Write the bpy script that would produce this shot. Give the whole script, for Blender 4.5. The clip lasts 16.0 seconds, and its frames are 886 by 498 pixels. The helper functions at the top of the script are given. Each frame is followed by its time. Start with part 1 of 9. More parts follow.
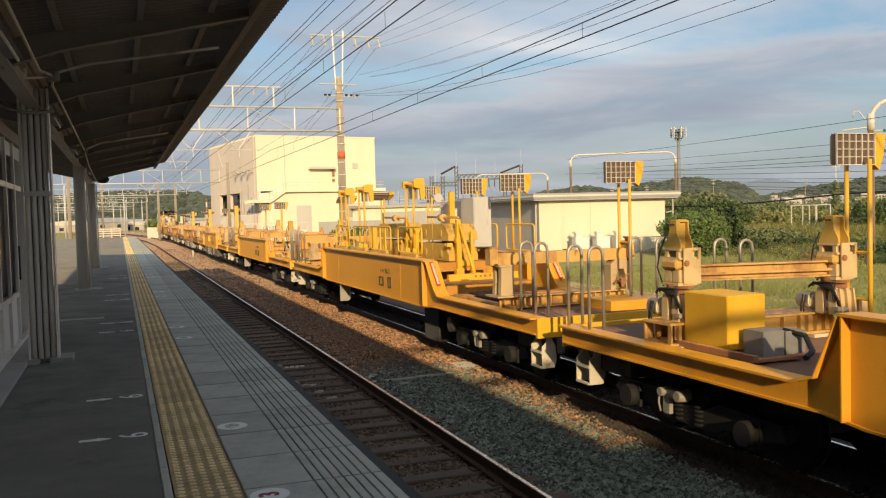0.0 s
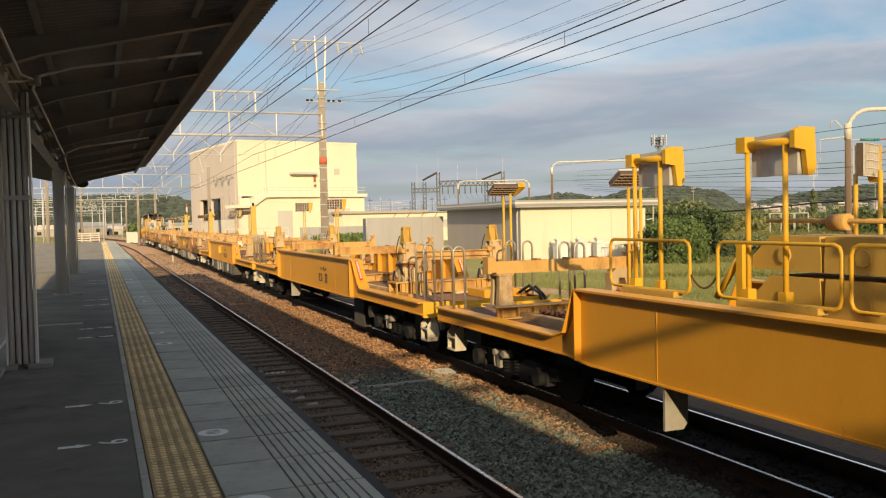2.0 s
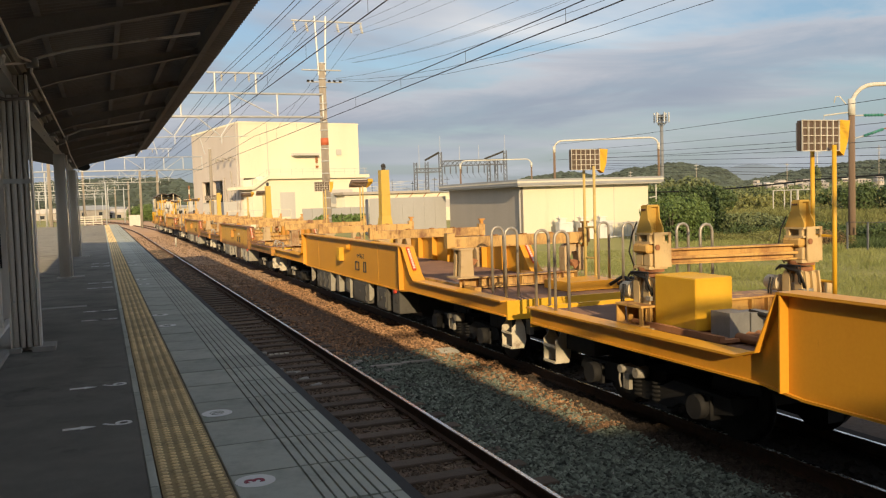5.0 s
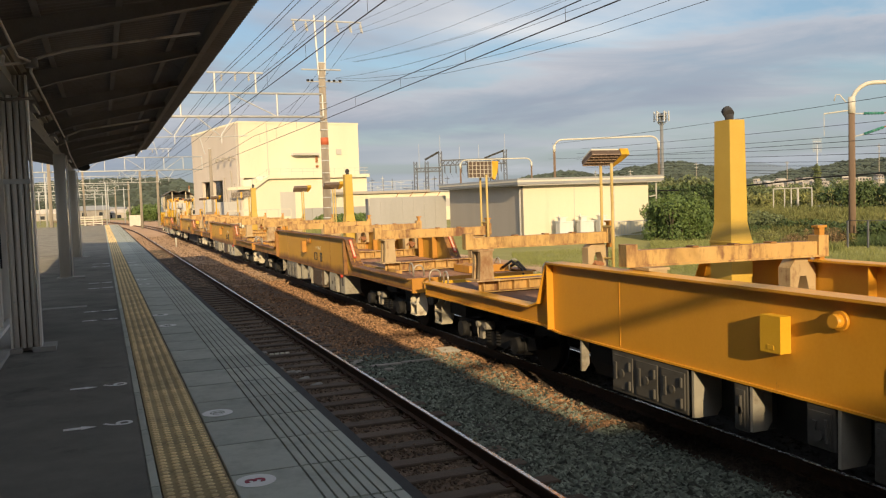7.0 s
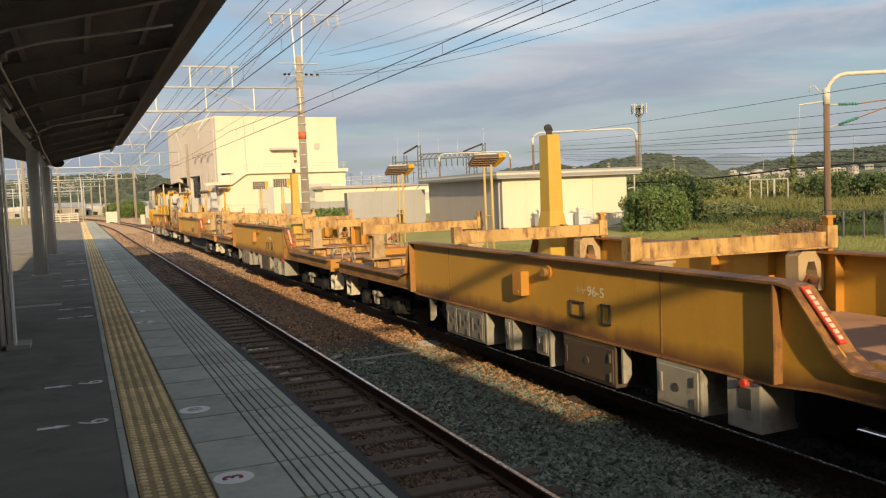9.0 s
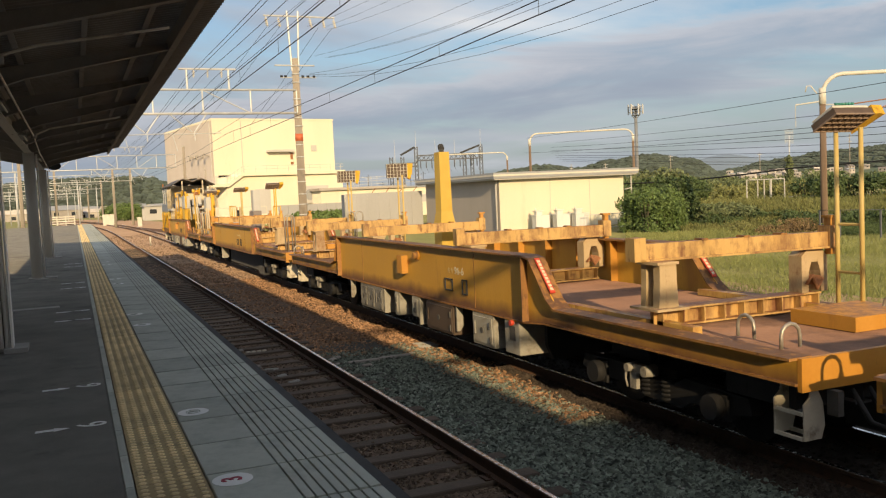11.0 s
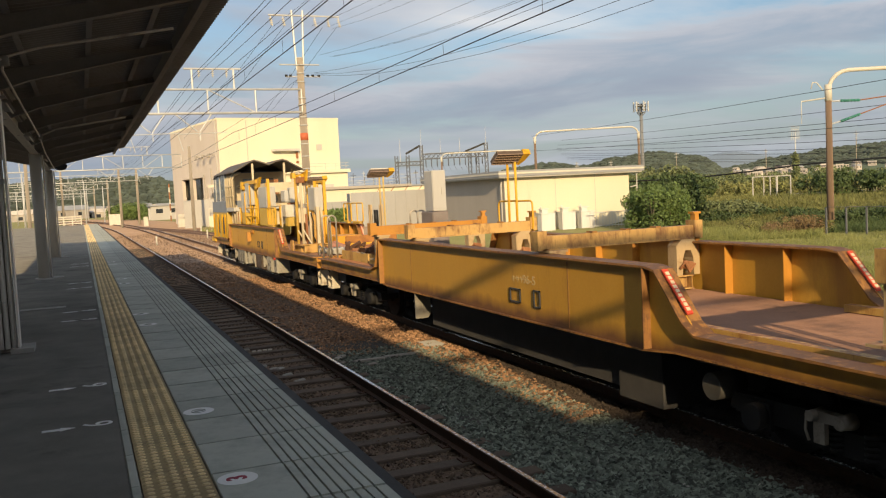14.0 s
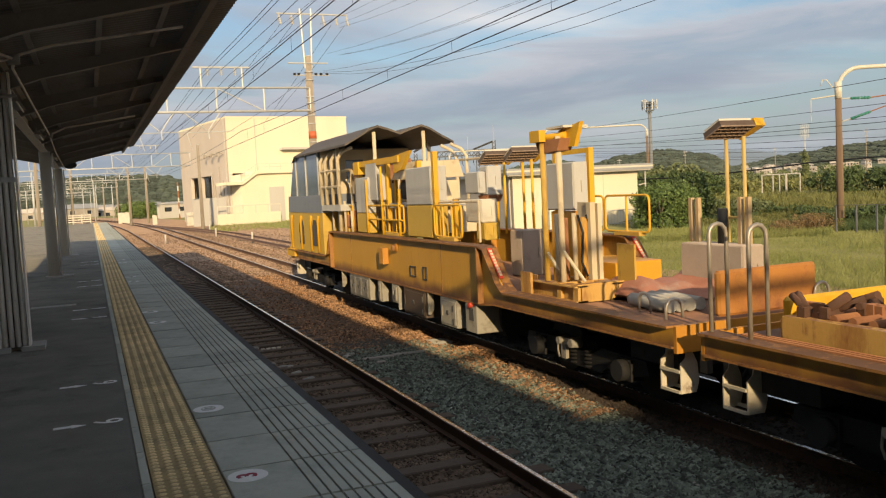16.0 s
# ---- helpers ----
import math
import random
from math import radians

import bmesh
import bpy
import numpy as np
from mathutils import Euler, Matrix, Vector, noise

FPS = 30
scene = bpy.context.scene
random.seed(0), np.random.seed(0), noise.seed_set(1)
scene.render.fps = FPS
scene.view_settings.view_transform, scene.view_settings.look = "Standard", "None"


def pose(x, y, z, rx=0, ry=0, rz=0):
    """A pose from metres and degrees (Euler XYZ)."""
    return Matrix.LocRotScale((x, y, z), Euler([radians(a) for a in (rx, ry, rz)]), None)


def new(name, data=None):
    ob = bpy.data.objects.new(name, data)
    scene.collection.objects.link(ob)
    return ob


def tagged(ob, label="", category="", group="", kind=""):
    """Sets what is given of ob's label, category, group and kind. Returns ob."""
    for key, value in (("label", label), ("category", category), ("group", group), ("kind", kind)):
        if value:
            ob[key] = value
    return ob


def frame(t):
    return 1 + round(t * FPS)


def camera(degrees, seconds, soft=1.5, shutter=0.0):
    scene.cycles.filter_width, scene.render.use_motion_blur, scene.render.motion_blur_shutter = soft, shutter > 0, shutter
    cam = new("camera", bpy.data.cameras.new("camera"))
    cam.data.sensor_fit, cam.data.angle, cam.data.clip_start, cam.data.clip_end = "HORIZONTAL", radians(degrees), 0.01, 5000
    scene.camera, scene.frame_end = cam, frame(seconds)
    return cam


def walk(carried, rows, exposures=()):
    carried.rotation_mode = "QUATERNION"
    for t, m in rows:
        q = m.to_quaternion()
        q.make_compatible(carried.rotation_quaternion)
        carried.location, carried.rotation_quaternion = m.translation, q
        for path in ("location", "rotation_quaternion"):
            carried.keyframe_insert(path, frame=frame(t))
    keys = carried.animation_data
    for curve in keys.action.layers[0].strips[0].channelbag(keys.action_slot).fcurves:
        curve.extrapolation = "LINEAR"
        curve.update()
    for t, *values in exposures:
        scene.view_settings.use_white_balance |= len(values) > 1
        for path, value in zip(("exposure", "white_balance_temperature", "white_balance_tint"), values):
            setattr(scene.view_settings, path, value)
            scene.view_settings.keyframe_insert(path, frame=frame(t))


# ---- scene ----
cam = camera(54.3, 16.0, soft=1.2)
PATH = [
    (0.0, pose(-0.001, 0.005, 2.714, 87.592, 1.551, -20.513)),
    (0.5, pose(-0.005, 0.004, 2.716, 87.613, 1.482, -20.756)),
    (1.0, pose(-0.003, 0.002, 2.720, 87.715, 1.481, -21.148)),
    (1.5, pose(-0.003, 0.002, 2.714, 87.831, 1.380, -21.789)),
    (2.0, pose(-0.019, -0.013, 2.721, 87.968, 1.238, -21.738)),
    (2.5, pose(-0.011, -0.004, 2.720, 87.798, 1.412, -21.534)),
    (3.0, pose(-0.009, 0.001, 2.712, 87.427, 1.506, -21.526)),
    (3.5, pose(-0.009, 0.008, 2.707, 87.048, 1.525, -21.580)),
    (4.0, pose(-0.003, 0.001, 2.710, 86.888, 1.687, -21.485)),
    (6.5, pose(-0.001, -0.005, 2.712, 86.400, 1.875, -21.658)),
    (7.0, pose(-0.000, -0.000, 2.710, 86.608, 1.932, -21.560)),
    (7.5, pose(-0.005, 0.008, 2.704, 86.733, 1.876, -21.567)),
    (8.0, pose(0.004, 0.010, 2.707, 86.466, 2.156, -21.948)),
    (8.5, pose(0.018, 0.019, 2.704, 86.162, 2.441, -22.617)),
    (9.0, pose(0.027, 0.033, 2.698, 86.147, 2.409, -22.932)),
    (11.5, pose(0.020, 0.026, 2.696, 86.234, 2.659, -23.130)),
    (12.0, pose(0.025, 0.035, 2.694, 86.161, 2.715, -23.017)),
    (12.5, pose(0.022, 0.009, 2.703, 86.096, 2.761, -23.019)),
    (13.0, pose(0.025, 0.025, 2.694, 86.094, 2.859, -23.026)),
    (13.5, pose(0.024, 0.014, 2.700, 86.133, 2.866, -22.963)),
    (14.0, pose(0.031, 0.009, 2.702, 86.139, 2.889, -22.764)),
    (14.5, pose(0.031, 0.022, 2.700, 86.312, 2.934, -22.562)),
    (15.0, pose(0.022, 0.017, 2.700, 86.363, 2.856, -22.453)),
    (15.5, pose(0.019, 0.006, 2.704, 86.151, 2.862, -22.290)),
    (16.0, pose(0.021, 0.017, 2.699, 86.052, 2.927, -22.239)),
]
walk(cam, PATH)

# ---- light ----
SUN_WAY = Vector((0.735, 3.5, -1.0)).normalized()      # the way the low evening sun shines
sun_data = bpy.data.lights.new("sun", "SUN")
sun_data.energy, sun_data.angle, sun_data.color = 4.35, radians(0.5), (1.0, 0.74, 0.42)
sun = new("sun", sun_data)
sun.matrix_world = SUN_WAY.to_track_quat("-Z", "Y").to_matrix().to_4x4()

world = bpy.data.worlds.new("world")
scene.world = world
world.use_nodes = True
wn, wl = world.node_tree.nodes, world.node_tree.links
wn.clear()


def wnode(kind, **sets):
    n = wn.new(kind)
    for key, value in sets.items():
        if key == "vals":
            for k, v in value.items():
                n.inputs[k].default_value = v
        elif key == "op":
            n.operation = value
    return n


sky = wn.new("ShaderNodeTexSky")
sky.sky_type, sky.sun_disc = "NISHITA", False
sky.sun_elevation = math.asin(-SUN_WAY.z)
sky.sun_rotation = math.atan2(-SUN_WAY.x, -SUN_WAY.y)
sky.air_density, sky.dust_density, sky.ozone_density = 1.0, 1.2, 2.0
coord = wn.new("ShaderNodeTexCoord")
split = wn.new("ShaderNodeSeparateXYZ")
wl.new(coord.outputs["Generated"], split.inputs[0])
# the cloud deck: directions spread onto a flat layer, so that clouds thin to streaks near the horizon
lift = wnode("ShaderNodeMath", op="ADD", vals={1: 0.10})
wl.new(split.outputs["Z"], lift.inputs[0])
flat = wnode("ShaderNodeMath", op="MAXIMUM", vals={1: 0.05})
wl.new(lift.outputs[0], flat.inputs[0])
px = wnode("ShaderNodeMath", op="DIVIDE")
py = wnode("ShaderNodeMath", op="DIVIDE")
wl.new(split.outputs["X"], px.inputs[0])
wl.new(split.outputs["Y"], py.inputs[0])
wl.new(flat.outputs[0], px.inputs[1])
wl.new(flat.outputs[0], py.inputs[1])
deck = wn.new("ShaderNodeCombineXYZ")
wl.new(px.outputs[0], deck.inputs[0])
wl.new(py.outputs[0], deck.inputs[1])
turn = wn.new("ShaderNodeMapping")
turn.inputs["Rotation"].default_value = (0, 0, radians(24))
turn.inputs["Scale"].default_value = (0.42, 0.55, 1.0)
wl.new(deck.outputs[0], turn.inputs[0])
n1 = wnode("ShaderNodeTexNoise", vals={"Scale": 1.15, "Detail": 9.0, "Roughness": 0.55, "Distortion": 0.35})
n2 = wnode("ShaderNodeTexNoise", vals={"Scale": 0.8, "Detail": 5.0, "Roughness": 0.5, "Distortion": 0.2})
wl.new(turn.outputs[0], n1.inputs["Vector"])
turn2 = wn.new("ShaderNodeMapping")
turn2.inputs["Location"].default_value = (7.3, 2.1, 0.0)
wl.new(turn.outputs[0], turn2.inputs[0])
wl.new(turn2.outputs[0], n2.inputs["Vector"])
cover = wn.new("ShaderNodeValToRGB")
cover.color_ramp.elements[0].position, cover.color_ramp.elements[1].position = 0.41, 0.57
wl.new(n1.outputs["Fac"], cover.inputs[0])
shade = wn.new("ShaderNodeValToRGB")
shade.color_ramp.elements[0].position, shade.color_ramp.elements[1].position = 0.38, 0.66
shade.color_ramp.elements[0].color = (3.5, 3.8, 4.4, 1)
shade.color_ramp.elements[1].color = (9.0, 8.6, 8.2, 1)
wl.new(n2.outputs["Fac"], shade.inputs[0])
part_cover = wnode("ShaderNodeMath", op="MULTIPLY", vals={1: 0.88})
wl.new(cover.outputs[0], part_cover.inputs[0])
mixed = wn.new("ShaderNodeMix")
mixed.data_type = "RGBA"
wl.new(part_cover.outputs[0], mixed.inputs["Factor"])
wl.new(sky.outputs[0], mixed.inputs["A"])
wl.new(shade.outputs[0], mixed.inputs["B"])
# haze towards the horizon
low = wn.new("ShaderNodeMapRange")
low.interpolation_type = "SMOOTHSTEP"
low.inputs["From Min"].default_value, low.inputs["From Max"].default_value = 0.22, -0.02
low.inputs["To Max"].default_value = 0.82
wl.new(split.outputs["Z"], low.inputs["Value"])
hazy = wn.new("ShaderNodeMix")
hazy.data_type = "RGBA"
hazy.inputs["B"].default_value = (2.65, 3.05, 3.55, 1)
wl.new(low.outputs[0], hazy.inputs["Factor"])
wl.new(mixed.outputs["Result"], hazy.inputs["A"])
# a long bank of grey evening cloud that climbs from north to east, brighter along its upper border
compass = wnode("ShaderNodeMath", op="ARCTAN2")
wl.new(split.outputs["X"], compass.inputs[0])
wl.new(split.outputs["Y"], compass.inputs[1])
streaks = wn.new("ShaderNodeCombineXYZ")
wl.new(compass.outputs[0], streaks.inputs[0])
tall = wnode("ShaderNodeMath", op="MULTIPLY", vals={1: 5.5})
wl.new(split.outputs["Z"], tall.inputs[0])
wl.new(tall.outputs[0], streaks.inputs[1])
ragged = wnode("ShaderNodeTexNoise", vals={"Scale": 4.2, "Detail": 9.0, "Roughness": 0.6, "Distortion": 0.5})
wl.new(streaks.outputs[0], ragged.inputs["Vector"])
middle = wnode("ShaderNodeMath", op="MULTIPLY_ADD", vals={1: 0.105, 2: 0.068})
wl.new(compass.outputs[0], middle.inputs[0])
above = wnode("ShaderNodeMath", op="SUBTRACT")
wl.new(split.outputs["Z"], above.inputs[0])
wl.new(middle.outputs[0], above.inputs[1])
frayed = wnode("ShaderNodeMath", op="MULTIPLY_ADD", vals={1: 0.10, 2: -0.05})
wl.new(ragged.outputs["Fac"], frayed.inputs[0])
inside = wnode("ShaderNodeMath", op="ADD")
wl.new(above.outputs[0], inside.inputs[0])
wl.new(frayed.outputs[0], inside.inputs[1])
bank_mask = wn.new("ShaderNodeValToRGB")
bank_mask.color_ramp.interpolation = "EASE"
spread = wn.new("ShaderNodeMapRange")
spread.inputs["From Min"].default_value, spread.inputs["From Max"].default_value = -0.06, 0.06
wl.new(inside.outputs[0], spread.inputs["Value"])
for where, value in ((0.12, 0.0), (0.36, 0.62), (0.6, 0.8), (0.78, 0.0)):
    el = bank_mask.color_ramp.elements.new(where)
    el.color = (value, value, value, 1)
bank_mask.color_ramp.elements.remove(bank_mask.color_ramp.elements[0])
bank_mask.color_ramp.elements.remove(bank_mask.color_ramp.elements[-1])
wl.new(spread.outputs[0], bank_mask.inputs[0])
bank_tone = wn.new("ShaderNodeValToRGB")
bank_tone.color_ramp.elements[0].position, bank_tone.color_ramp.elements[1].position = 0.40, 0.74
bank_tone.color_ramp.elements[0].color, bank_tone.color_ramp.elements[1].color = (2.6, 3.0, 3.75, 1), (5.4, 5.25, 5.5, 1)
wl.new(spread.outputs[0], bank_tone.inputs[0])
banked = wn.new("ShaderNodeMix")
banked.data_type = "RGBA"
wl.new(bank_mask.outputs[0], banked.inputs["Factor"])
wl.new(hazy.outputs["Result"], banked.inputs["A"])
wl.new(bank_tone.outputs[0], banked.inputs["B"])
back = wnode("ShaderNodeBackground", vals={"Strength": 0.121})
wl.new(banked.outputs["Result"], back.inputs["Color"])
wout = wn.new("ShaderNodeOutputWorld")
wl.new(back.outputs[0], wout.inputs[0])
scene.view_settings.exposure = 0.0


# ---- materials ----
def surface(name, base, other, scale=4.0, rough=0.6, metal=0.0, fine=60.0, bump=0.15, stain=None, amount=0.5, streak=1.0,
            vary=0.0, island=False, spec=0.5):
    """A painted, stained or rough surface: two tones mottled at two scales, stains with soft borders, relief."""
    m = bpy.data.materials.new(name)
    m.use_nodes = True
    nodes, links = m.node_tree.nodes, m.node_tree.links
    bsdf = nodes["Principled BSDF"]
    tc = nodes.new("ShaderNodeTexCoord")
    mp = nodes.new("ShaderNodeMapping")
    mp.inputs["Scale"].default_value = (1, 1, 1 / streak)
    links.new(tc.outputs["Object"], mp.inputs[0])
    big = nodes.new("ShaderNodeTexNoise")
    big.inputs["Scale"].default_value, big.inputs["Detail"].default_value = scale, 6.0
    big.inputs["Roughness"].default_value = 0.62
    links.new(mp.outputs[0], big.inputs["Vector"])
    small = nodes.new("ShaderNodeTexNoise")
    small.inputs["Scale"].default_value, small.inputs["Detail"].default_value = fine, 3.0
    links.new(tc.outputs["Object"], small.inputs["Vector"])
    add = nodes.new("ShaderNodeMath")
    add.operation, add.inputs[1].default_value = "MULTIPLY_ADD", 0.35
    links.new(small.outputs["Fac"], add.inputs[0])
    links.new(big.outputs["Fac"], add.inputs[2])
    ramp = nodes.new("ShaderNodeValToRGB")
    ramp.color_ramp.elements[0].position, ramp.color_ramp.elements[1].position = 0.45, 0.9
    ramp.color_ramp.elements[0].color, ramp.color_ramp.elements[1].color = (*base, 1), (*other, 1)
    links.new(add.outputs[0], ramp.inputs[0])
    colour = ramp.outputs[0]
    if stain:
        blot = nodes.new("ShaderNodeTexNoise")
        blot.inputs["Scale"].default_value, blot.inputs["Detail"].default_value = scale * 0.6, 8.0
        blot.inputs["Roughness"].default_value = 0.7
        off = nodes.new("ShaderNodeMapping")
        off.inputs["Location"].default_value = (3.1, 9.2, 5.5)
        off.inputs["Scale"].default_value = (1, 1, 1 / streak)
        links.new(tc.outputs["Object"], off.inputs[0])
        links.new(off.outputs[0], blot.inputs["Vector"])
        edge = nodes.new("ShaderNodeValToRGB")
        edge.color_ramp.elements[0].position = 0.72 - 0.34 * amount
        edge.color_ramp.elements[1].position = 0.86 - 0.30 * amount
        links.new(blot.outputs["Fac"], edge.inputs[0])
        mx = nodes.new("ShaderNodeMix")
        mx.data_type = "RGBA"
        links.new(edge.outputs[0], mx.inputs["Factor"])
        links.new(colour, mx.inputs["A"])
        mx.inputs["B"].default_value = (*stain, 1)
        colour = mx.outputs["Result"]
    if vary:
        info = nodes.new("ShaderNodeNewGeometry" if island else "ShaderNodeObjectInfo")
        hsv = nodes.new("ShaderNodeHueSaturation")
        rng = nodes.new("ShaderNodeMapRange")
        rng.inputs["To Min"].default_value, rng.inputs["To Max"].default_value = 1 - vary, 1 + vary
        links.new(info.outputs["Random Per Island" if island else "Random"], rng.inputs["Value"])
        links.new(rng.outputs[0], hsv.inputs["Value"])
        links.new(colour, hsv.inputs["Color"])
        colour = hsv.outputs[0]
    links.new(colour, bsdf.inputs["Base Color"])
    bsdf.inputs["Metallic"].default_value = metal
    bsdf.inputs["Diffuse Roughness"].default_value = 1.0 if rough > 0.78 else 0.3
    bsdf.inputs["Specular IOR Level"].default_value = spec
    rr = nodes.new("ShaderNodeMapRange")
    rr.inputs["To Min"].default_value, rr.inputs["To Max"].default_value = max(rough - 0.12, 0.02), min(rough + 0.15, 1.0)
    links.new(big.outputs["Fac"], rr.inputs["Value"])
    links.new(rr.outputs[0], bsdf.inputs["Roughness"])
    if bump:
        bp = nodes.new("ShaderNodeBump")
        bp.inputs["Strength"].default_value, bp.inputs["Distance"].default_value = bump, 0.02
        links.new(add.outputs[0], bp.inputs["Height"])
        links.new(bp.outputs[0], bsdf.inputs["Normal"])
    return m


UNDER_GREY = surface("underfloor_grey", (0.075, 0.073, 0.068), (0.11, 0.105, 0.095), 3, 0.6, bump=0.1, stain=(0.05, 0.042, 0.034), amount=0.5)
UNDER_PALE = surface("underfloor_pale", (0.33, 0.31, 0.26), (0.42, 0.40, 0.34), 3, 0.6, bump=0.1, stain=(0.16, 0.125, 0.09), amount=0.55)
UNDER_MID = surface("underfloor_mid", (0.17, 0.16, 0.14), (0.25, 0.24, 0.21), 3, 0.6, bump=0.1, stain=(0.09, 0.075, 0.055), amount=0.5)
UNDER_BROWN = surface("underfloor_brown", (0.085, 0.06, 0.042), (0.12, 0.085, 0.06), 3, 0.6, bump=0.1, stain=(0.06, 0.045, 0.03), amount=0.5)
LAMP_FACE = surface("lamp_face", (0.10, 0.07, 0.048), (0.15, 0.105, 0.075), 6, 0.35)
# brown that holds the shade on grid bars of tilted lamps
SHADED_BAR = surface("lamp_rim", (0.24, 0.17, 0.12), (0.32, 0.235, 0.17), 6, 0.5)
YARD_GREY = surface("yard_grey", (0.38, 0.37, 0.35), (0.45, 0.44, 0.42), 0.6, 0.75, fine=10, bump=0.05, stain=(0.33, 0.32, 0.295), amount=0.3, streak=5)
STEELWORK = surface("grey_steelwork", (0.20, 0.21, 0.22), (0.27, 0.28, 0.29), 1, 0.6, bump=0)
BROWN_POLE = surface("brown_pole", (0.20, 0.135, 0.09), (0.27, 0.19, 0.13), 1.2, 0.85, fine=50, bump=0.2, stain=(0.15, 0.10, 0.07), amount=0.4, streak=5)
TACTILE_DIRT = surface("tactile_dirt", (0.36, 0.265, 0.125), (0.48, 0.36, 0.18), 2.5, 0.8, fine=60, bump=0.2, stain=(0.2, 0.155, 0.08), amount=0.5, vary=0.1)
ASPHALT = surface("asphalt", (0.125, 0.12, 0.105), (0.235, 0.225, 0.20), 1.4, 0.8, fine=190, bump=0.6, stain=(0.05, 0.047, 0.041), amount=0.5, spec=0.3)
SLAB = surface("slab_concrete", (0.40, 0.42, 0.365), (0.50, 0.52, 0.455), 1.6, 0.75, fine=120, bump=0.2, stain=(0.27, 0.285, 0.245), amount=0.45, vary=0.12)
CONCRETE = surface("concrete", (0.30, 0.29, 0.27), (0.42, 0.41, 0.38), 1.2, 0.85, fine=80, bump=0.3, stain=(0.2, 0.19, 0.17), amount=0.4)
POLE_CONCRETE = surface("pole_concrete", (0.30, 0.26, 0.21), (0.40, 0.35, 0.28), 1.5, 0.85, fine=60, bump=0.2, stain=(0.2, 0.16, 0.12), amount=0.4, streak=4)
TACTILE = surface("tactile_yellow", (0.80, 0.61, 0.30), (0.88, 0.70, 0.40), 2.0, 0.7, fine=60, bump=0.2, stain=(0.34, 0.26, 0.13), amount=0.55, vary=0.12)
WHITE_MARK = surface("white_marking", (0.84, 0.84, 0.82), (0.90, 0.90, 0.88), 9, 0.6, fine=90, bump=0.1, stain=(0.5, 0.5, 0.48), amount=0.2)
RED_MARK = surface("red_marking", (0.30, 0.03, 0.06), (0.36, 0.05, 0.08), 9, 0.7)
RED_SIGN = surface("red_sign", (0.62, 0.06, 0.03), (0.70, 0.10, 0.05), 9, 0.6, stain=(0.4, 0.1, 0.04), amount=0.2)
RAIL_HEAD = surface("polished_rail", (0.74, 0.73, 0.71), (0.82, 0.81, 0.79), 20, 0.24, metal=1.0, bump=0.05)
RAIL_RUST = surface("rusty_rail", (0.06, 0.034, 0.022), (0.11, 0.06, 0.036), 12, 0.85, bump=0.4)
RAIL_BROWN = surface("brown_rail", (0.14, 0.085, 0.06), (0.24, 0.15, 0.11), 12, 0.6, bump=0.3)
SLEEPER = surface("sleeper", (0.075, 0.057, 0.043), (0.13, 0.10, 0.075), 3, 0.9, fine=50, bump=0.5, stain=(0.07, 0.05, 0.04), amount=0.5, vary=0.25)
BALLAST_BROWN = surface("ballast_brown", (0.11, 0.072, 0.046), (0.20, 0.134, 0.09), 9, 0.95, fine=70, bump=0.9, stain=(0.09, 0.06, 0.04), amount=0.5)
BALLAST_GREY = surface("ballast_grey", (0.035, 0.037, 0.032), (0.075, 0.078, 0.07), 9, 0.95, fine=70, bump=0.9, stain=(0.07, 0.065, 0.055), amount=0.5)
STONE_DULL = surface("stone_dull", (0.11, 0.078, 0.055), (0.20, 0.145, 0.10), 5, 0.9, fine=50, bump=0.3, vary=0.5, island=True)
DARK_BALLAST = surface("dark_ballast", (0.045, 0.036, 0.03), (0.08, 0.063, 0.05), 5, 0.85, fine=60, bump=0.7, stain=(0.075, 0.055, 0.04), amount=0.3, vary=0.3, island=True, spec=0.25)
STONE_BROWN = surface("stone_brown", (0.18, 0.10, 0.055), (0.36, 0.22, 0.125), 5, 0.9, fine=50, bump=0.3, vary=0.75, island=True)
STONE_PALE = surface("stone_pale", (0.19, 0.125, 0.083), (0.33, 0.235, 0.165), 5, 0.9, fine=50, bump=0.3, vary=0.5, island=True)
STONE_GREEN = surface("stone_green", (0.085, 0.11, 0.09), (0.20, 0.235, 0.195), 5, 0.9, fine=50, bump=0.3, vary=0.8, island=True)
SUNLIT_DIRT = surface("sunlit_dirt", (0.27, 0.175, 0.11), (0.42, 0.29, 0.195), 0.7, 0.95, fine=24, bump=0.6, stain=(0.24, 0.14, 0.085), amount=0.5)
GRASS_GROUND = surface("grass_ground", (0.145, 0.15, 0.045), (0.225, 0.215, 0.078), 0.35, 0.95, fine=18, bump=0.8, stain=(0.22, 0.17, 0.09), amount=0.35)
FASCIA = surface("fascia_steel", (0.20, 0.175, 0.145), (0.28, 0.245, 0.205), 2, 0.6, stain=(0.10, 0.08, 0.06), amount=0.4, bump=0.1)
CANOPY_STEEL = surface("canopy_steel", (0.19, 0.165, 0.145), (0.26, 0.23, 0.20), 2, 0.6, stain=(0.12, 0.08, 0.05), amount=0.4, bump=0.1)
CANOPY_SHEET = surface("canopy_sheet", (0.21, 0.185, 0.165), (0.29, 0.26, 0.235), 1.2, 0.7, stain=(0.085, 0.07, 0.06), amount=0.5, bump=0.1)
CABLE_GREY = surface("cable_grey", (0.48, 0.41, 0.34), (0.60, 0.52, 0.44), 3, 0.5, stain=(0.2, 0.14, 0.1), amount=0.5, bump=0.08)
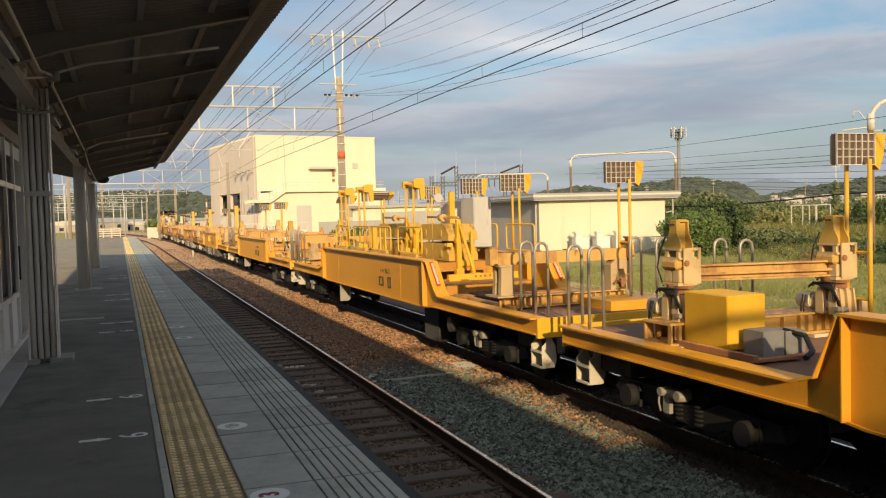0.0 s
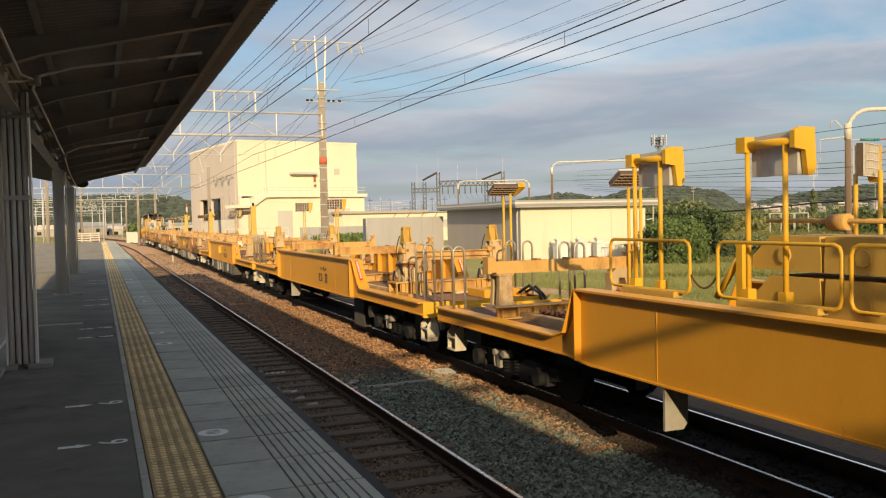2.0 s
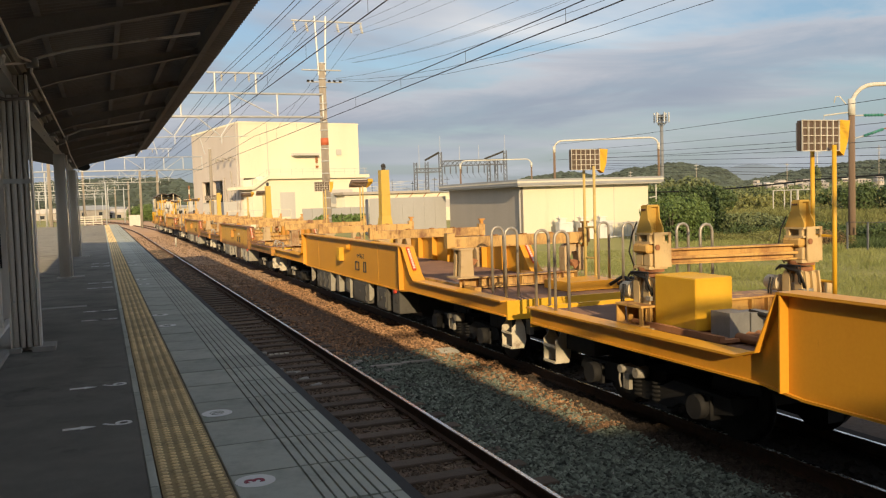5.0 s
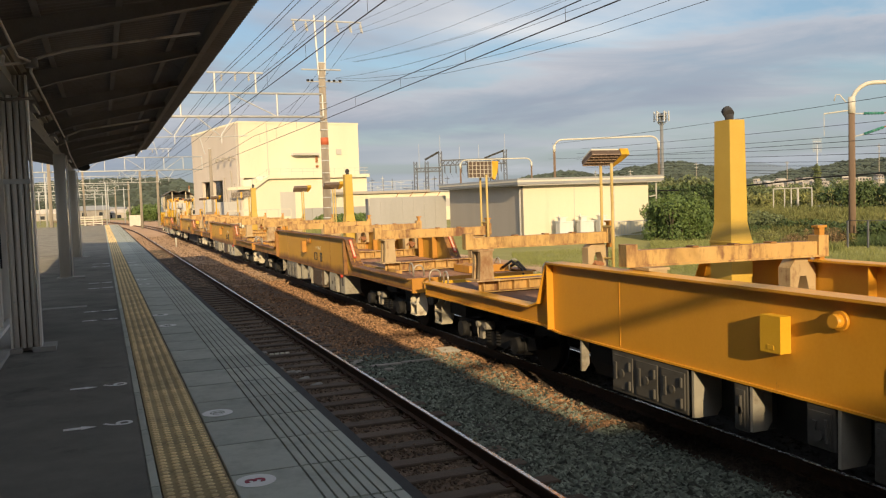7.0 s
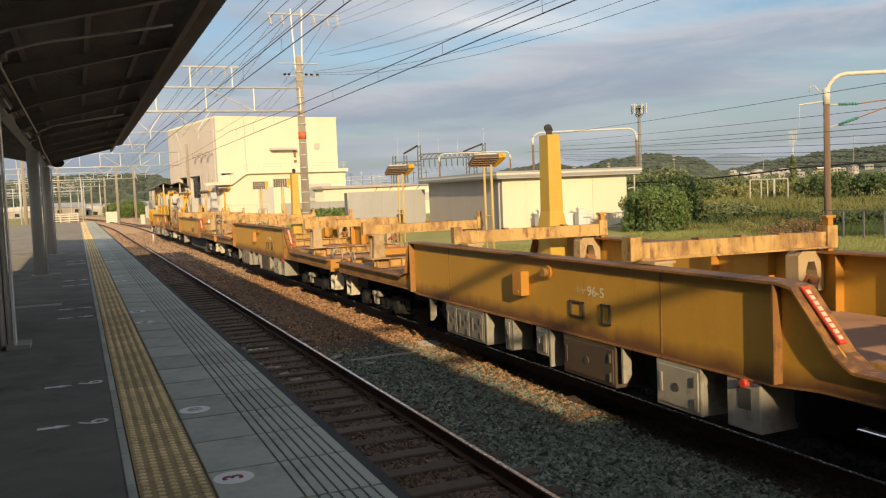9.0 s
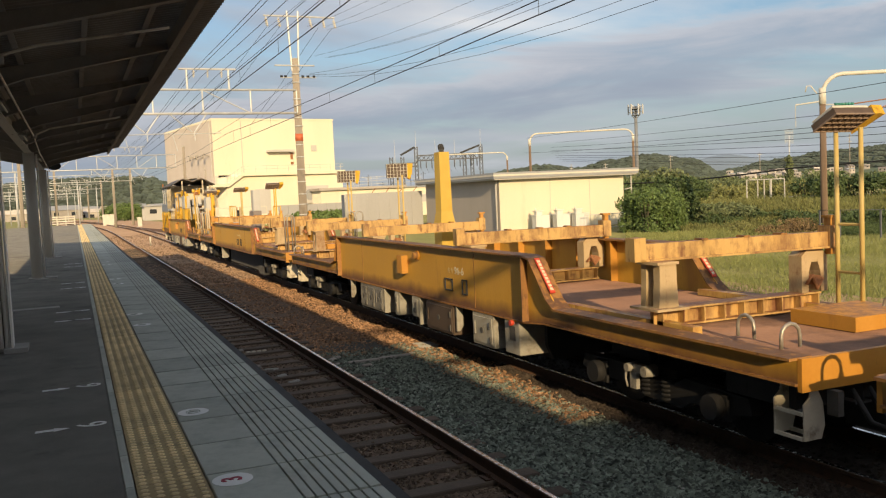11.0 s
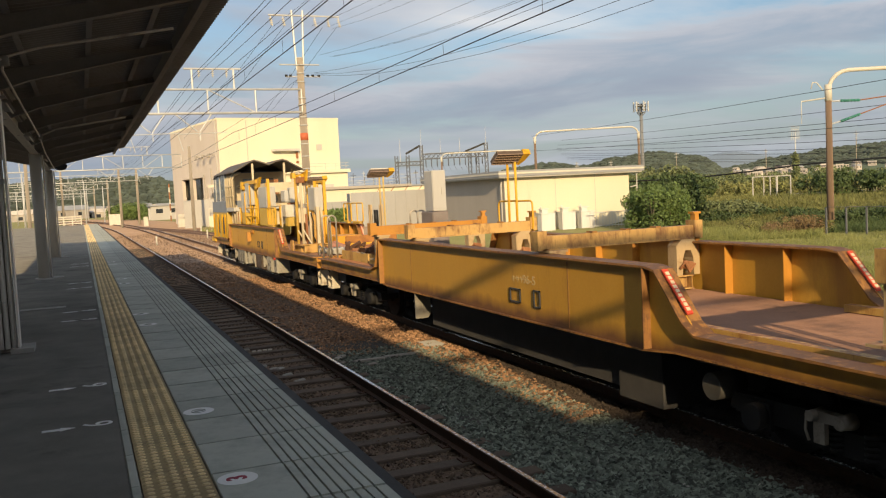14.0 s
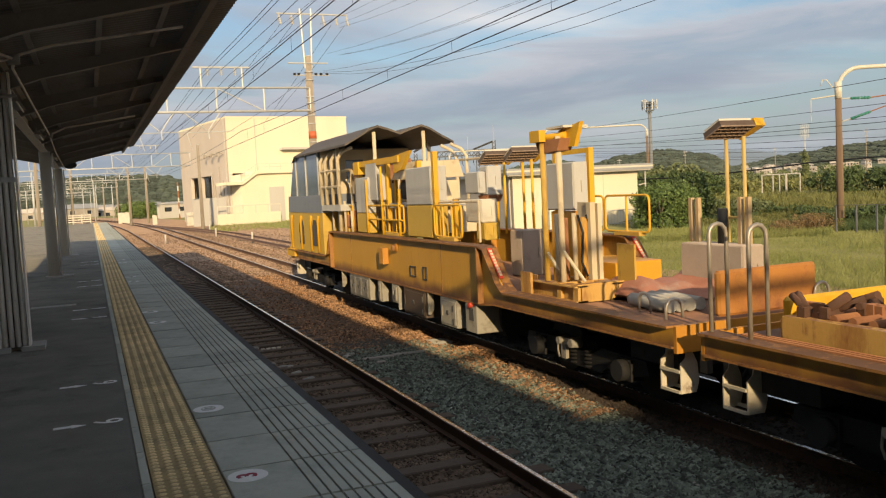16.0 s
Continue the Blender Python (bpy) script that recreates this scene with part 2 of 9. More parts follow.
PIPE_PAINT = surface("pipe_paint", (0.70, 0.66, 0.60), (0.80, 0.76, 0.69), 3, 0.4, stain=(0.42, 0.36, 0.3), amount=0.35, bump=0.08, streak=5)
POST_PAINT = surface("post_paint", (0.36, 0.33, 0.28), (0.46, 0.42, 0.36), 3, 0.5, stain=(0.25, 0.2, 0.15), amount=0.35, bump=0.08, streak=5)
WALL_WHITE = surface("wall_white", (0.70, 0.69, 0.65), (0.78, 0.77, 0.73), 1.5, 0.6, stain=(0.42, 0.40, 0.36), amount=0.35, bump=0.08, streak=5)
DARK = surface("dark_metal", (0.055, 0.055, 0.058), (0.08, 0.079, 0.08), 4, 0.8, bump=0.2, stain=(0.036, 0.033, 0.031), amount=0.3, spec=0.2)
RUBBER = surface("black_rubber", (0.012, 0.012, 0.012), (0.02, 0.02, 0.02), 8, 0.6)
YELLOW = surface("train_yellow", (0.71, 0.335, 0.024), (0.79, 0.395, 0.038), 1.3, 0.42, fine=30, bump=0.05, stain=(0.45, 0.24, 0.03), amount=0.30, streak=3)
YELLOW_OLD = surface("train_yellow_worn", (0.52, 0.235, 0.03), (0.60, 0.29, 0.045), 1.3, 0.5, fine=30, bump=0.08, stain=(0.28, 0.12, 0.035), amount=0.48, streak=3)
FLANGE_WORN = surface("worn_flange", (0.32, 0.15, 0.045), (0.44, 0.22, 0.055), 1.6, 0.65, fine=30, bump=0.15, stain=(0.16, 0.075, 0.035), amount=0.55, streak=2)
FAINT_WHITE = surface("faint_white", (0.66, 0.48, 0.20), (0.70, 0.55, 0.30), 18, 0.7, bump=0.0, stain=(0.62, 0.38, 0.08), amount=0.5)
FADED_WHITE = surface("faded_white", (0.66, 0.57, 0.38), (0.76, 0.69, 0.52), 14, 0.7, bump=0.0, stain=(0.56, 0.34, 0.08), amount=0.4)


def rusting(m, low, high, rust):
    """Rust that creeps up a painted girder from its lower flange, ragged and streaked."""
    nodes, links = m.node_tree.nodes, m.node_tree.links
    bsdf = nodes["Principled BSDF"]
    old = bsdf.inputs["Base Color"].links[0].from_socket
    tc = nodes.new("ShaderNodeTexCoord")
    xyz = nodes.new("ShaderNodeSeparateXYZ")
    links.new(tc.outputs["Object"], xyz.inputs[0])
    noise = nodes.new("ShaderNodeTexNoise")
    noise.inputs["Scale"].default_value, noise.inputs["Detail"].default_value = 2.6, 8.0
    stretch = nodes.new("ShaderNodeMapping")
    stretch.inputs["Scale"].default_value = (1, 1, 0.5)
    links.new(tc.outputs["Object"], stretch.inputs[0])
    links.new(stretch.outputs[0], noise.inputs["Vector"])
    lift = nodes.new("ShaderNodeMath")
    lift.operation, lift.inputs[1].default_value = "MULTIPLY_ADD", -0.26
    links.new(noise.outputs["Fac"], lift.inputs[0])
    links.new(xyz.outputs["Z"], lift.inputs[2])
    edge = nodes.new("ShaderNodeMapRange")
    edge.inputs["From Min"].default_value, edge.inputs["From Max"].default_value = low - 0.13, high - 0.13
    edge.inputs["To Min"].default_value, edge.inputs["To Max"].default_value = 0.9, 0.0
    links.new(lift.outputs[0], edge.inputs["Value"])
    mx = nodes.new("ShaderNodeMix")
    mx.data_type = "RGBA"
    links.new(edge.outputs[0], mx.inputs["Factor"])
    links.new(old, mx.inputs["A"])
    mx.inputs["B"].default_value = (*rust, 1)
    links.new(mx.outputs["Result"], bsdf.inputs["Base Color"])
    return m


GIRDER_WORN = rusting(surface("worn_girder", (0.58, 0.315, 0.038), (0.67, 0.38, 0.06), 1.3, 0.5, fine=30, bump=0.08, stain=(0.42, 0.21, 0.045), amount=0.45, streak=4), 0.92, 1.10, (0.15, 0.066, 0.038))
def streaked(m, rust, amount=0.5, top=0.8):
    """Rust that runs down in narrow streaks, gathers on upper faces and breaks out in spots."""
    nodes, links = m.node_tree.nodes, m.node_tree.links
    bsdf = nodes["Principled BSDF"]
    old = bsdf.inputs["Base Color"].links[0].from_socket
    tc = nodes.new("ShaderNodeTexCoord")
    thin = nodes.new("ShaderNodeMapping")
    thin.inputs["Scale"].default_value = (11, 11, 1.1)
    links.new(tc.outputs["Object"], thin.inputs[0])
    run = nodes.new("ShaderNodeTexNoise")
    run.inputs["Scale"].default_value, run.inputs["Detail"].default_value, run.inputs["Roughness"].default_value = 1.0, 7.0, 0.65
    links.new(thin.outputs[0], run.inputs["Vector"])
    spot = nodes.new("ShaderNodeTexNoise")
    spot.inputs["Scale"].default_value, spot.inputs["Detail"].default_value, spot.inputs["Roughness"].default_value = 5.0, 9.0, 0.7
    links.new(tc.outputs["Object"], spot.inputs["Vector"])
    geo = nodes.new("ShaderNodeNewGeometry")
    axes = nodes.new("ShaderNodeSeparateXYZ")
    links.new(geo.outputs["Normal"], axes.inputs[0])
    up = nodes.new("ShaderNodeMapRange")
    up.inputs["From Min"].default_value, up.inputs["From Max"].default_value = 0.5, 0.9
    up.inputs["To Max"].default_value = 0.16 * top
    links.new(axes.outputs["Z"], up.inputs["Value"])
    both = nodes.new("ShaderNodeMath")
    both.operation = "MULTIPLY_ADD"
    both.inputs[1].default_value = 0.5
    links.new(run.outputs["Fac"], both.inputs[0])
    half = nodes.new("ShaderNodeMath")
    half.operation, half.inputs[1].default_value = "MULTIPLY_ADD", 0.5
    links.new(spot.outputs["Fac"], half.inputs[0])
    links.new(up.outputs[0], half.inputs[2])
    links.new(half.outputs[0], both.inputs[2])
    edge = nodes.new("ShaderNodeMapRange")
    edge.interpolation_type = "SMOOTHSTEP"
    edge.inputs["From Min"].default_value, edge.inputs["From Max"].default_value = 0.62 - 0.16 * amount, 0.76 - 0.16 * amount
    edge.inputs["To Max"].default_value = 0.88
    links.new(both.outputs[0], edge.inputs["Value"])
    mx = nodes.new("ShaderNodeMix")
    mx.data_type = "RGBA"
    links.new(edge.outputs[0], mx.inputs["Factor"])
    links.new(old, mx.inputs["A"])
    mx.inputs["B"].default_value = (*rust, 1)
    links.new(mx.outputs["Result"], bsdf.inputs["Base Color"])
    return m


FADED_BLACK = surface("faded_black", (0.20, 0.125, 0.03), (0.28, 0.18, 0.045), 12, 0.7, bump=0.05)
streaked(YELLOW_OLD, (0.26, 0.11, 0.045), 0.35)
streaked(FLANGE_WORN, (0.12, 0.06, 0.034), 0.8)
streaked(GIRDER_WORN, (0.34, 0.155, 0.05), -0.1)
streaked(YELLOW, (0.36, 0.17, 0.04), 0.05, 0.4)
JAW_YELLOW = streaked(surface("jaw_yellow", (0.56, 0.35, 0.06), (0.66, 0.43, 0.09), 2.5, 0.6, bump=0.15, stain=(0.34, 0.19, 0.05), amount=0.5), (0.20, 0.10, 0.045), 0.3)
YELLOW_BRIGHT = surface("fitting_yellow", (0.72, 0.40, 0.02), (0.80, 0.48, 0.035), 2, 0.45, bump=0.05, stain=(0.5, 0.27, 0.04), amount=0.25)
BEAM_PAINT = streaked(surface("beam_paint", (0.58, 0.345, 0.09), (0.68, 0.43, 0.13), 2.6, 0.55, fine=40, bump=0.12, stain=(0.28, 0.105, 0.035), amount=0.64, streak=3), (0.24, 0.095, 0.04), 0.55)
BEAM_WORN = streaked(surface("beam_worn", (0.57, 0.35, 0.11), (0.67, 0.44, 0.16), 3.4, 0.6, fine=40, bump=0.2, stain=(0.20, 0.085, 0.04), amount=0.66, streak=3), (0.20, 0.08, 0.035), 0.72)
PEDESTAL_WORN = streaked(surface("pedestal_worn", (0.48, 0.35, 0.18), (0.58, 0.44, 0.26), 2.2, 0.65, bump=0.15, stain=(0.30, 0.16, 0.07), amount=0.55, streak=1.6), (0.26, 0.12, 0.055), 0.5)
CLAMP_TAN = streaked(surface("clamp_tan", (0.58, 0.42, 0.20), (0.68, 0.52, 0.28), 2.5, 0.6, bump=0.15, stain=(0.34, 0.19, 0.08), amount=0.45, streak=3), (0.20, 0.10, 0.045), 0.4)
CREAM_PAINT = streaked(surface("cream_paint", (0.62, 0.52, 0.34), (0.72, 0.62, 0.44), 2.5, 0.55, bump=0.1, stain=(0.38, 0.26, 0.14), amount=0.4), (0.32, 0.18, 0.08), 0.35)
DECK_WORN = surface("deck_rust_worn", (0.21, 0.11, 0.067), (0.32, 0.18, 0.115), 1.1, 0.85, fine=30, bump=0.35, stain=(0.12, 0.068, 0.046), amount=0.62)
DECK = surface("deck_rust", (0.135, 0.074, 0.049), (0.21, 0.118, 0.078), 1.4, 0.85, fine=40, bump=0.35, stain=(0.11, 0.065, 0.045), amount=0.5)
RUST_DARK = surface("rust_dark", (0.09, 0.045, 0.028), (0.15, 0.075, 0.045), 5, 0.85, bump=0.3)
RUST = surface("rust", (0.30, 0.13, 0.06), (0.42, 0.20, 0.09), 3, 0.85, bump=0.3, stain=(0.2, 0.08, 0.04), amount=0.5)
WHITE_PAINT = surface("white_paint", (0.62, 0.58, 0.48), (0.72, 0.68, 0.58), 2.5, 0.55, bump=0.08, stain=(0.40, 0.30, 0.2), amount=0.35, streak=2)
GREY_BOX = surface("grey_box", (0.50, 0.49, 0.46), (0.60, 0.59, 0.55), 2, 0.5, bump=0.06, stain=(0.36, 0.32, 0.27), amount=0.35, streak=3)
BRAKE_GREY = surface("brake_grey", (0.26, 0.245, 0.21), (0.36, 0.335, 0.285), 6, 0.6, bump=0.15, stain=(0.08, 0.06, 0.045), amount=0.5)
STEP_PAINT = surface("step_paint", (0.56, 0.51, 0.40), (0.68, 0.63, 0.51), 5, 0.6, bump=0.1, stain=(0.2, 0.13, 0.08), amount=0.45)
FADED_YELLOW = surface("faded_yellow", (0.58, 0.42, 0.13), (0.66, 0.50, 0.19), 3, 0.55, bump=0.08, stain=(0.36, 0.22, 0.08), amount=0.35, streak=2)
OCHRE = surface("ochre_paint", (0.58, 0.38, 0.055), (0.66, 0.45, 0.08), 2, 0.5, bump=0.05, stain=(0.42, 0.26, 0.05), amount=0.3)
BEIGE_BLOCK = surface("beige_block", (0.42, 0.34, 0.275), (0.50, 0.42, 0.35), 3, 0.8, fine=50, bump=0.15, stain=(0.34, 0.25, 0.19), amount=0.4)
# darker copy of the dark metal, its tone set for sunlit bogie parts
BOGIE_BLACK = surface("bogie_black", (0.016, 0.016, 0.017), (0.027, 0.027, 0.028), 4, 0.7, bump=0.2, stain=(0.02, 0.017, 0.015), amount=0.3, spec=0.3)
VALVE_GREY = surface("valve_grey", (0.17, 0.17, 0.165), (0.24, 0.24, 0.23), 5, 0.55, bump=0.1, stain=(0.12, 0.10, 0.08), amount=0.4)
STEEL = surface("steel_tube", (0.38, 0.34, 0.28), (0.50, 0.45, 0.38), 5, 0.4, metal=0.5, bump=0.05, stain=(0.35, 0.22, 0.12), amount=0.3)
GALV = surface("galvanised", (0.55, 0.56, 0.55), (0.68, 0.68, 0.66), 3, 0.5, metal=0.25, bump=0.05)
WIRE = surface("wire", (0.03, 0.03, 0.032), (0.05, 0.05, 0.05), 3, 0.6, bump=0.0)
# the cream wall darkened by colour for the side in grazing light
SHADED_SIDE = surface("shaded_side", (0.64, 0.56, 0.48), (0.71, 0.63, 0.55), 0.3, 0.75, fine=8, bump=0.05, stain=(0.48, 0.41, 0.35), amount=0.3, streak=6)
CREAM_WALL = surface("cream_wall", (0.74, 0.69, 0.54), (0.80, 0.75, 0.60), 0.25, 0.85, fine=8, bump=0.05, stain=(0.62, 0.56, 0.43), amount=0.3, streak=6)
# roof brown; on the shed's side it stands in for that face's shade
TAUPE_SHADE_AND_ROOF = surface("taupe_shade_and_roof", (0.41, 0.365, 0.31), (0.48, 0.43, 0.37), 0.4, 0.7, fine=8, bump=0.05, stain=(0.29, 0.255, 0.215), amount=0.3, streak=6)
GREY_WALL = surface("grey_wall", (0.52, 0.50, 0.46), (0.60, 0.58, 0.54), 0.3, 0.85, fine=8, bump=0.05, stain=(0.45, 0.43, 0.39), amount=0.3, streak=6)
ROOF_GREY = surface("roof_grey", (0.30, 0.31, 0.32), (0.38, 0.39, 0.40), 0.5, 0.6, bump=0.05)
GLASS_DARK = surface("dark_glass", (0.03, 0.035, 0.04), (0.05, 0.055, 0.06), 1, 0.12, bump=0.0)
LEAF = surface("leaf", (0.085, 0.14, 0.035), (0.155, 0.22, 0.06), 1.0, 0.6, bump=0.0, vary=0.35, island=True)
LEAF_DARK = surface("leaf_dark", (0.055, 0.09, 0.03), (0.10, 0.145, 0.045), 1.0, 0.65, bump=0.0, vary=0.35, island=True)
LEAF_MID = surface("leaf_mid", (0.125, 0.16, 0.065), (0.205, 0.235, 0.105), 0.5, 0.7, bump=0.0, vary=0.35, island=True)
LEAF_OLIVE = surface("leaf_olive", (0.145, 0.165, 0.046), (0.255, 0.25, 0.085), 0.8, 0.7, bump=0.0, vary=0.4, island=True)
BARK = surface("bark", (0.06, 0.05, 0.035), (0.10, 0.08, 0.055), 2.0, 0.9, bump=0.2)
LEAF_DRY = surface("leaf_dry", (0.22, 0.15, 0.07), (0.32, 0.22, 0.11), 1.0, 0.8, bump=0.0, vary=0.35, island=True)
BLADE = surface("grass_blade", (0.20, 0.23, 0.06), (0.32, 0.325, 0.115), 0.6, 0.7, bump=0.0, vary=0.22, island=True)
HILL = surface("hill_woods", (0.050, 0.075, 0.045), (0.09, 0.12, 0.06), 0.05, 0.95, fine=0.3, bump=0.0)
ROOF_TILE = surface("roof_tile", (0.11, 0.10, 0.095), (0.20, 0.165, 0.15), 0.5, 0.7, vary=0.5)
HOUSE_WALL = surface("house_wall", (0.42, 0.38, 0.33), (0.60, 0.55, 0.49), 0.5, 0.8, vary=0.2)
INSULATOR = surface("insulator_green", (0.05, 0.22, 0.17), (0.07, 0.28, 0.21), 3, 0.3)
ORANGE_BAND = surface("orange_band", (0.55, 0.13, 0.05), (0.62, 0.17, 0.07), 4, 0.6)


# ---- shapes ----
def box(bm, x0, x1, y0, y1, z0, z1):
    v = [bm.verts.new(p) for p in ((x0, y0, z0), (x1, y0, z0), (x1, y1, z0), (x0, y1, z0), (x0, y0, z1), (x1, y0, z1), (x1, y1, z1), (x0, y1, z1))]
    for f in ((0, 3, 2, 1), (4, 5, 6, 7), (0, 1, 5, 4), (1, 2, 6, 5), (2, 3, 7, 6), (3, 0, 4, 7)):
        bm.faces.new([v[i] for i in f])
    return v


def rod(bm, p, q, r, n=8, r2=None):
    p, q = Vector(p), Vector(q)
    r2 = r if r2 is None else r2
    way = (q - p).normalized()
    side = way.orthogonal().normalized()
    up = way.cross(side)
    a, b = [], []
    for i in range(n):
        d = side * math.cos(2 * math.pi * i / n) + up * math.sin(2 * math.pi * i / n)
        a.append(bm.verts.new(p + d * r))
        b.append(bm.verts.new(q + d * r2))
    for i in range(n):
        bm.faces.new((a[i], a[(i + 1) % n], b[(i + 1) % n], b[i])).smooth = n > 6
    bm.faces.new(a[::-1])
    bm.faces.new(b)


def tube(bm, pts, r, n=6, closed=False):
    """A bent pipe through the points."""
    pts = [Vector(p) for p in pts]
    rings, count = [], len(pts)
    side = None
    for i, p in enumerate(pts):
        before, after = pts[i - 1 if i or closed else 0], pts[(i + 1) % count if i < count - 1 or closed else i]
        way = (after - before).normalized()
        if side is None:
            side = way.orthogonal().normalized()
        side = (side - way * side.dot(way)).normalized()
        up = way.cross(side)
        rings.append([bm.verts.new(p + (side * math.cos(2 * math.pi * k / n) + up * math.sin(2 * math.pi * k / n)) * r) for k in range(n)])
    for i in range(count if closed else count - 1):
        a, b = rings[i], rings[(i + 1) % count]
        for k in range(n):
            bm.faces.new((a[k], a[(k + 1) % n], b[(k + 1) % n], b[k])).smooth = True
    if not closed:
        bm.faces.new(rings[0][::-1])
        bm.faces.new(rings[-1])


def prism(bm, profile, way, a, b):
    """A closed outline pushed along x, y or z from a to b. The outline is in the two other axes, in x, y, z order."""
    def put(u, v, w):
        return {"x": (w, u, v), "y": (u, w, v), "z": (u, v, w)}[way]
    lo = [bm.verts.new(put(u, v, a)) for u, v in profile]
    hi = [bm.verts.new(put(u, v, b)) for u, v in profile]
    n = len(profile)
    for i in range(n):
        bm.faces.new((lo[i], lo[(i + 1) % n], hi[(i + 1) % n], hi[i]))
    bm.faces.new(lo[::-1])
    bm.faces.new(hi)


def ibeam(bm, way, a, b, u, v, h, w, tf=0.02, tw=0.012):
    """An I beam along x or y from a to b, at cross place u, underside at height v."""
    prism(bm, [(u - w / 2, v), (u + w / 2, v), (u + w / 2, v + tf), (u + tw / 2, v + tf), (u + tw / 2, v + h - tf), (u + w / 2, v + h - tf),
               (u + w / 2, v + h), (u - w / 2, v + h), (u - w / 2, v + h - tf), (u - tw / 2, v + h - tf), (u - tw / 2, v + tf), (u - w / 2, v + tf)], way, a, b)


def arc(cx, cz, r, a0, a1, n, y=None, x=None):
    out = []
    for i in range(n + 1):
        a = radians(a0 + (a1 - a0) * i / n)
        p, q = cx + r * math.cos(a), cz + r * math.sin(a)
        out.append((p, y, q) if x is None else (x, p, q))
    return out


def bevel(bm, width, segments=1):
    bmesh.ops.bevel(bm, geom=bm.edges[:], offset=width, segments=segments, affect="EDGES", clamp_overlap=True)


def mesh_of(bm, material, name="mesh"):
    bmesh.ops.recalc_face_normals(bm, faces=bm.faces[:])
    me = bpy.data.meshes.new(name)
    bm.to_mesh(me)
    bm.free()
    me.materials.append(material)
    return me


def part(name, bm, material, parent=None, label="", m=None):
    """Links a bmesh (or a mesh) as one object, under a thing or part where one is given."""
    me = bm if isinstance(bm, bpy.types.Mesh) else mesh_of(bm, material, name)
    ob = new(name, me)
    if parent:
        ob.parent = parent
    if m is not None:
        ob.matrix_basis = m
    if label:
        tagged(ob, label)
    return ob


def thing(name, label, category, group="", m=None, kind=""):
    ob = tagged(new(name), label, category, group, kind)
    ob.empty_display_size = 0.2
    if m is not None:
        ob.matrix_basis = m
    return ob


def made(name, material, parent, build, label="", m=None):
    bm = bmesh.new()
    build(bm)
    return part(name, bm, material, parent, label, m)


def soup(name, verts, faces, material):
    me = bpy.data.meshes.new(name)
    me.from_pydata(verts, [], faces)
    me.materials.append(material)
    return me

# ---- the setting: ground, tracks, platform ----
TRACK_X = (3.13, 6.905)            # middle lines of the platform track and the train's track
PLAT_END = 100.0
SLAB_LEN, SLAB_0 = 0.7365, 5.507


def far_bend(y):
    """How far the tracks have swung to the left at y."""
    return -0.00055 * max(0.0, y - 92.0) ** 2


# one sheet of ground out to the horizon, finer near the tracks
def ground_height(x, y):
    z = -0.42
    if x > 20 and y < 140:
        z += 0.12 * noise.noise((x * 0.06, y * 0.06, 1.0))
    if x > 35 and y < 95:
        z += 1.1 * min(1.0, max(0.0, (x * 0.95 + y * 0.2 - 44) / 6.0)) * min(1.0, (x - 35) / 3.0) * min(1.0, (95 - y) / 15.0)
    return z


gx = [-3000, -900, -300, -120, -60, -30, -15, -8, -2, 2, 6, 10, 14] + [16 + 1.5 * i for i in range(30)] + [64, 72, 85, 100, 140, 200, 300, 500, 900, 1800, 3000]
gy = [-600, -200, -60, -20] + [-6 + 2.0 * i for i in range(48)] + [96, 105, 120, 140, 180, 240, 320, 450, 700, 1200, 2200, 4000]
verts = [(x, y, ground_height(x, y)) for y in gy for x in gx]
faces = [(j * len(gx) + i, j * len(gx) + i + 1, (j + 1) * len(gx) + i + 1, (j + 1) * len(gx) + i) for j in range(len(gy) - 1) for i in range(len(gx) - 1)]
ground = tagged(new("ground", soup("ground", verts, faces, GRASS_GROUND)), "rough grassy railway ground", "ground", kind="structure")

# dirt yard with the ballast beds: a sheet above the grass round the tracks
bx = [1.45, 2.0, 2.6, 3.13, 3.7, 4.2, 4.6, 5.0, 5.4, 5.9, 6.4, 6.9, 7.5, 8.1, 8.7, 9.4, 10.2, 11.5, 13.0, 15.5, 18.0]
by = [-30 + 1.5 * i for i in range(92)] + [112, 120, 130, 145, 170, 200, 260]


def bed_height(x, y):
    h = -0.235 + 0.025 * noise.noise((x * 1.3, y * 0.9, 2.0))
    if x < 4.3:
        h += 0.035
    if 4.3 < x < 8.6:
        h += 0.02
    if 5.3 < x < 8.5:
        h += 0.055 * min(1.0, (x - 5.3) / 0.35)
    if x > 9:
        h -= min(0.15, (x - 9) * 0.06)
    return h


verts = [(x + far_bend(y), y, bed_height(x, y)) for y in by for x in bx]
faces = [(j * len(bx) + i, j * len(bx) + i + 1, (j + 1) * len(bx) + i + 1, (j + 1) * len(bx) + i) for j in range(len(by) - 1) for i in range(len(bx) - 1)]
bed = tagged(new("ballast_bed", soup("ballast_bed", verts, faces, BALLAST_BROWN)), "rust-brown ballast bed under the tracks", "ballast", kind="structure")
# the bed between the rails of the train's track is blackish
bed.data.materials.append(DARK_BALLAST)
for k, poly in enumerate(bed.data.polygons):
    if 6.3 < bx[k % (len(bx) - 1)] < 8.0 or (bx[k % (len(bx) - 1)] == 5.9 and by[k // (len(bx) - 1)] < 12.5):
        poly.material_index = 1
bed.data.materials.append(BALLAST_GREY)
for k, poly in enumerate(bed.data.polygons):
    if 3.6 < bx[k % (len(bx) - 1)] < 5.1 and by[k // (len(bx) - 1)] < 15.5:
        poly.material_index = 2


# past the canopies: trodden dirt with rust stains, paled in place of sunlight
bed.data.materials.append(SUNLIT_DIRT)
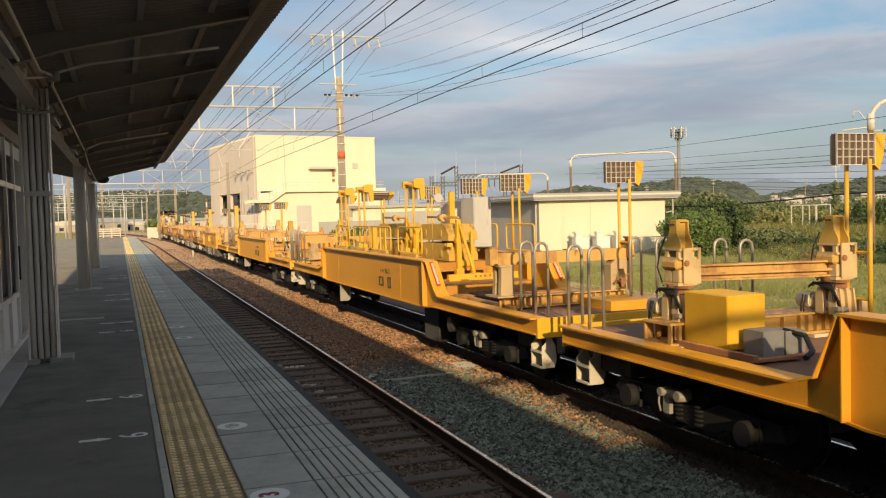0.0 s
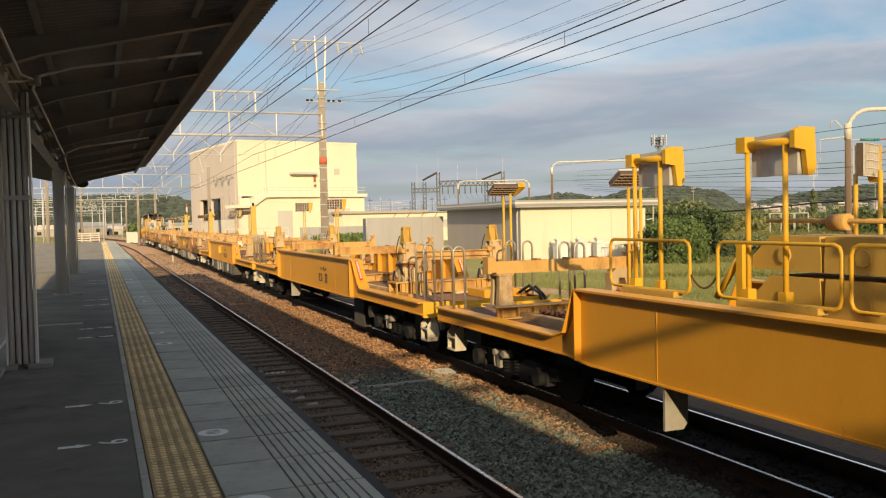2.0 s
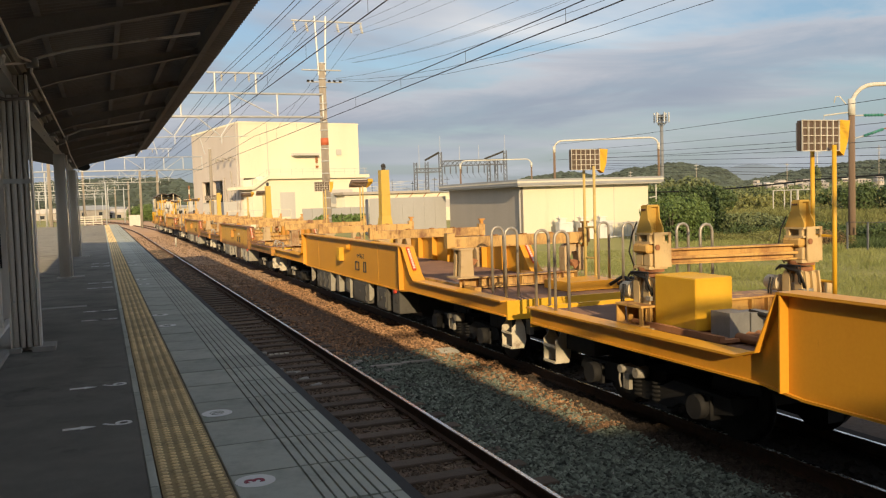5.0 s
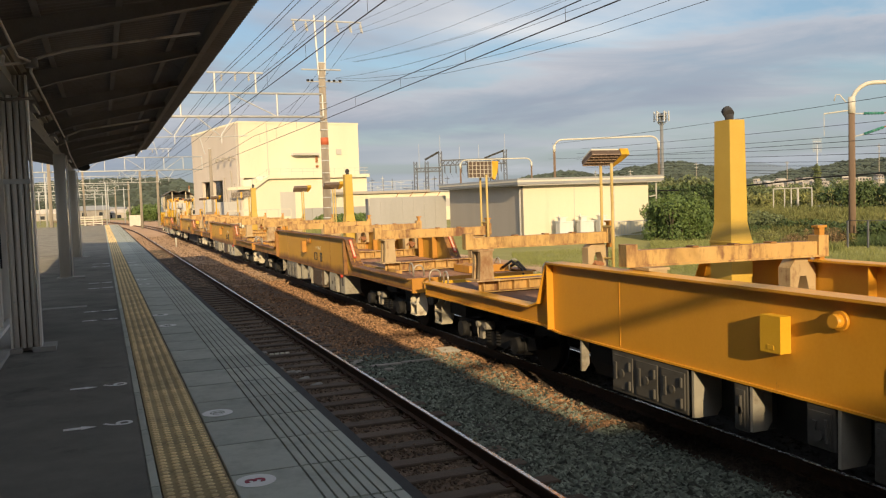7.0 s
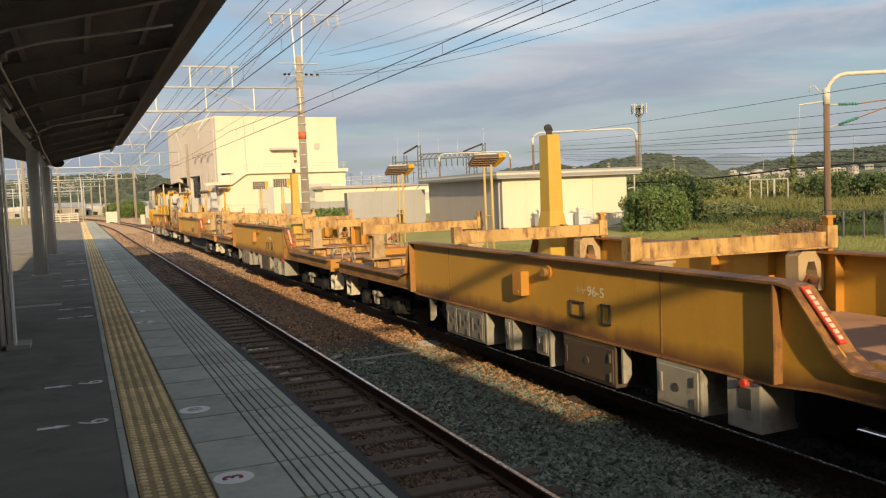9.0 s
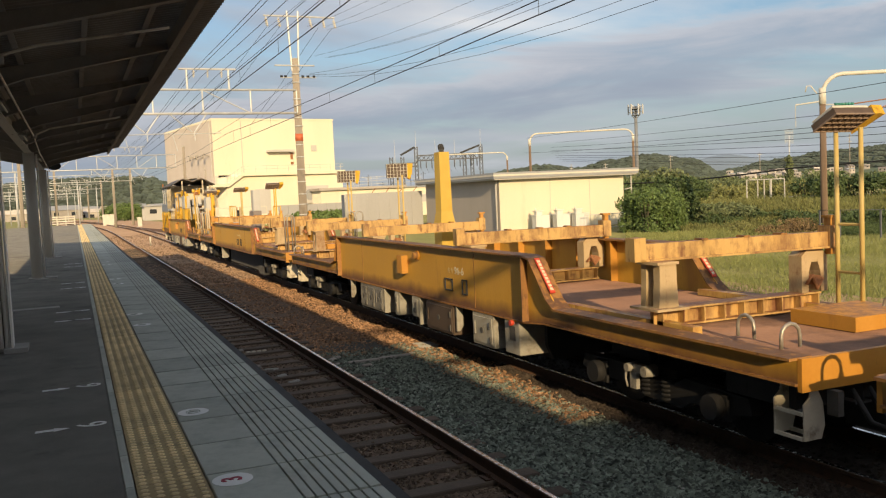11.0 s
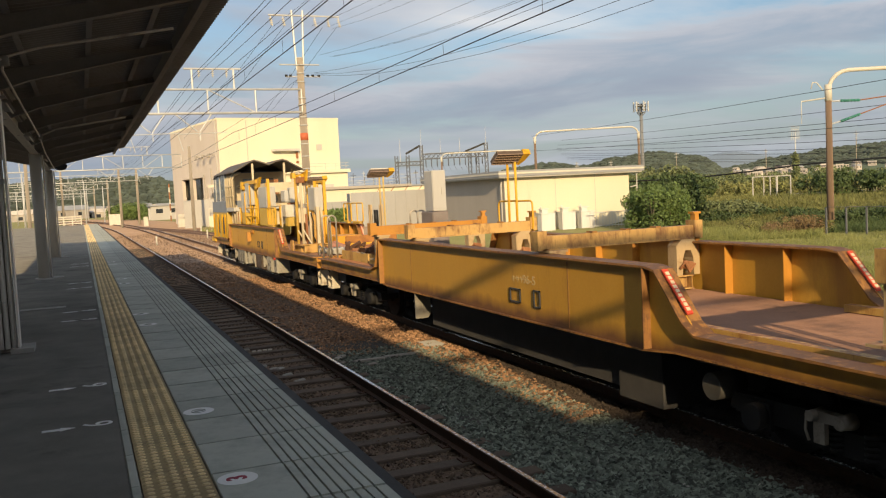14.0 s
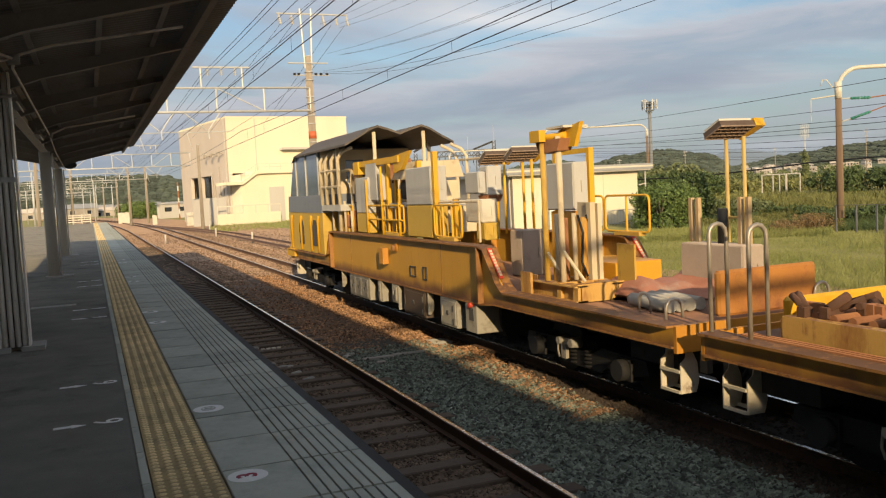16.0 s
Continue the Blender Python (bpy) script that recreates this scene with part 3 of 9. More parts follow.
for k, poly in enumerate(bed.data.polygons):
    if by[k // (len(bx) - 1)] > 31.0 or bx[k % (len(bx) - 1)] >= 9.4:
        poly.material_index = 3


def dark_edge(y):
    """How far out from the rail the blackish stones reach."""
    return 5.8 + np.clip((y - 9.6) * 0.096, 0, 0.5)


def scatter(name, count, x0, x1, y0, y1, size, material, seed, label, side=0):
    """Loose broken stones, half sunk in the bed."""
    rng = np.random.default_rng(seed)
    base = np.array([(1, 0.1, -0.2), (-0.2, 0.9, -0.1), (-0.9, -0.3, 0), (0.2, -0.9, 0.1), (0.15, 0.1, 0.8), (0, 0, -0.8)])
    tri = np.array([(0, 1, 4), (1, 2, 4), (2, 3, 4), (3, 0, 4), (1, 0, 5), (2, 1, 5), (3, 2, 5), (0, 3, 5)])
    y = y0 + (y1 - y0) * rng.random(count) ** 1.5
    x = x0 + (x1 - x0) * rng.random(count)
    if side:
        on = side * (x - dark_edge(y) + 0.05 * rng.standard_normal(count)) > 0
        x, y, count = x[on], y[on], int(on.sum())
    z = np.array([bed_height(a, b) for a, b in zip(x, y)]) + 0.004
    s = size * (0.55 + 0.8 * rng.random((count, 1, 1)))
    pts = base[None] + 0.28 * rng.standard_normal((count, 6, 3))
    a = rng.random(count) * 6.28
    c, d = np.cos(a)[:, None], np.sin(a)[:, None]
    pts = np.stack([pts[..., 0] * c - pts[..., 1] * d, pts[..., 0] * d + pts[..., 1] * c, pts[..., 2] * 0.75], -1) * s
    pts = pts + np.stack([x, y, z], -1)[:, None]
    f = (tri[None] + 6 * np.arange(count)[:, None, None]).reshape(-1, 3)
    return tagged(new(name, soup(name, pts.reshape(-1, 3).tolist(), f.tolist(), material)), label, "ballast", kind="stuff")


scatter("ballast_stones", 26000, 3.8, 5.6, 4.0, 15.5, 0.037, STONE_GREEN, 11, "fresh grey-green crushed ballast stones between the tracks")
scatter("ballast_stones", 4000, 6.32, 7.5, 4.0, 30.0, 0.027, DARK_BALLAST, 15, "blackish ballast stones between the rails")
scatter("ballast_stones", 7000, 5.3, 6.3, 4.0, 9.6, 0.032, STONE_GREEN, 16, "fresh grey-green crushed ballast stones between the tracks", -1)
scatter("ballast_stones", 9000, 5.7, 6.32, 4.0, 15.5, 0.032, DARK_BALLAST, 17, "blackish ballast stones along the rail", 1)
scatter("ballast_stones", 2600, 5.2, 5.95, 9.2, 15.0, 0.036, STONE_GREEN, 18, "fresh grey-green crushed ballast stones between the tracks", -1)
scatter("ballast_stones", 12000, 5.3, 6.32, 9.0, 32.0, 0.036, STONE_BROWN, 12, "rust-brown crushed ballast stones beside the track", -1)
scatter("ballast_stones", 9000, 3.9, 5.6, 15.0, 44.0, 0.028, STONE_BROWN, 13, "rust-brown crushed ballast stones between the tracks")
scatter("ballast_stones", 15000, 2.15, 4.0, 5.0, 26.0, 0.027, STONE_DULL, 14, "rust-brown crushed ballast stones between sleepers")
STONE_LIGHT = surface("stone_light", (0.40, 0.40, 0.37), (0.55, 0.55, 0.50), 5, 0.85, fine=50, bump=0.3, vary=0.3, island=True)
scatter("ballast_stones", 420, 3.9, 5.7, 4.0, 13.0, 0.024, STONE_LIGHT, 24, "pale stones strewn in the ballast")

# the far grit is paled as well, sunlight put into its colour
scatter("ballast_stones", 16000, 1.9, 9.4, 32.0, 92.0, 0.045, STONE_PALE, 19, "brown ballast and grit in a sunlit pale tone beside the far tracks")
scatter("ballast_stones", 7000, 8.4, 17.5, 40.0, 110.0, 0.06, STONE_PALE, 20, "brown grit in a sunlit pale tone on the yard")

# rails
RAIL = [(-0.064, -0.15), (0.064, -0.15), (0.064, -0.138), (0.012, -0.125), (0.009, -0.045), (0.0325, -0.03), (0.0325, -0.006), (0.025, -0.001), (-0.025, -0.001),
        (-0.0325, -0.006), (-0.0325, -0.03), (-0.009, -0.045), (-0.012, -0.125), (-0.064, -0.138)]


def sweep(bm, profile, path):
    rings = []
    for k, (x, y, z) in enumerate(path):
        rings.append([bm.verts.new((x + u, y, z + v)) for u, v in profile])
    n = len(profile)
    for a, b in zip(rings, rings[1:]):
        for i in range(n):
            bm.faces.new((a[i], a[(i + 1) % n], b[(i + 1) % n], b[i]))
    bm.faces.new(rings[0][::-1])
    bm.faces.new(rings[-1])


RAIL_Y = [-40, 0, 40, 80, 92] + [100 + 10 * i for i in range(15)]
for c, tag in zip(TRACK_X, ("platform track", "train track")):
    track = thing("railway_track", "steel rails on old sleepers, %s" % tag, "track", "tracks", kind="structure")
    for side in (-0.5665, 0.5665):
        path = [(c + side + far_bend(y), y, 0.0) for y in RAIL_Y]
        bm = bmesh.new()
        sweep(bm, RAIL, path)
        rail = part("rail", bm, RAIL_RUST, track)
        bm = bmesh.new()
        sweep(bm, [(-0.024, -0.0035), (0.024, -0.0035), (0.021, 0.0015), (-0.021, 0.0015)], path)
        part("running_surface", bm, RAIL_HEAD, rail, "polished steel running surface")
    bm = bmesh.new()
    box(bm, -1.0, 1.0, -0.11, 0.11, -0.33, -0.165)
    bevel(bm, 0.012)
    sl = mesh_of(bm, SLEEPER, "sleeper")
    bm = bmesh.new()
    for side in (-0.5665, 0.5665):
        box(bm, side - 0.16, side + 0.16, -0.075, 0.075, -0.166, -0.149)
        for dx in (-0.1, 0.1):
            rod(bm, (side + dx, -0.03, -0.15), (side + dx, -0.03, -0.115), 0.016, 6)
            rod(bm, (side + dx, 0.03, -0.15), (side + dx, 0.03, -0.115), 0.016, 6)
    plate = mesh_of(bm, RAIL_RUST, "tie_plate")
    for i in range(110):
        y = -6 + 0.62 * i
        m = pose(c + random.uniform(-0.03, 0.03), y + random.uniform(-0.03, 0.03), random.uniform(-0.008, 0.004) - (0.012 if c > 5 else 0), 0, 0, random.uniform(-0.8, 0.8))
        s = part("sleeper", sl, None, track, m=m)
        if -1 < i < 60:
            part("tie_plate", plate, None, s)

# pale stones and a short white plate lying between the near rails
for x, y, w in ((2.96, 14.52, 0.07), (2.98, 13.96, 0.06), (3.06, 13.39, 0.06), (4.05, 14.79, 0.07), (4.0, 14.33, 0.05), (2.7, 15.3, 0.05)):
    stone = thing("pale_stone", "pale broken stone lying in the ballast", "stone", "pale stones", m=pose(x, y, -0.17, 0, 0, 40 * w * 10))
    def rock(b):
        box(b, -w, w, -0.7 * w, 0.7 * w, -0.06, 0.018)
        bevel(b, 0.015)
    made("stone_body", CONCRETE, stone, rock)
plate3 = thing("track_plate", "short white plate across the sleepers", "plate", m=pose(3.03, 16.4, -0.15))
for k in range(4):
    made("dash", WHITE_PAINT, plate3, lambda b: box(b, -0.2 + 0.1 * k, -0.13 + 0.1 * k, -0.03, 0.03, -0.02, 0.008))

# a diverging track joins from the right far away
siding = thing("railway_track", "rusty siding that joins at a switch", "track", "tracks", kind="structure")
for side in (-0.5665, 0.5665):
    bm = bmesh.new()
    path = []
    for k in range(27):
        y = 10 + 4.5 * k
        u = min(1.0, max(0.0, (126 - y) / 56.0))
        path.append((TRACK_X[1] + side + 3.78 * u * u * (3 - 2 * u) + far_bend(y), y, -0.01))
    sweep(bm, RAIL, path)
    part("rail", bm, RAIL_BROWN, siding)

# a concrete cable trough across the ballast
for x0, x1, y in ((4.22, 4.78, 14.38), (4.8, 5.4, 14.44), (5.42, 6.02, 14.52)):
    bm = bmesh.new()
    box(bm, x0, x1, y - 0.055, y + 0.055, -0.26, -0.165)
    bevel(bm, 0.012)
    part("trough_lid", bm, CONCRETE, bed)
bm = bmesh.new()
box(bm, 5.72, 6.1, 14.7, 15.25, -0.27, -0.13)
bevel(bm, 0.02)
part("concrete_block", bm, CONCRETE, bed)
for i, (x, y) in enumerate(((2.72, 14.9), (2.86, 14.55), (2.94, 13.87), (3.0, 13.3), (2.5, 16.8), (2.62, 16.75), (2.75, 16.72), (4.15, 14.9), (4.4, 13.9))):
    bm = bmesh.new()
    box(bm, x - 0.09, x + 0.09, y - 0.035, y + 0.035, -0.2, -0.145)
    bevel(bm, 0.02)
    part("pale_stone", bm, CONCRETE, bed)

# platform body
plat = tagged(new("platform"), "asphalt station platform with a concrete edge", "platform", kind="structure")
made("body", BALLAST_BROWN, plat, lambda b: box(b, -9.0, 1.50, -30, PLAT_END, -0.6, 0.93))
# added dark strip: hides the near rail, stands in for shadow past the edge
made("edge_shade_strip", BOGIE_BLACK, plat, lambda b: box(b, 1.572, 1.66, -30, PLAT_END, 0.84, 0.985), "dark strip added in place of shadow past the edge")
made("asphalt_surface", ASPHALT, plat, lambda b: box(b, -9.0, 0.185, -30, PLAT_END, 0.90, 0.998))
made("joint_bed", RUBBER, plat, lambda b: box(b, 0.66, 1.56, -30, PLAT_END, 0.90, 0.955))
made("tactile_bed", CONCRETE, plat, lambda b: box(b, 0.19, 0.66, -30, PLAT_END, 0.90, 0.955))


def slab_profile():
    pr = [(0.664, 0.9), (0.664, 0.994), (0.670, 1.0)]
    for g in range(7):
        x = 1.108 + 0.064 * g
        pr += [(x, 1.0), (x + 0.001, 0.952), (x + 0.013, 0.952), (x + 0.014, 1.0)]
    return pr + [(1.57, 1.0), (1.57, 0.84), (1.52, 0.82), (1.52, 0.9)]


bm = bmesh.new()
prism(bm, slab_profile(), "y", 0.012, SLAB_LEN - 0.012)
slab = mesh_of(bm, SLAB, "edge_slab")
bm = bmesh.new()
box(bm, 0.188, 0.243, 0.005, SLAB_LEN - 0.005, 0.9, 1.001)
bevel(bm, 0.006)
kerb = mesh_of(bm, SLAB, "edging_stone")
bm = bmesh.new()
box(bm, 0.252, 0.652, 0.004, SLAB_LEN - 0.004, 0.9, 1.0)
for i in range(5):
    for j in range(10):
        x, y = 0.252 + 0.08 * (i + 0.5), SLAB_LEN / 10 * (j + 0.5)
        lo = [bm.verts.new((x + 0.029 * math.cos(k * math.pi / 3), y + 0.024 * math.sin(k * math.pi / 3), 1.0)) for k in range(6)]
        hi = [bm.verts.new((x + 0.021 * math.cos(k * math.pi / 3), y + 0.016 * math.sin(k * math.pi / 3), 1.007)) for k in range(6)]
        for k in range(6):
            bm.faces.new((lo[k], lo[(k + 1) % 6], hi[(k + 1) % 6], hi[k])).material_index = 1
        bm.faces.new(hi).material_index = 1
block = mesh_of(bm, TACTILE_DIRT, "tactile_block")
block.materials.append(TACTILE)
for i in range(-14, 130):
    y = SLAB_0 + SLAB_LEN * i
    m = pose(0, y, random.uniform(-0.002, 0.002))
    part("edge_slab", slab, None, plat, m=m)
    part("edging_stone", kerb, None, plat, m=m)
    part("tactile_block", block, None, plat, m=m)

# markings on the platform
def disc(bm, x, y, r, z0, z1, n=32):
    rod(bm, (x, y, z0), (x, y, z1), r, n)


for x, y, red in ((0.80, 5.33, True), (0.80, 7.24, False), (0.80, 13.01, False), (0.78, 14.37, False), (0.8, 20.4, False), (0.8, 21.8, False), (0.8, 27.6, False), (0.8, 29.0, False)):
    boarding = made("boarding_disc", WHITE_MARK, None, lambda b: disc(b, 0, 0, 0.123, 0, 0.003), m=pose(x, y, 1.0025))
    tagged(boarding, "round white boarding mark, worn, on the platform", "marking", "boarding marks")
    if red:
        cu = bpy.data.curves.new("numeral", "FONT")
        cu.body, cu.size, cu.extrude, cu.align_x, cu.align_y = "3", 0.17, 0.0015, "CENTER", "CENTER"
        cu.offset = 0.004
        cu.materials.append(RED_MARK)
        nu = new("numeral", cu)
        nu.parent = boarding
        nu.matrix_basis = pose(0, 0, 0.0045, 0, 0, 90)
        tagged(nu, "dark red numeral three")
    else:
        def ring(b):
            tube(b, [(0.055 * math.cos(k * math.pi / 8), 0.055 * math.sin(k * math.pi / 8), 0) for k in range(16)], 0.004, 4, True)
            box(b, -0.04, 0.04, -0.012, -0.004, -0.003, 0.002)
            box(b, -0.03, 0.035, 0.01, 0.018, -0.003, 0.002)
        made("faded_print", SLAB, boarding, ring, m=pose(0, 0, 0.0035))


def six_mark(y):
    ob = thing("queue_mark", "white arrow and numeral painted on the asphalt", "marking", "queue marks", m=pose(0, y, 1.0))
    def arrow(b):
        prism(b, [(-0.37, -0.03), (-0.24, -0.03), (-0.24, -0.055), (-0.13, 0.0), (-0.24, 0.055), (-0.24, 0.03), (-0.37, 0.03)], "z", 0.0, 0.003)
    made("arrow", WHITE_MARK, ob, arrow)
    cu = bpy.data.curves.new("numeral", "FONT")
    cu.body, cu.size, cu.extrude, cu.align_x, cu.align_y = "6", 0.32, 0.0015, "CENTER", "CENTER"
    cu.materials.append(WHITE_MARK)
    nu = new("numeral", cu)
    nu.parent = ob
    nu.matrix_basis = pose(0.045, 0.02, 0.0025, 0, 0, 90)
    return ob


for y in (7.28, 8.92, 14.35, 15.6, 20.2, 21.6, 27.8, 29.2):
    six_mark(y)
made("drain_cover", CONCRETE, plat, lambda b: box(b, -1.06, -0.33, 16.35, 16.62, 0.99, 1.012))

# ---- canopy ----
canopy = tagged(new("canopy"), "dark steel butterfly canopy over the platform", "canopy", kind="structure")
VALLEY_X, VALLEY_Z, EAVE_X, EAVE_Z = -0.93, 4.28, 1.70, 4.744
CAN_0, CAN_1 = -14.0, 34.5
SLOPE = (EAVE_Z - VALLEY_Z) / (EAVE_X - VALLEY_X)


def roof_z(x):
    return VALLEY_Z + 0.16 + SLOPE * abs(x - VALLEY_X)


# corrugated sheets: the waves run down the slope
for x0, x1 in ((EAVE_X, VALLEY_X), (VALLEY_X, -4.6)):
    v, f = [], []
    n = int((CAN_1 - CAN_0) / 0.0325)
    for i in range(n + 1):
        y = CAN_0 + 0.0325 * i
        dz = (0.0, 0.036, 0.036, 0.0)[i % 4]
        for x in (x0, x1):
            v += [(x, y, roof_z(x) + dz), (x, y, roof_z(x) + dz + 0.004)]
    for i in range(n):
        a, b = 4 * i, 4 * (i + 1)
        f += [(a, b, b + 2, a + 2), (a + 1, a + 3, b + 3, b + 1), (a, a + 1, b + 1, b), (a + 2, b + 2, b + 3, a + 3)]
    part("roof_sheet", soup("roof_sheet", v, f, CANOPY_SHEET), None, canopy)


def rafter(bm, y):
    for s in (1, -1):
        xs = (VALLEY_X, VALLEY_X + s * 0.5, VALLEY_X + s * 2.2)
        z = [roof_z(x) - 0.055 for x in xs]
        lo = [z[0] - 0.26, z[1] - 0.17, z[2] - 0.08]
        for a, b in ((0, 1), (1, 2)):
            for dy, w in ((0, 0.006), ):
                prism(bm, [(xs[a], lo[a]), (xs[b], lo[b]), (xs[b], z[b]), (xs[a], z[a])], "y", y - 0.006, y + 0.006)
            prism(bm, [(xs[a], lo[a] - 0.012), (xs[b], lo[b] - 0.012), (xs[b], lo[b]), (xs[a], lo[a])], "y", y - 0.06, y + 0.06)


for i in range(16):
    y = -12.72 + 3.06 * i
    made("rafter", CANOPY_STEEL, canopy, lambda b: rafter(b, y))
for x in (-4.4, -3.2, -2.1, -1.5, -0.45, 0.25, 0.9):
    def purlin(b):
        z = roof_z(x) - 0.055
        box(b, x - 0.03, x + 0.03, CAN_0, CAN_1, z, z + 0.012)
        box(b, x - 0.005, x + 0.005, CAN_0, CAN_1, z + 0.012, z + 0.055)
    made("purlin", CANOPY_SHEET, canopy, purlin)
made("fascia_beam", FASCIA, canopy, lambda b: prism(b, [(1.27, roof_z(1.3) - 0.17), (1.34, roof_z(1.3) - 0.17), (1.34, roof_z(1.3) - 0.004), (1.27, roof_z(1.3) - 0.004)], "y", CAN_0, CAN_1 + 0.02))
# paler than the other steel: reflected sunlight on the beam put into its paint
made("ridge_beam", POST_PAINT, canopy, lambda b: ibeam(b, "y", CAN_0, CAN_1, VALLEY_X, VALLEY_Z - 0.16, 0.26, 0.16))
made("gutter", CANOPY_STEEL, canopy, lambda b: prism(b, [(-1.05, VALLEY_Z + 0.1), (-0.81, VALLEY_Z + 0.1), (-0.78, VALLEY_Z + 0.2), (-1.08, VALLEY_Z + 0.2)], "y", CAN_0, CAN_1))
for y in (-12.9, -0.6, 23.8, 33.9):
    post = thing("canopy_post", "round steel canopy post painted warm grey", "post", "canopy posts", m=pose(VALLEY_X, y, 1.0))
    made("shaft", POST_PAINT, post, lambda b: rod(b, (0, 0, 0), (0, 0, 3.14), 0.135, 24))
    made("base_plate", CONCRETE, post, lambda b: box(b, -0.2, 0.45, -0.22, 0.22, -0.01, 0.03))
    made("downpipe", PIPE_PAINT, post, lambda b: rod(b, (0.17, 0.06, 0.03), (0.17, 0.06, 3.1), 0.022, 8))

# the near post is clad in a row of drain and cable pipes
post = thing("canopy_post", "canopy post clad with a row of pale drain pipes", "post", "canopy posts", m=pose(-0.93, 11.7, 1.0))
made("shaft", POST_PAINT, post, lambda b: box(b, -0.10, 0.10, 0.03, 0.2, 0.0, 3.36))
for i in range(4):
    x = -0.115 + 0.072 * i
    made("pipe", PIPE_PAINT, post, lambda b: rod(b, (x, -0.03, 0.05), (x, -0.03, 3.36), 0.030, 14))
    made("pipe_clip", GALV, post, lambda b: rod(b, (x, -0.063, 0.62), (x, -0.055, 0.62), 0.012, 8))
for s in (-0.165, 0.155):
    made("flange", PIPE_PAINT, post, lambda b: box(b, s - 0.012, s + 0.012, -0.09, 0.16, 0.03, 3.36))
made("plinth", CONCRETE, post, lambda b: (box(b, -0.32, -0.06, -0.15, 0.3, -0.01, 0.055), box(b, 0.06, 0.32, -0.15, 0.3, -0.01, 0.055)))
made("strap", GALV, post, lambda b: box(b, -0.17, 0.17, -0.066, -0.060, 2.05, 2.11))

# cables clipped along the valley beam, a branch conduit under one rafter, and strip lamps
def conduit(b):
    tube(b, [(-0.62, -6.0, 4.15), (-0.63, 6.2, 4.15), (-0.65, 8.97, 4.15), (-0.55, 9.29, 4.15), (-0.6, 9.86, 4.14), (-0.6, 18.5, 4.14), (-0.66, 23.3, 4.1), (-0.7, 35.0, 4.1)], 0.014, 6)
made("conduit", CABLE_GREY, canopy, conduit)
made("conduit", CABLE_GREY, canopy, lambda b: tube(b, [(-0.72, 8.4, 4.06), (-0.78, 9.0, 4.08), (-0.64, 9.24, 4.13), (-0.42, 9.3, 4.22), (-0.2, 9.33, 4.29), (0.1, 9.33, 4.34), (1.04, 9.33, 4.50)], 0.015, 6))
made("conduit", CABLE_GREY, canopy, lambda b: tube(b, [(-0.70, 18.6, 4.12), (-0.5, 18.66, 4.20), (-0.3, 18.66, 4.29), (1.0, 18.66, 4.50)], 0.018, 6))
made("conduit", CANOPY_STEEL, canopy, lambda b: tube(b, [(-1.6, 11.5, 4.2), (-1.0, 11.55, 4.05), (-0.7, 11.6, 4.08)], 0.02, 6))
for x, y, z in ((-0.55, 9.29, 4.15), (-0.6, 18.55, 4.14)):
    made("junction_box", CANOPY_STEEL, canopy, lambda b: rod(b, (x, y, z - 0.05), (x, y, z + 0.04), 0.055, 10))
for y in (0.6, 7.35, 12.7, 18.1, 26.0, 31.0):
    lamp = thing("strip_lamp", "unlit fluorescent strip lamp hung under the canopy", "lamp", "canopy lamps", m=pose(-0.76, y, 4.06))
    made("housing", CANOPY_STEEL, lamp, lambda b: prism(b, [(-0.07, 0.02), (0.07, 0.02), (0.035, 0.07), (-0.035, 0.07)], "y", -0.62, 0.62))
    made("lamp_tube", WHITE_PAINT, lamp, lambda b: rod(b, (0.03, -0.58, 0.0), (0.03, 0.58, 0.0), 0.013, 8))
    for v in (-0.4, 0.4):
        made("hanger", CANOPY_STEEL, lamp, lambda b: rod(b, (-0.03, v, 0.06), (-0.03, v, 0.16), 0.01, 6))
speaker = thing("loudspeaker", "black round horn loudspeaker under the canopy", "loudspeaker", m=pose(-0.52, 33.5, 4.25))
made("horn", RUBBER, speaker, lambda b: (rod(b, (0, 0.10, 0.14), (0, 0.05, 0.07), 0.05, 16, 0.08), rod(b, (0, 0.05, 0.07), (0, 0.0, 0.0), 0.08, 20, 0.22), rod(b, (0, 0.0, 0.0), (0, -0.01, -0.013), 0.22, 20)))
made("bracket", CANOPY_STEEL, speaker, lambda b: box(b, -0.38, 0.02, 0.08, 0.12, 0.08, 0.12))

# waiting room behind the posts
shelter = tagged(new("waiting_room"), "white panelled waiting room on the platform", "shelter", kind="structure")
# below about y = 8 the walls are an unseen extension that dims the asphalt
made("wall", WALL_WHITE, shelter, lambda b: (box(b, -4.4, -1.40, -9.0, 10.6, 1.0, 3.85), box(b, -4.4, -1.40, 14.62, 15.7, 1.0, 3.85), box(b, -4.4, -1.40, 10.6, 14.62, 3.66, 3.85), box(b, -4.4, -1.40, 10.6, 13.5, 1.0, 1.72), box(b, -4.4, -1.62, 10.6, 14.62, 1.0, 3.66)))
for y in (-8.4, -6.6, -4.8, -3.0, -1.2, 0.6, 2.4, 4.2, 6.0, 7.8, 9.6, 10.62, 11.58, 12.54, 13.48, 14.66, 15.2, 15.66):
    made("batten", PIPE_PAINT, shelter, lambda b: box(b, -1.40, -1.36, y - 0.035, y + 0.035, 1.0, 3.85))
made("transom", PIPE_PAINT, shelter, lambda b: (box(b, -1.40, -1.365, 10.6, 14.62, 3.20, 3.27), box(b, -1.40, -1.365, 10.6, 13.5, 1.70, 1.77)))
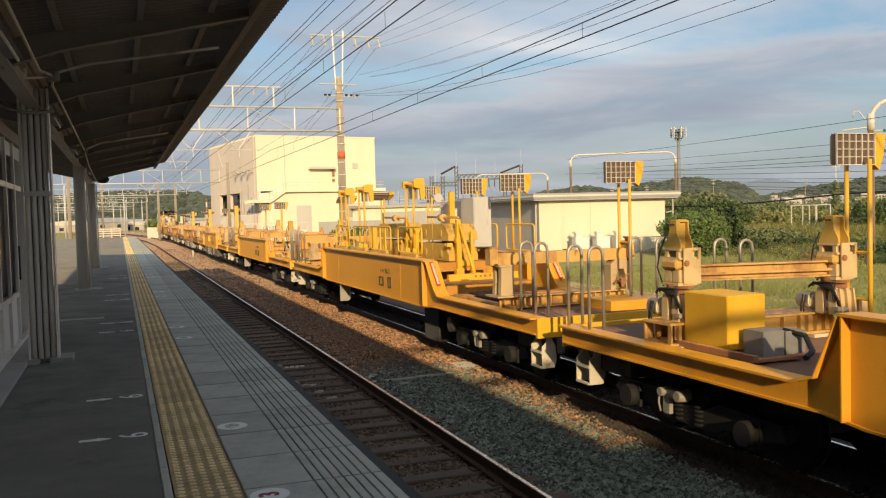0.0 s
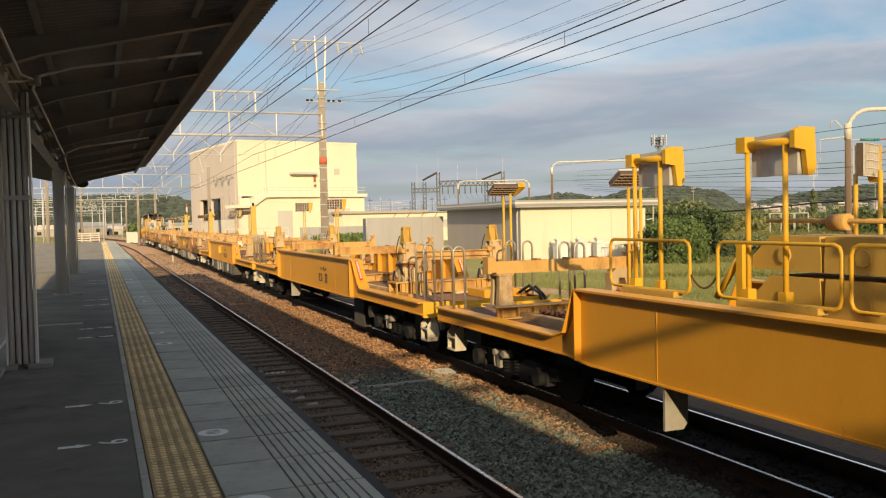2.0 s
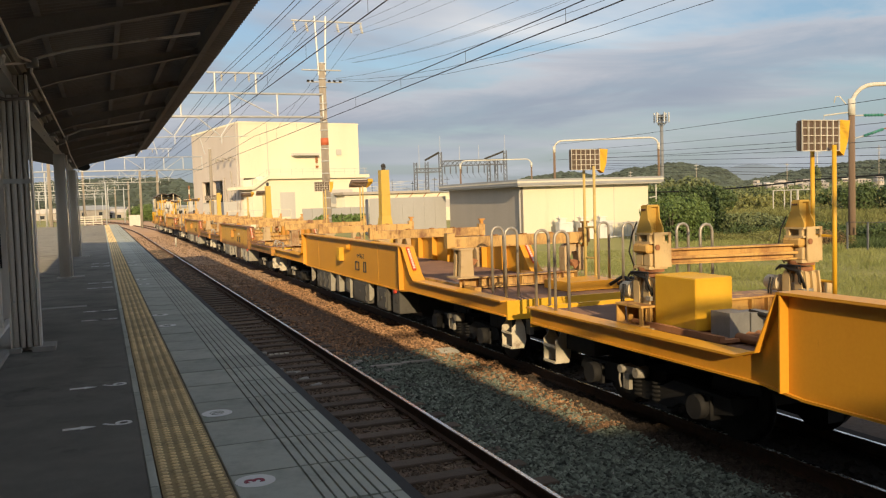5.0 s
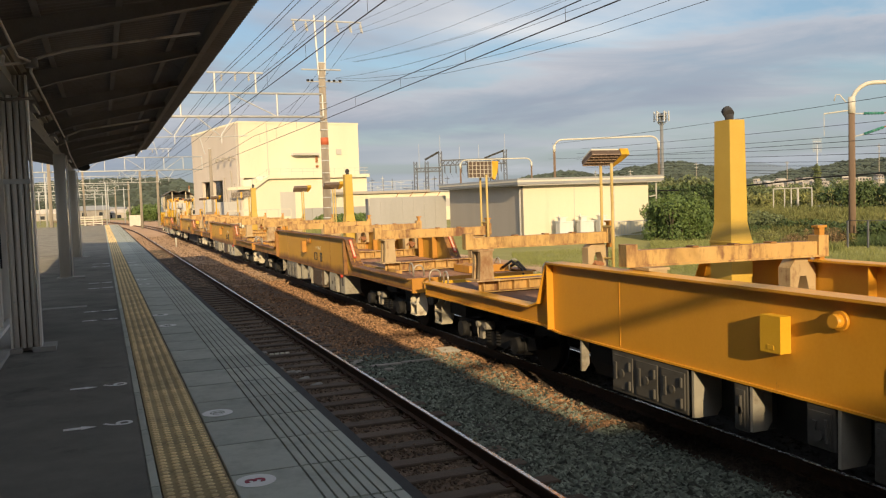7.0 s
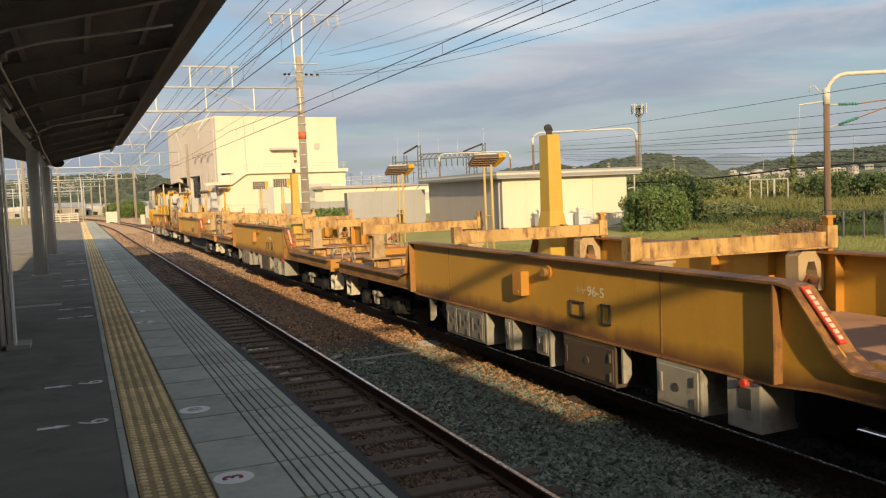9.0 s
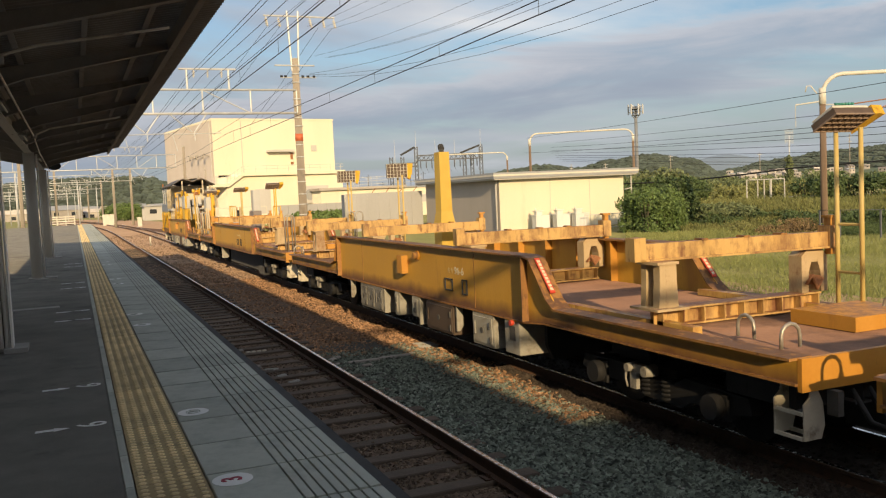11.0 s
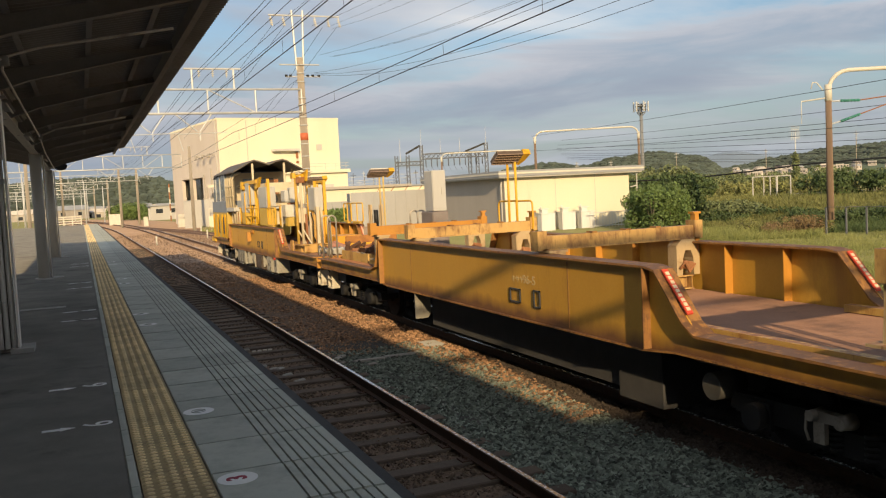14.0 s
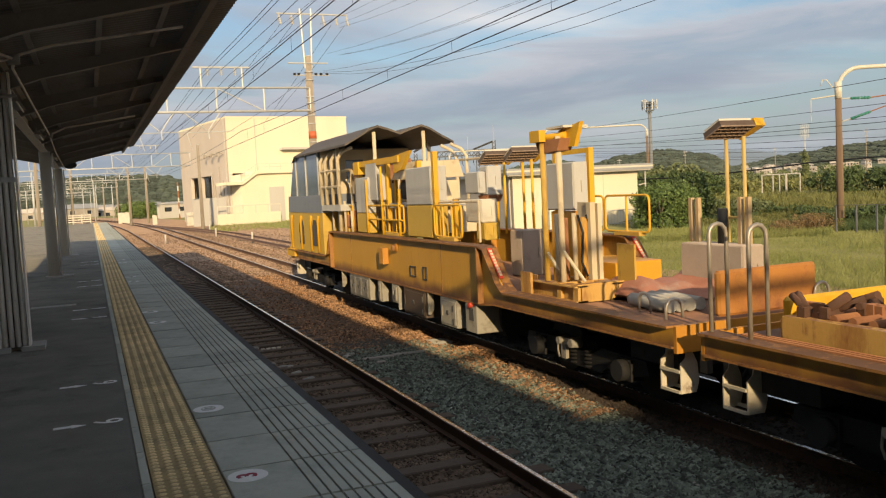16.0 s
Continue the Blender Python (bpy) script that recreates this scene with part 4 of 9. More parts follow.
for k in range(3):
    made("window_pane", GLASS_DARK, shelter, lambda b: box(b, -1.5, -1.48, 10.66 + 0.96 * k, 11.54 + 0.96 * k, 1.74, 3.66))
made("base_rail", PIPE_PAINT, shelter, lambda b: box(b, -1.42, -1.33, -9.0, 15.72, 0.99, 1.1))
made("step", CONCRETE, shelter, lambda b: box(b, -1.36, -1.12, 9.0, 15.7, 0.99, 1.05))
door = made("door_1", GLASS_DARK, shelter, lambda b: box(b, -1.55, -1.5, 13.5, 14.62, 1.05, 3.66), "dark glazed sliding door")
made("door_frame", PIPE_PAINT, door, lambda b: (box(b, -1.5, -1.38, 13.52, 13.58, 1.05, 3.66), box(b, -1.5, -1.38, 14.55, 14.61, 1.05, 3.66), box(b, -1.5, -1.42, 14.03, 14.09, 1.05, 3.66)))
made("door_handle", RUBBER, door, lambda b: rod(b, (-1.40, 14.0, 1.9), (-1.40, 14.0, 2.4), 0.018, 8))
made("lintel", CANOPY_STEEL, shelter, lambda b: box(b, -1.48, -1.34, -9.0, 15.72, 3.85, 4.0))
made("roof", ROOF_GREY, shelter, lambda b: box(b, -4.5, -1.42, -9.0, 15.7, 4.0, 4.08))

# the far end of the platform: white fence
fence = thing("platform_fence", "white railing at the end of the platform", "fence", kind="structure")
for k in range(4):
    made("rail", WHITE_PAINT, fence, lambda b: box(b, -3.5, 0.05, 99.7, 99.78, 1.15 + 0.24 * k, 1.25 + 0.24 * k))
for k in range(5):
    made("post", WHITE_PAINT, fence, lambda b: box(b, -3.5 + 0.86 * k, -3.4 + 0.86 * k, 99.78, 99.88, 1.0, 2.0))

# unseen stair house and footbridge, added to close the platform and shade the tracks
stairs = tagged(new("unseen_stair_house"), "unseen grey clad stair house added to shade the platform", "building", kind="structure")
made("wall", GREY_WALL, stairs, lambda b: (box(b, -6.0, 1.2, -34, -15.3, 4.95, 5.9), box(b, -6.0, -5.8, -34, -8.3, 1.0, 4.95), box(b, -6.0, 1.4, -34, -33.8, 1.0, 4.95)))
bridge = tagged(new("footbridge"), "unseen grey clad footbridge added to shade the tracks", "footbridge", kind="structure")
made("bridge_deck", CONCRETE, bridge, lambda b: box(b, -6.0, 16.0, -24.2, -21.2, 6.0, 6.3))
made("bridge_side", GREY_WALL, bridge, lambda b: box(b, -6.0, 16.0, -21.3, -21.2, 6.3, 8.3))
made("bridge_side", GREY_WALL, bridge, lambda b: box(b, -6.0, 16.0, -24.2, -24.1, 6.3, 8.3))
made("bridge_roof", ROOF_GREY, bridge, lambda b: box(b, -6.2, 16.2, -24.4, -21.1, 8.3, 8.45))
for x in (-4.0, 10.5, 15.5):
    made("bridge_column", GREY_WALL, bridge, lambda b: box(b, x - 0.2, x + 0.2, -23.0, -22.4, -0.5, 6.0))

# ---- the rail-carrying train ----
def displacement(t):
    """Metres the train has rolled towards the camera since the start."""
    return 7.719 * t - 0.015375 * t * t - 2.77e-5 * t ** 3


CAR_PITCH, CAR_0, LENGTH = 19.34, 11.2, 18.5
GX = 1.35                  # half the width over the side girders
SILL = 0.93


def side_girder(bm, s, length=LENGTH):
    """One side girder: low sills at the ends, a deep plate between, with flanges, ribs and seams."""
    web = [(0.0, SILL - 0.01), (4.3, SILL - 0.01), (4.85, 0.87), (13.4, 0.87), (13.9, SILL - 0.01), (length, SILL - 0.01), (length, 1.13), (14.18, 1.13), (13.92, 1.22), (13.62, 1.778), (4.72, 1.778), (4.6, 1.74), (4.1, 1.28), (3.95, 1.13), (0.0, 1.13)]
    x0 = s * (GX - 0.03)
    prism(bm, web, "x", x0 - 0.008, x0 + 0.008)


def girder_flanges(bm, s, length=LENGTH):
    c = s * (GX - 0.06)
    w = 0.13
    line = [(0.0, 1.13), (3.92, 1.13), (4.1, 1.24), (4.54, 1.745), (4.72, 1.775), (13.64, 1.775), (13.92, 1.21), (14.2, 1.13), (length, 1.13)]
    for (ya, za), (yb, zb) in zip(line, line[1:]):
        prism(bm, [(ya, za), (yb, zb), (yb, zb + 0.025), (ya, za + 0.025)], "x", c - w, c + w)
    for ya, yb, za, zb in ((0.0, 4.3, SILL, SILL), (4.3, 4.85, SILL, 0.88), (4.85, 13.4, 0.88, 0.88), (13.4, 13.9, 0.88, SILL), (13.9, length, SILL, SILL)):
        prism(bm, [(ya, za - 0.022), (yb, zb - 0.022), (yb, zb), (ya, za)], "x", c - 0.07, c + 0.09)


def rib_list(s):
    """The stiffeners of a girder: end ribs and seams outside, a row of ribs inside."""
    out = []
    for y in (4.74, 13.6):
        out.append(lambda b, y=y: prism(b, [(s * (GX - 0.03), 0.90), (s * (GX + 0.075), 0.90), (s * (GX + 0.075), 1.77), (s * (GX - 0.03), 1.77)], "y", y - 0.008, y + 0.008))
    for y in (6.42, 12.0):
        x = s * (GX - 0.022)
        out.append(lambda b, y=y, x=x: box(b, min(x, x + s * 0.005), max(x, x + s * 0.005), y - 0.006, y + 0.006, 0.90, 1.74))
    for i in range(8):
        y = 5.4 + 1.07 * i
        out.append(lambda b, y=y: prism(b, [(s * (GX - 0.04), 0.95), (s * (GX - 0.17), 0.95), (s * (GX - 0.17), 1.76), (s * (GX - 0.04), 1.76)], "y", y - 0.006, y + 0.006))
    return out


def frame_ring(bm, y0, y1, z0, z1, x, t=0.02):
    for a, b, c, d in ((y0, y1, z0, z0 + t), (y0, y1, z1 - t, z1), (y0, y0 + t, z0, z1), (y1 - t, y1, z0, z1)):
        box(bm, x - 0.015, x + 0.004, a, b, c, d)


def hoop(bm, x, y, w, h, z=1.155, r=0.022, along="x"):
    pts = [(-w / 2, 0), (-w / 2, h - w / 2)] + [(w / 2 * math.cos(radians(a)), h - w / 2 + w / 2 * math.sin(radians(a))) for a in (150, 120, 90, 60, 30)] + [(w / 2, h - w / 2), (w / 2, 0)]
    tube(bm, [(x + u, y, z + v) if along == "x" else (x, y + u, z + v) for u, v in pts], r, 8)


def wheel_mesh():
    bm = bmesh.new()
    for s in (-1, 1):
        x = s * 0.53
        rod(bm, (x - s * 0.03, 0, 0), (x - s * 0.0, 0, 0), 0.46, 24)
        rod(bm, (x, 0, 0), (x + s * 0.105, 0, 0), 0.432, 24, 0.425)
        rod(bm, (x + s * 0.105, 0, 0), (x + s * 0.18, 0, 0), 0.11, 10)
        for k in range(4):
            a = k * math.pi / 2
            rod(bm, (x + s * 0.10, 0.25 * math.cos(a), 0.25 * math.sin(a)), (x + s * 0.112, 0.25 * math.cos(a), 0.25 * math.sin(a)), 0.05, 8)
    rod(bm, (-0.5, 0, 0), (0.5, 0, 0), 0.08, 10)
    return mesh_of(bm, BOGIE_BLACK, "wheelset")


WHEELSET = wheel_mesh()
WHEELS = []


def bogie(car, y):
    def side(s):
        def build(b):
            x = s * 0.98
            prism(b, [(-1.5, 0.42), (-1.2, 0.36), (-0.6, 0.36), (-0.45, 0.28), (0.45, 0.28), (0.6, 0.36), (1.2, 0.36), (1.5, 0.42), (1.45, 0.58), (0.5, 0.60), (0.3, 0.5), (-0.3, 0.5), (-0.5, 0.60), (-1.45, 0.58)], "x", x - 0.07, x + 0.07)
        return build
    def frame_mesh(b):
        box(b, -0.95, 0.95, -0.25, 0.25, 0.34, 0.62)
        # added dark block that shuts out bright ground behind the bogie
        box(b, 0.2, 0.42, -1.5, 1.5, 0.18, 0.6)
    bg = made("bogie", BOGIE_BLACK, car, frame_mesh, "black cast bogie", m=pose(0, y, 0))
    for s in (-1, 1):
        made("side_frame", BOGIE_BLACK, bg, side(s))
        made("end_rail", BOGIE_BLACK, bg, lambda b: box(b, -0.95, 0.95, s * 1.34 - 0.05, s * 1.34 + 0.05, 0.42, 0.54))
    for s in (-1, 1):
        for dy in (-1.05, 1.05):
            def axlebox(b):
                box(b, s * 1.0 - 0.09, s * 1.0 + 0.13 * (s > 0) + 0.09, dy - 0.14, dy + 0.14, 0.3, 0.56)
                rod(b, (s * 1.06, dy, 0.43), (s * 1.2, dy, 0.43), 0.13, 14)
            made("axle_box", BOGIE_BLACK, bg, axlebox)
        for dy in (-0.18, 0.18):
            made("spring", BOGIE_BLACK, bg, lambda b: tube(b, [(s * 1.0 + 0.08 * math.cos(k * 0.7), dy + 0.08 * math.sin(k * 0.7), 0.29 + 0.0055 * k) for k in range(46)], 0.018, 5))
        def brake(b):
            for dy, r in ((0.34, 0.06), (0.02, 0.075)):
                rod(b, (s * 1.04, dy, 0.60), (s * 1.2, dy, 0.60), r, 12, 0.8 * r)
            box(b, min(s * 1.04, s * 1.14), max(s * 1.04, s * 1.14), 0.0, 0.36, 0.55, 0.64)
            box(b, min(s * 1.1, s * 1.15), max(s * 1.1, s * 1.15), 0.22, 0.34, 0.36, 0.55)
            tube(b, [(s * 1.14, 0.42, 0.62), (s * 1.14, 0.44, 0.45), (s * 1.14, 0.40, 0.36)], 0.014, 6)
        made("brake_unit", BRAKE_GREY, bg, brake)
    for dy in (-1.05, 1.05):
        w = part("wheelset", WHEELSET, None, bg, m=pose(0, dy, 0.43))
        WHEELS.append((w, dy))
    return bg


def cross_beam(car, y, skew=0.0, low=True, z=1.86, paint=None, span=1.28, raised=0.0):
    """A rail-carrying cross beam on two pedestals, with the low sleeper beam under it."""
    worn = car in CARS[3:]
    paint = paint or (BEAM_WORN if worn else BEAM_PAINT)
    if low:
        made("sleeper_beam", BEAM_WORN if worn else BEAM_PAINT, car, lambda b: (ibeam(b, "x", -1.16, 1.16, y, 1.125, 0.20, 0.24), *[box(b, -1.12 + 0.28 * k, -1.105 + 0.28 * k, y - 0.112, y + 0.112, 1.145, 1.305) for k in range(9)]))
        base = 1.325
    else:
        base = 1.1
    def beam(b):
        prism(b, [(y - 0.07, z), (y + 0.07, z), (y + 0.07, z + 0.17), (y - 0.07, z + 0.17)], "x", -span, span)
        for x in (-span, span):
            box(b, x - 0.07, x + 0.07, y - 0.10, y + 0.10, z - 0.02, z + 0.24)
        box(b, -span, span, y - 0.1, y + 0.1, z - 0.022, z + 0.001)
    m = Matrix.Translation((0, y, 0)) @ pose(0, 0, 0, 0, 0, -skew) @ Matrix.Translation((0, -y, 0))
    made("cross_beam", paint, car, beam, m=m)
    for x in (-0.45, 0.1, 0.6):
        made("wear_block", FLANGE_WORN, car, lambda b: box(b, x - 0.04, x + 0.04, y - 0.075, y + 0.075, z + 0.165, z + 0.19), m=m)
    made("stop_post", YELLOW_OLD, car, lambda b: (box(b, span - 0.02, span + 0.05, y - 0.05, y + 0.05, z - 0.10, z + 0.33), box(b, span - 0.05, span + 0.08, y - 0.06, y + 0.06, z + 0.33, z + 0.36)), m=m)
    for s in (-1, 1):
        x = s * 1.08
        def pedestal(b):
            if s < 0:
                for y2, y3 in ((y - 0.17, y - 0.06), (y + 0.07, y + 0.16)):
                    prism(b, [(x - 0.13, base), (x + 0.13, base), (x + 0.11, base + 0.3), (x + 0.11, z - 0.045), (x - 0.11, z - 0.045), (x - 0.11, base + 0.3)], "y", y2, y3)
                box(b, x - 0.03, x + 0.09, y - 0.06, y + 0.07, base, base + 0.22)
                box(b, x - 0.15, x + 0.13, y - 0.19, y + 0.18, z - 0.05, z - 0.02)
                box(b, x - 0.22, x + 0.2, y - 0.26, y + 0.24, base - 0.004, base + 0.022)
            else:
                h = z - base
                prism(b, [(x - 0.2, base), (x - 0.1, base), (x - 0.09, base + 0.45 * h), (x - 0.05, base + 0.66 * h), (x + 0.05, base + 0.66 * h), (x + 0.09, base + 0.45 * h), (x + 0.1, base),
                          (x + 0.2, base), (x + 0.2, base + 0.8 * h), (x + 0.1, z - 0.02), (x - 0.1, z - 0.02), (x - 0.2, base + 0.8 * h)], "y", y - 0.10, y + 0.10)
        ped = made("pedestal", PEDESTAL_WORN, car, pedestal)
        if s > 0:
            made("roller_pin", RUST, ped, lambda b: rod(b, (x, y - 0.16, base + 0.14), (x, y + 0.16, base + 0.14), 0.06, 10))
            made("catch_hook", RUST, ped, lambda b: tube(b, [(x - 0.16, y - 0.13, base + 0.10), (x - 0.10, y - 0.16, base + 0.2), (x - 0.02, y - 0.15, base + 0.05), (x + 0.08, y - 0.14, base + 0.16)], 0.025, 6))


def flood_light(car, x, y, height=3.42, turn=0, face=True, base=1.1, rungs=True, swing=0):
    """A grid of work lamps on a yellow ladder-like stand."""
    def stand(b):
        for dy in (-0.17, 0.17):
            rod(b, (x, y + dy, base), (x, y + dy, height - 0.25 if dy < 0 else height - 0.1), 0.026, 8)
        if rungs:
            for z in (base + 0.45, base + 1.0):
                rod(b, (x, y - 0.17, z), (x, y + 0.17, z), 0.018, 6)
    made("lamp_stand", YELLOW_BRIGHT if base > 1.5 or car in CARS[:3] else FADED_YELLOW, car, stand)
    m = pose(x, y, height - 0.13, turn, 0, swing)
    bracket = made("lamp_bracket", YELLOW_BRIGHT, car, lambda b: prism(b, [(0.192, -0.19), (0.26, -0.24), (0.33, -0.06), (0.36, 0.18), (0.192, 0.19)], "y", -0.065, 0.05), m=m)
    panel = made("lamp_panel", LAMP_FACE, car, lambda b: box(b, -0.38, 0.19, -0.05, 0.02, -0.18, 0.18), m=m)
    made("lamp_back", WHITE_PAINT, car, lambda b: box(b, -0.36, 0.17, 0.02, 0.06, -0.16, 0.16), m=m)
    # tilted lamps get darker bars, the underside's shade put into the colour
    bars = WHITE_PAINT if turn < 30 else SHADED_BAR
    for k in range(7):
        u = -0.38 + 0.57 * k / 6
        made("grid_bar", bars, panel, lambda b: box(b, u - 0.0045, u + 0.0045, -0.07, -0.05, -0.18, 0.18))
    for k in range(5):
        v = -0.18 + 0.36 * k / 4
        made("grid_bar", bars, panel, lambda b: box(b, -0.385, 0.195, -0.072, -0.052, v - 0.004, v + 0.004))


def chimney(car, x, y):
    def body(b):
        rings = [[b.verts.new((x + u * a * 0.9, y + v * a * 1.1, z)) for u, v in ((-1, -1), (1, -1), (1, 1), (-1, 1))] for z, a in ((1.1, 0.19), (1.98, 0.19), (1.985, 0.2), (2.01, 0.2), (2.015, 0.19), (2.26, 0.15), (3.6, 0.135))]
        for lo, hi in zip(rings, rings[1:]):
            for k in range(4):
                b.faces.new((lo[k], lo[(k + 1) % 4], hi[(k + 1) % 4], hi[k]))
        b.faces.new(rings[0][::-1])
        b.faces.new(rings[-1])
    made("exhaust_casing", OCHRE, car, body, "tall yellow exhaust casing")
    made("exhaust_pipe", DARK, car, lambda b: (rod(b, (x, y, 3.55), (x, y, 3.68), 0.055, 12), rod(b, (x, y + 0.0, 3.68), (x + 0.02, y + 0.08, 3.74), 0.07, 12)))


def ladder_step(car, y, s=-1):
    """The white-edged step iron that hangs under the end of the frame."""
    def iron(b):
        x = s * 1.02
        for dy in (-0.17, 0.17):
            prism(b, [(x + s * 0.2, 0.40), (x, 0.40), (x - s * 0.04, 0.52), (x - s * 0.02, 0.72), (x + s * 0.06, 0.88), (x + s * 0.11, 0.88), (x + s * 0.13, 0.78), (x + s * 0.2, 0.72)], "y", y + dy - 0.008, y + dy + 0.008)
        for u, z in ((0.2, 0.40), (0.2, 0.62), (0.02, 0.40)):
            box(b, x + s * u - 0.014, x + s * u + 0.014, y - 0.162, y + 0.162, z, z + 0.03)
    made("step_iron", STEP_PAINT, car, iron, "white step iron")


def under_box(car, y0, y1, z0, paint, doors=2, x0=-1.35, x1=-0.45):
    """An underfloor equipment box: bevelled casing, door leaves with hinges and a round catch."""
    def casing(b):
        box(b, x0, x1, y0, y1, z0, 0.855)
        bevel(b, 0.012)
    ob = made("equipment_box", paint, car, casing, "dirty grey underfloor equipment box")
    w = (y1 - y0) / max(doors, 1)
    for k in range(doors):
        a, c = y0 + w * k + 0.04, y0 + w * (k + 1) - 0.04
        leaf = made("box_door", paint, ob, lambda b: box(b, x0 - 0.016, x0 + 0.002, a, c, z0 + 0.05, 0.80))
        for u, v in ((a + 0.04, 0.70), (a + 0.04, z0 + 0.12)):
            made("hinge", UNDER_GREY, leaf, lambda b: rod(b, (x0 - 0.024, u, v - 0.05), (x0 - 0.024, u, v + 0.05), 0.016, 6))
        made("catch", UNDER_GREY, leaf, lambda b: rod(b, (x0 - 0.03, 0.5 * (a + c), 0.60), (x0 - 0.012, 0.5 * (a + c), 0.60), 0.045, 10))
        made("latch_bar", paint, leaf, lambda b: box(b, x0 - 0.03, x0 - 0.012, c - 0.09, c - 0.05, z0 + 0.16, 0.72))
    return ob


def hanger(car, y, x0=-1.33, x1=-0.98, z0=0.42, paint=None):
    """A pale plate hung across under the girder, its paint standing in for a sunlit box end."""
    made("lit_hanger_plate", paint or WHITE_PAINT, car, lambda b: prism(b, [(x0, 0.86), (x1, 0.86), (x1, z0 + 0.08), (x1 - 0.06, z0), (x0, z0)], "y", y, y + 0.035), "pale hanger plate toned like a sunlit box end")


WORN_NUMBER = ("キヤ", "96-6")


def car_body(kind, worn, number=""):
    paint = YELLOW_OLD if worn else YELLOW
    sq = 7.4 if number == WORN_NUMBER else 8.07 if kind == "powered" else 7.96 if number == ("キサヤ", "96-4") else 7.85
    wide = 1.22 if worn else 1.2
    car = thing("rail_carrier_wagon", "yellow rail-carrying work wagon with deep side girders%s" % (", rust-streaked" if worn else ""), "train car", "cars of the work train")
    for s in (-1, 1):
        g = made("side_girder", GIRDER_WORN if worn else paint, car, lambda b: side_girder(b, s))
        made("flange", FLANGE_WORN if worn else paint, g, lambda b: girder_flanges(b, s), "weathered flange")
        for build in rib_list(s):
            made("rib", (FLANGE_WORN if s < 0 else YELLOW_OLD) if worn else paint, g, build)
    made("deck", DECK_WORN if worn else DECK, car, lambda b: box(b, -1.26, 1.26, 0.06, LENGTH - 0.06, 1.0, 1.10), "rust-brown steel deck")
    def underframe(b):
        ibeam(b, "y", 0.1, LENGTH - 0.1, -0.45, 0.62, 0.38, 0.2)
        ibeam(b, "y", 0.1, LENGTH - 0.1, 0.45, 0.62, 0.38, 0.2)
        box(b, -1.05, 1.05, 0.3, 1.2, 0.6, 1.0)
        box(b, -1.05, 1.05, 17.3, 18.2, 0.6, 1.0)
        # three added dark blocks in place of the deep shade under the car
        box(b, 0.1, 0.5, 0.12, 0.8, 0.2, 0.62)
        box(b, 0.1, 0.5, 3.75, 5.1, 0.2, 0.62)
        box(b, 0.1, 0.5, 17.75, 18.4, 0.2, 0.62)
    made("underframe", DARK, car, underframe)
    for y, d in ((0.0, -1), (LENGTH, 1)):
        made("end_beam", YELLOW_BRIGHT if not worn else YELLOW_OLD, car, lambda b: box(b, -1.33, 1.33, min(y, y + d * 0.05), max(y, y + d * 0.05), 0.86, 1.15))
        def coupler(b):
            rod(b, (0, y - d * 0.2, 0.88), (0, y + d * 0.3, 0.88), 0.09, 8)
            box(b, -0.16, 0.16, y + d * 0.22 - 0.1, y + d * 0.22 + 0.1, 0.75, 1.0)
        made("coupler", DARK, car, coupler)
        made("end_bracket", UNDER_GREY, car, lambda b: box(b, -1.0, -0.93, min(y, y + d * 0.12), max(y, y + d * 0.12), 0.62, 0.84))
        for u in (-0.5, -0.7):
            made("brake_hose", RUBBER, car, lambda b: tube(b, [(u, y, 0.8), (u, y + d * 0.2, 0.55), (u + 0.02, y + d * 0.36, 0.52)], 0.025, 6))
    bogie(car, 2.35)
    bogie(car, 16.15)
    ladder_step(car, 0.22)
    ladder_step(car, 18.2)
    made("marking_frame", DARK, car, lambda b: frame_ring(b, sq - 0.16, sq + 0.15, 1.09, 1.29, -GX + 0.015), "black square outline on the girder")
    made("marking_frame", DARK, car, lambda b: frame_ring(b, sq - 0.72, sq - 0.54, 1.07, 1.31, -GX + 0.015), "black square outline on the girder")
    for side_x in (-1.304, 1.304):
        def slope_plate(b):
            prism(b, [(4.14, 1.30), (4.54, 1.72), (4.53, 1.735), (4.13, 1.315)], "x", -0.036, 0.036)
        plate = made("warning_plate", RED_SIGN, car, slope_plate, "red warning plate with white bars", m=pose(side_x, -0.035, 0.035))
        for k in range(9):
            y, z = 4.13 + 0.4 * (0.06 + 0.1 * k), 1.315 + 0.42 * (0.06 + 0.1 * k)
            made("plate_bar", FADED_WHITE if worn else WHITE_PAINT, plate, lambda b: prism(b, [(y, z), (y + 0.028, z + 0.029), (y + 0.024, z + 0.034), (y - 0.004, z + 0.005)], "x", -0.022, 0.022))
    if number:
        for text, size, y, z in ((number[0], 0.10, sq - 0.08, 1.385), (number[1], 0.165, sq - (0.41 if worn else 0.38 if kind == "powered" else 0.46), 1.375)):
            cu = bpy.data.curves.new("lettering", "FONT")
            cu.body, cu.size, cu.extrude, cu.align_x = text, size, 0.0015, "CENTER"
            cu.offset = 0.002
            cu.materials.append(FAINT_WHITE if worn and (text == number[0] or kind == "plain") else FADED_WHITE if worn else FADED_BLACK if text == "キサヤ" else DARK)
            nu = new("lettering", cu)
            nu.parent = car
            nu.matrix_basis = pose(-GX + 0.018, y, z, 90, 0, -90) @ Matrix.Diagonal((wide, 1, 1, 1))
            tagged(nu, "faded white class lettering" if worn else "black class lettering")
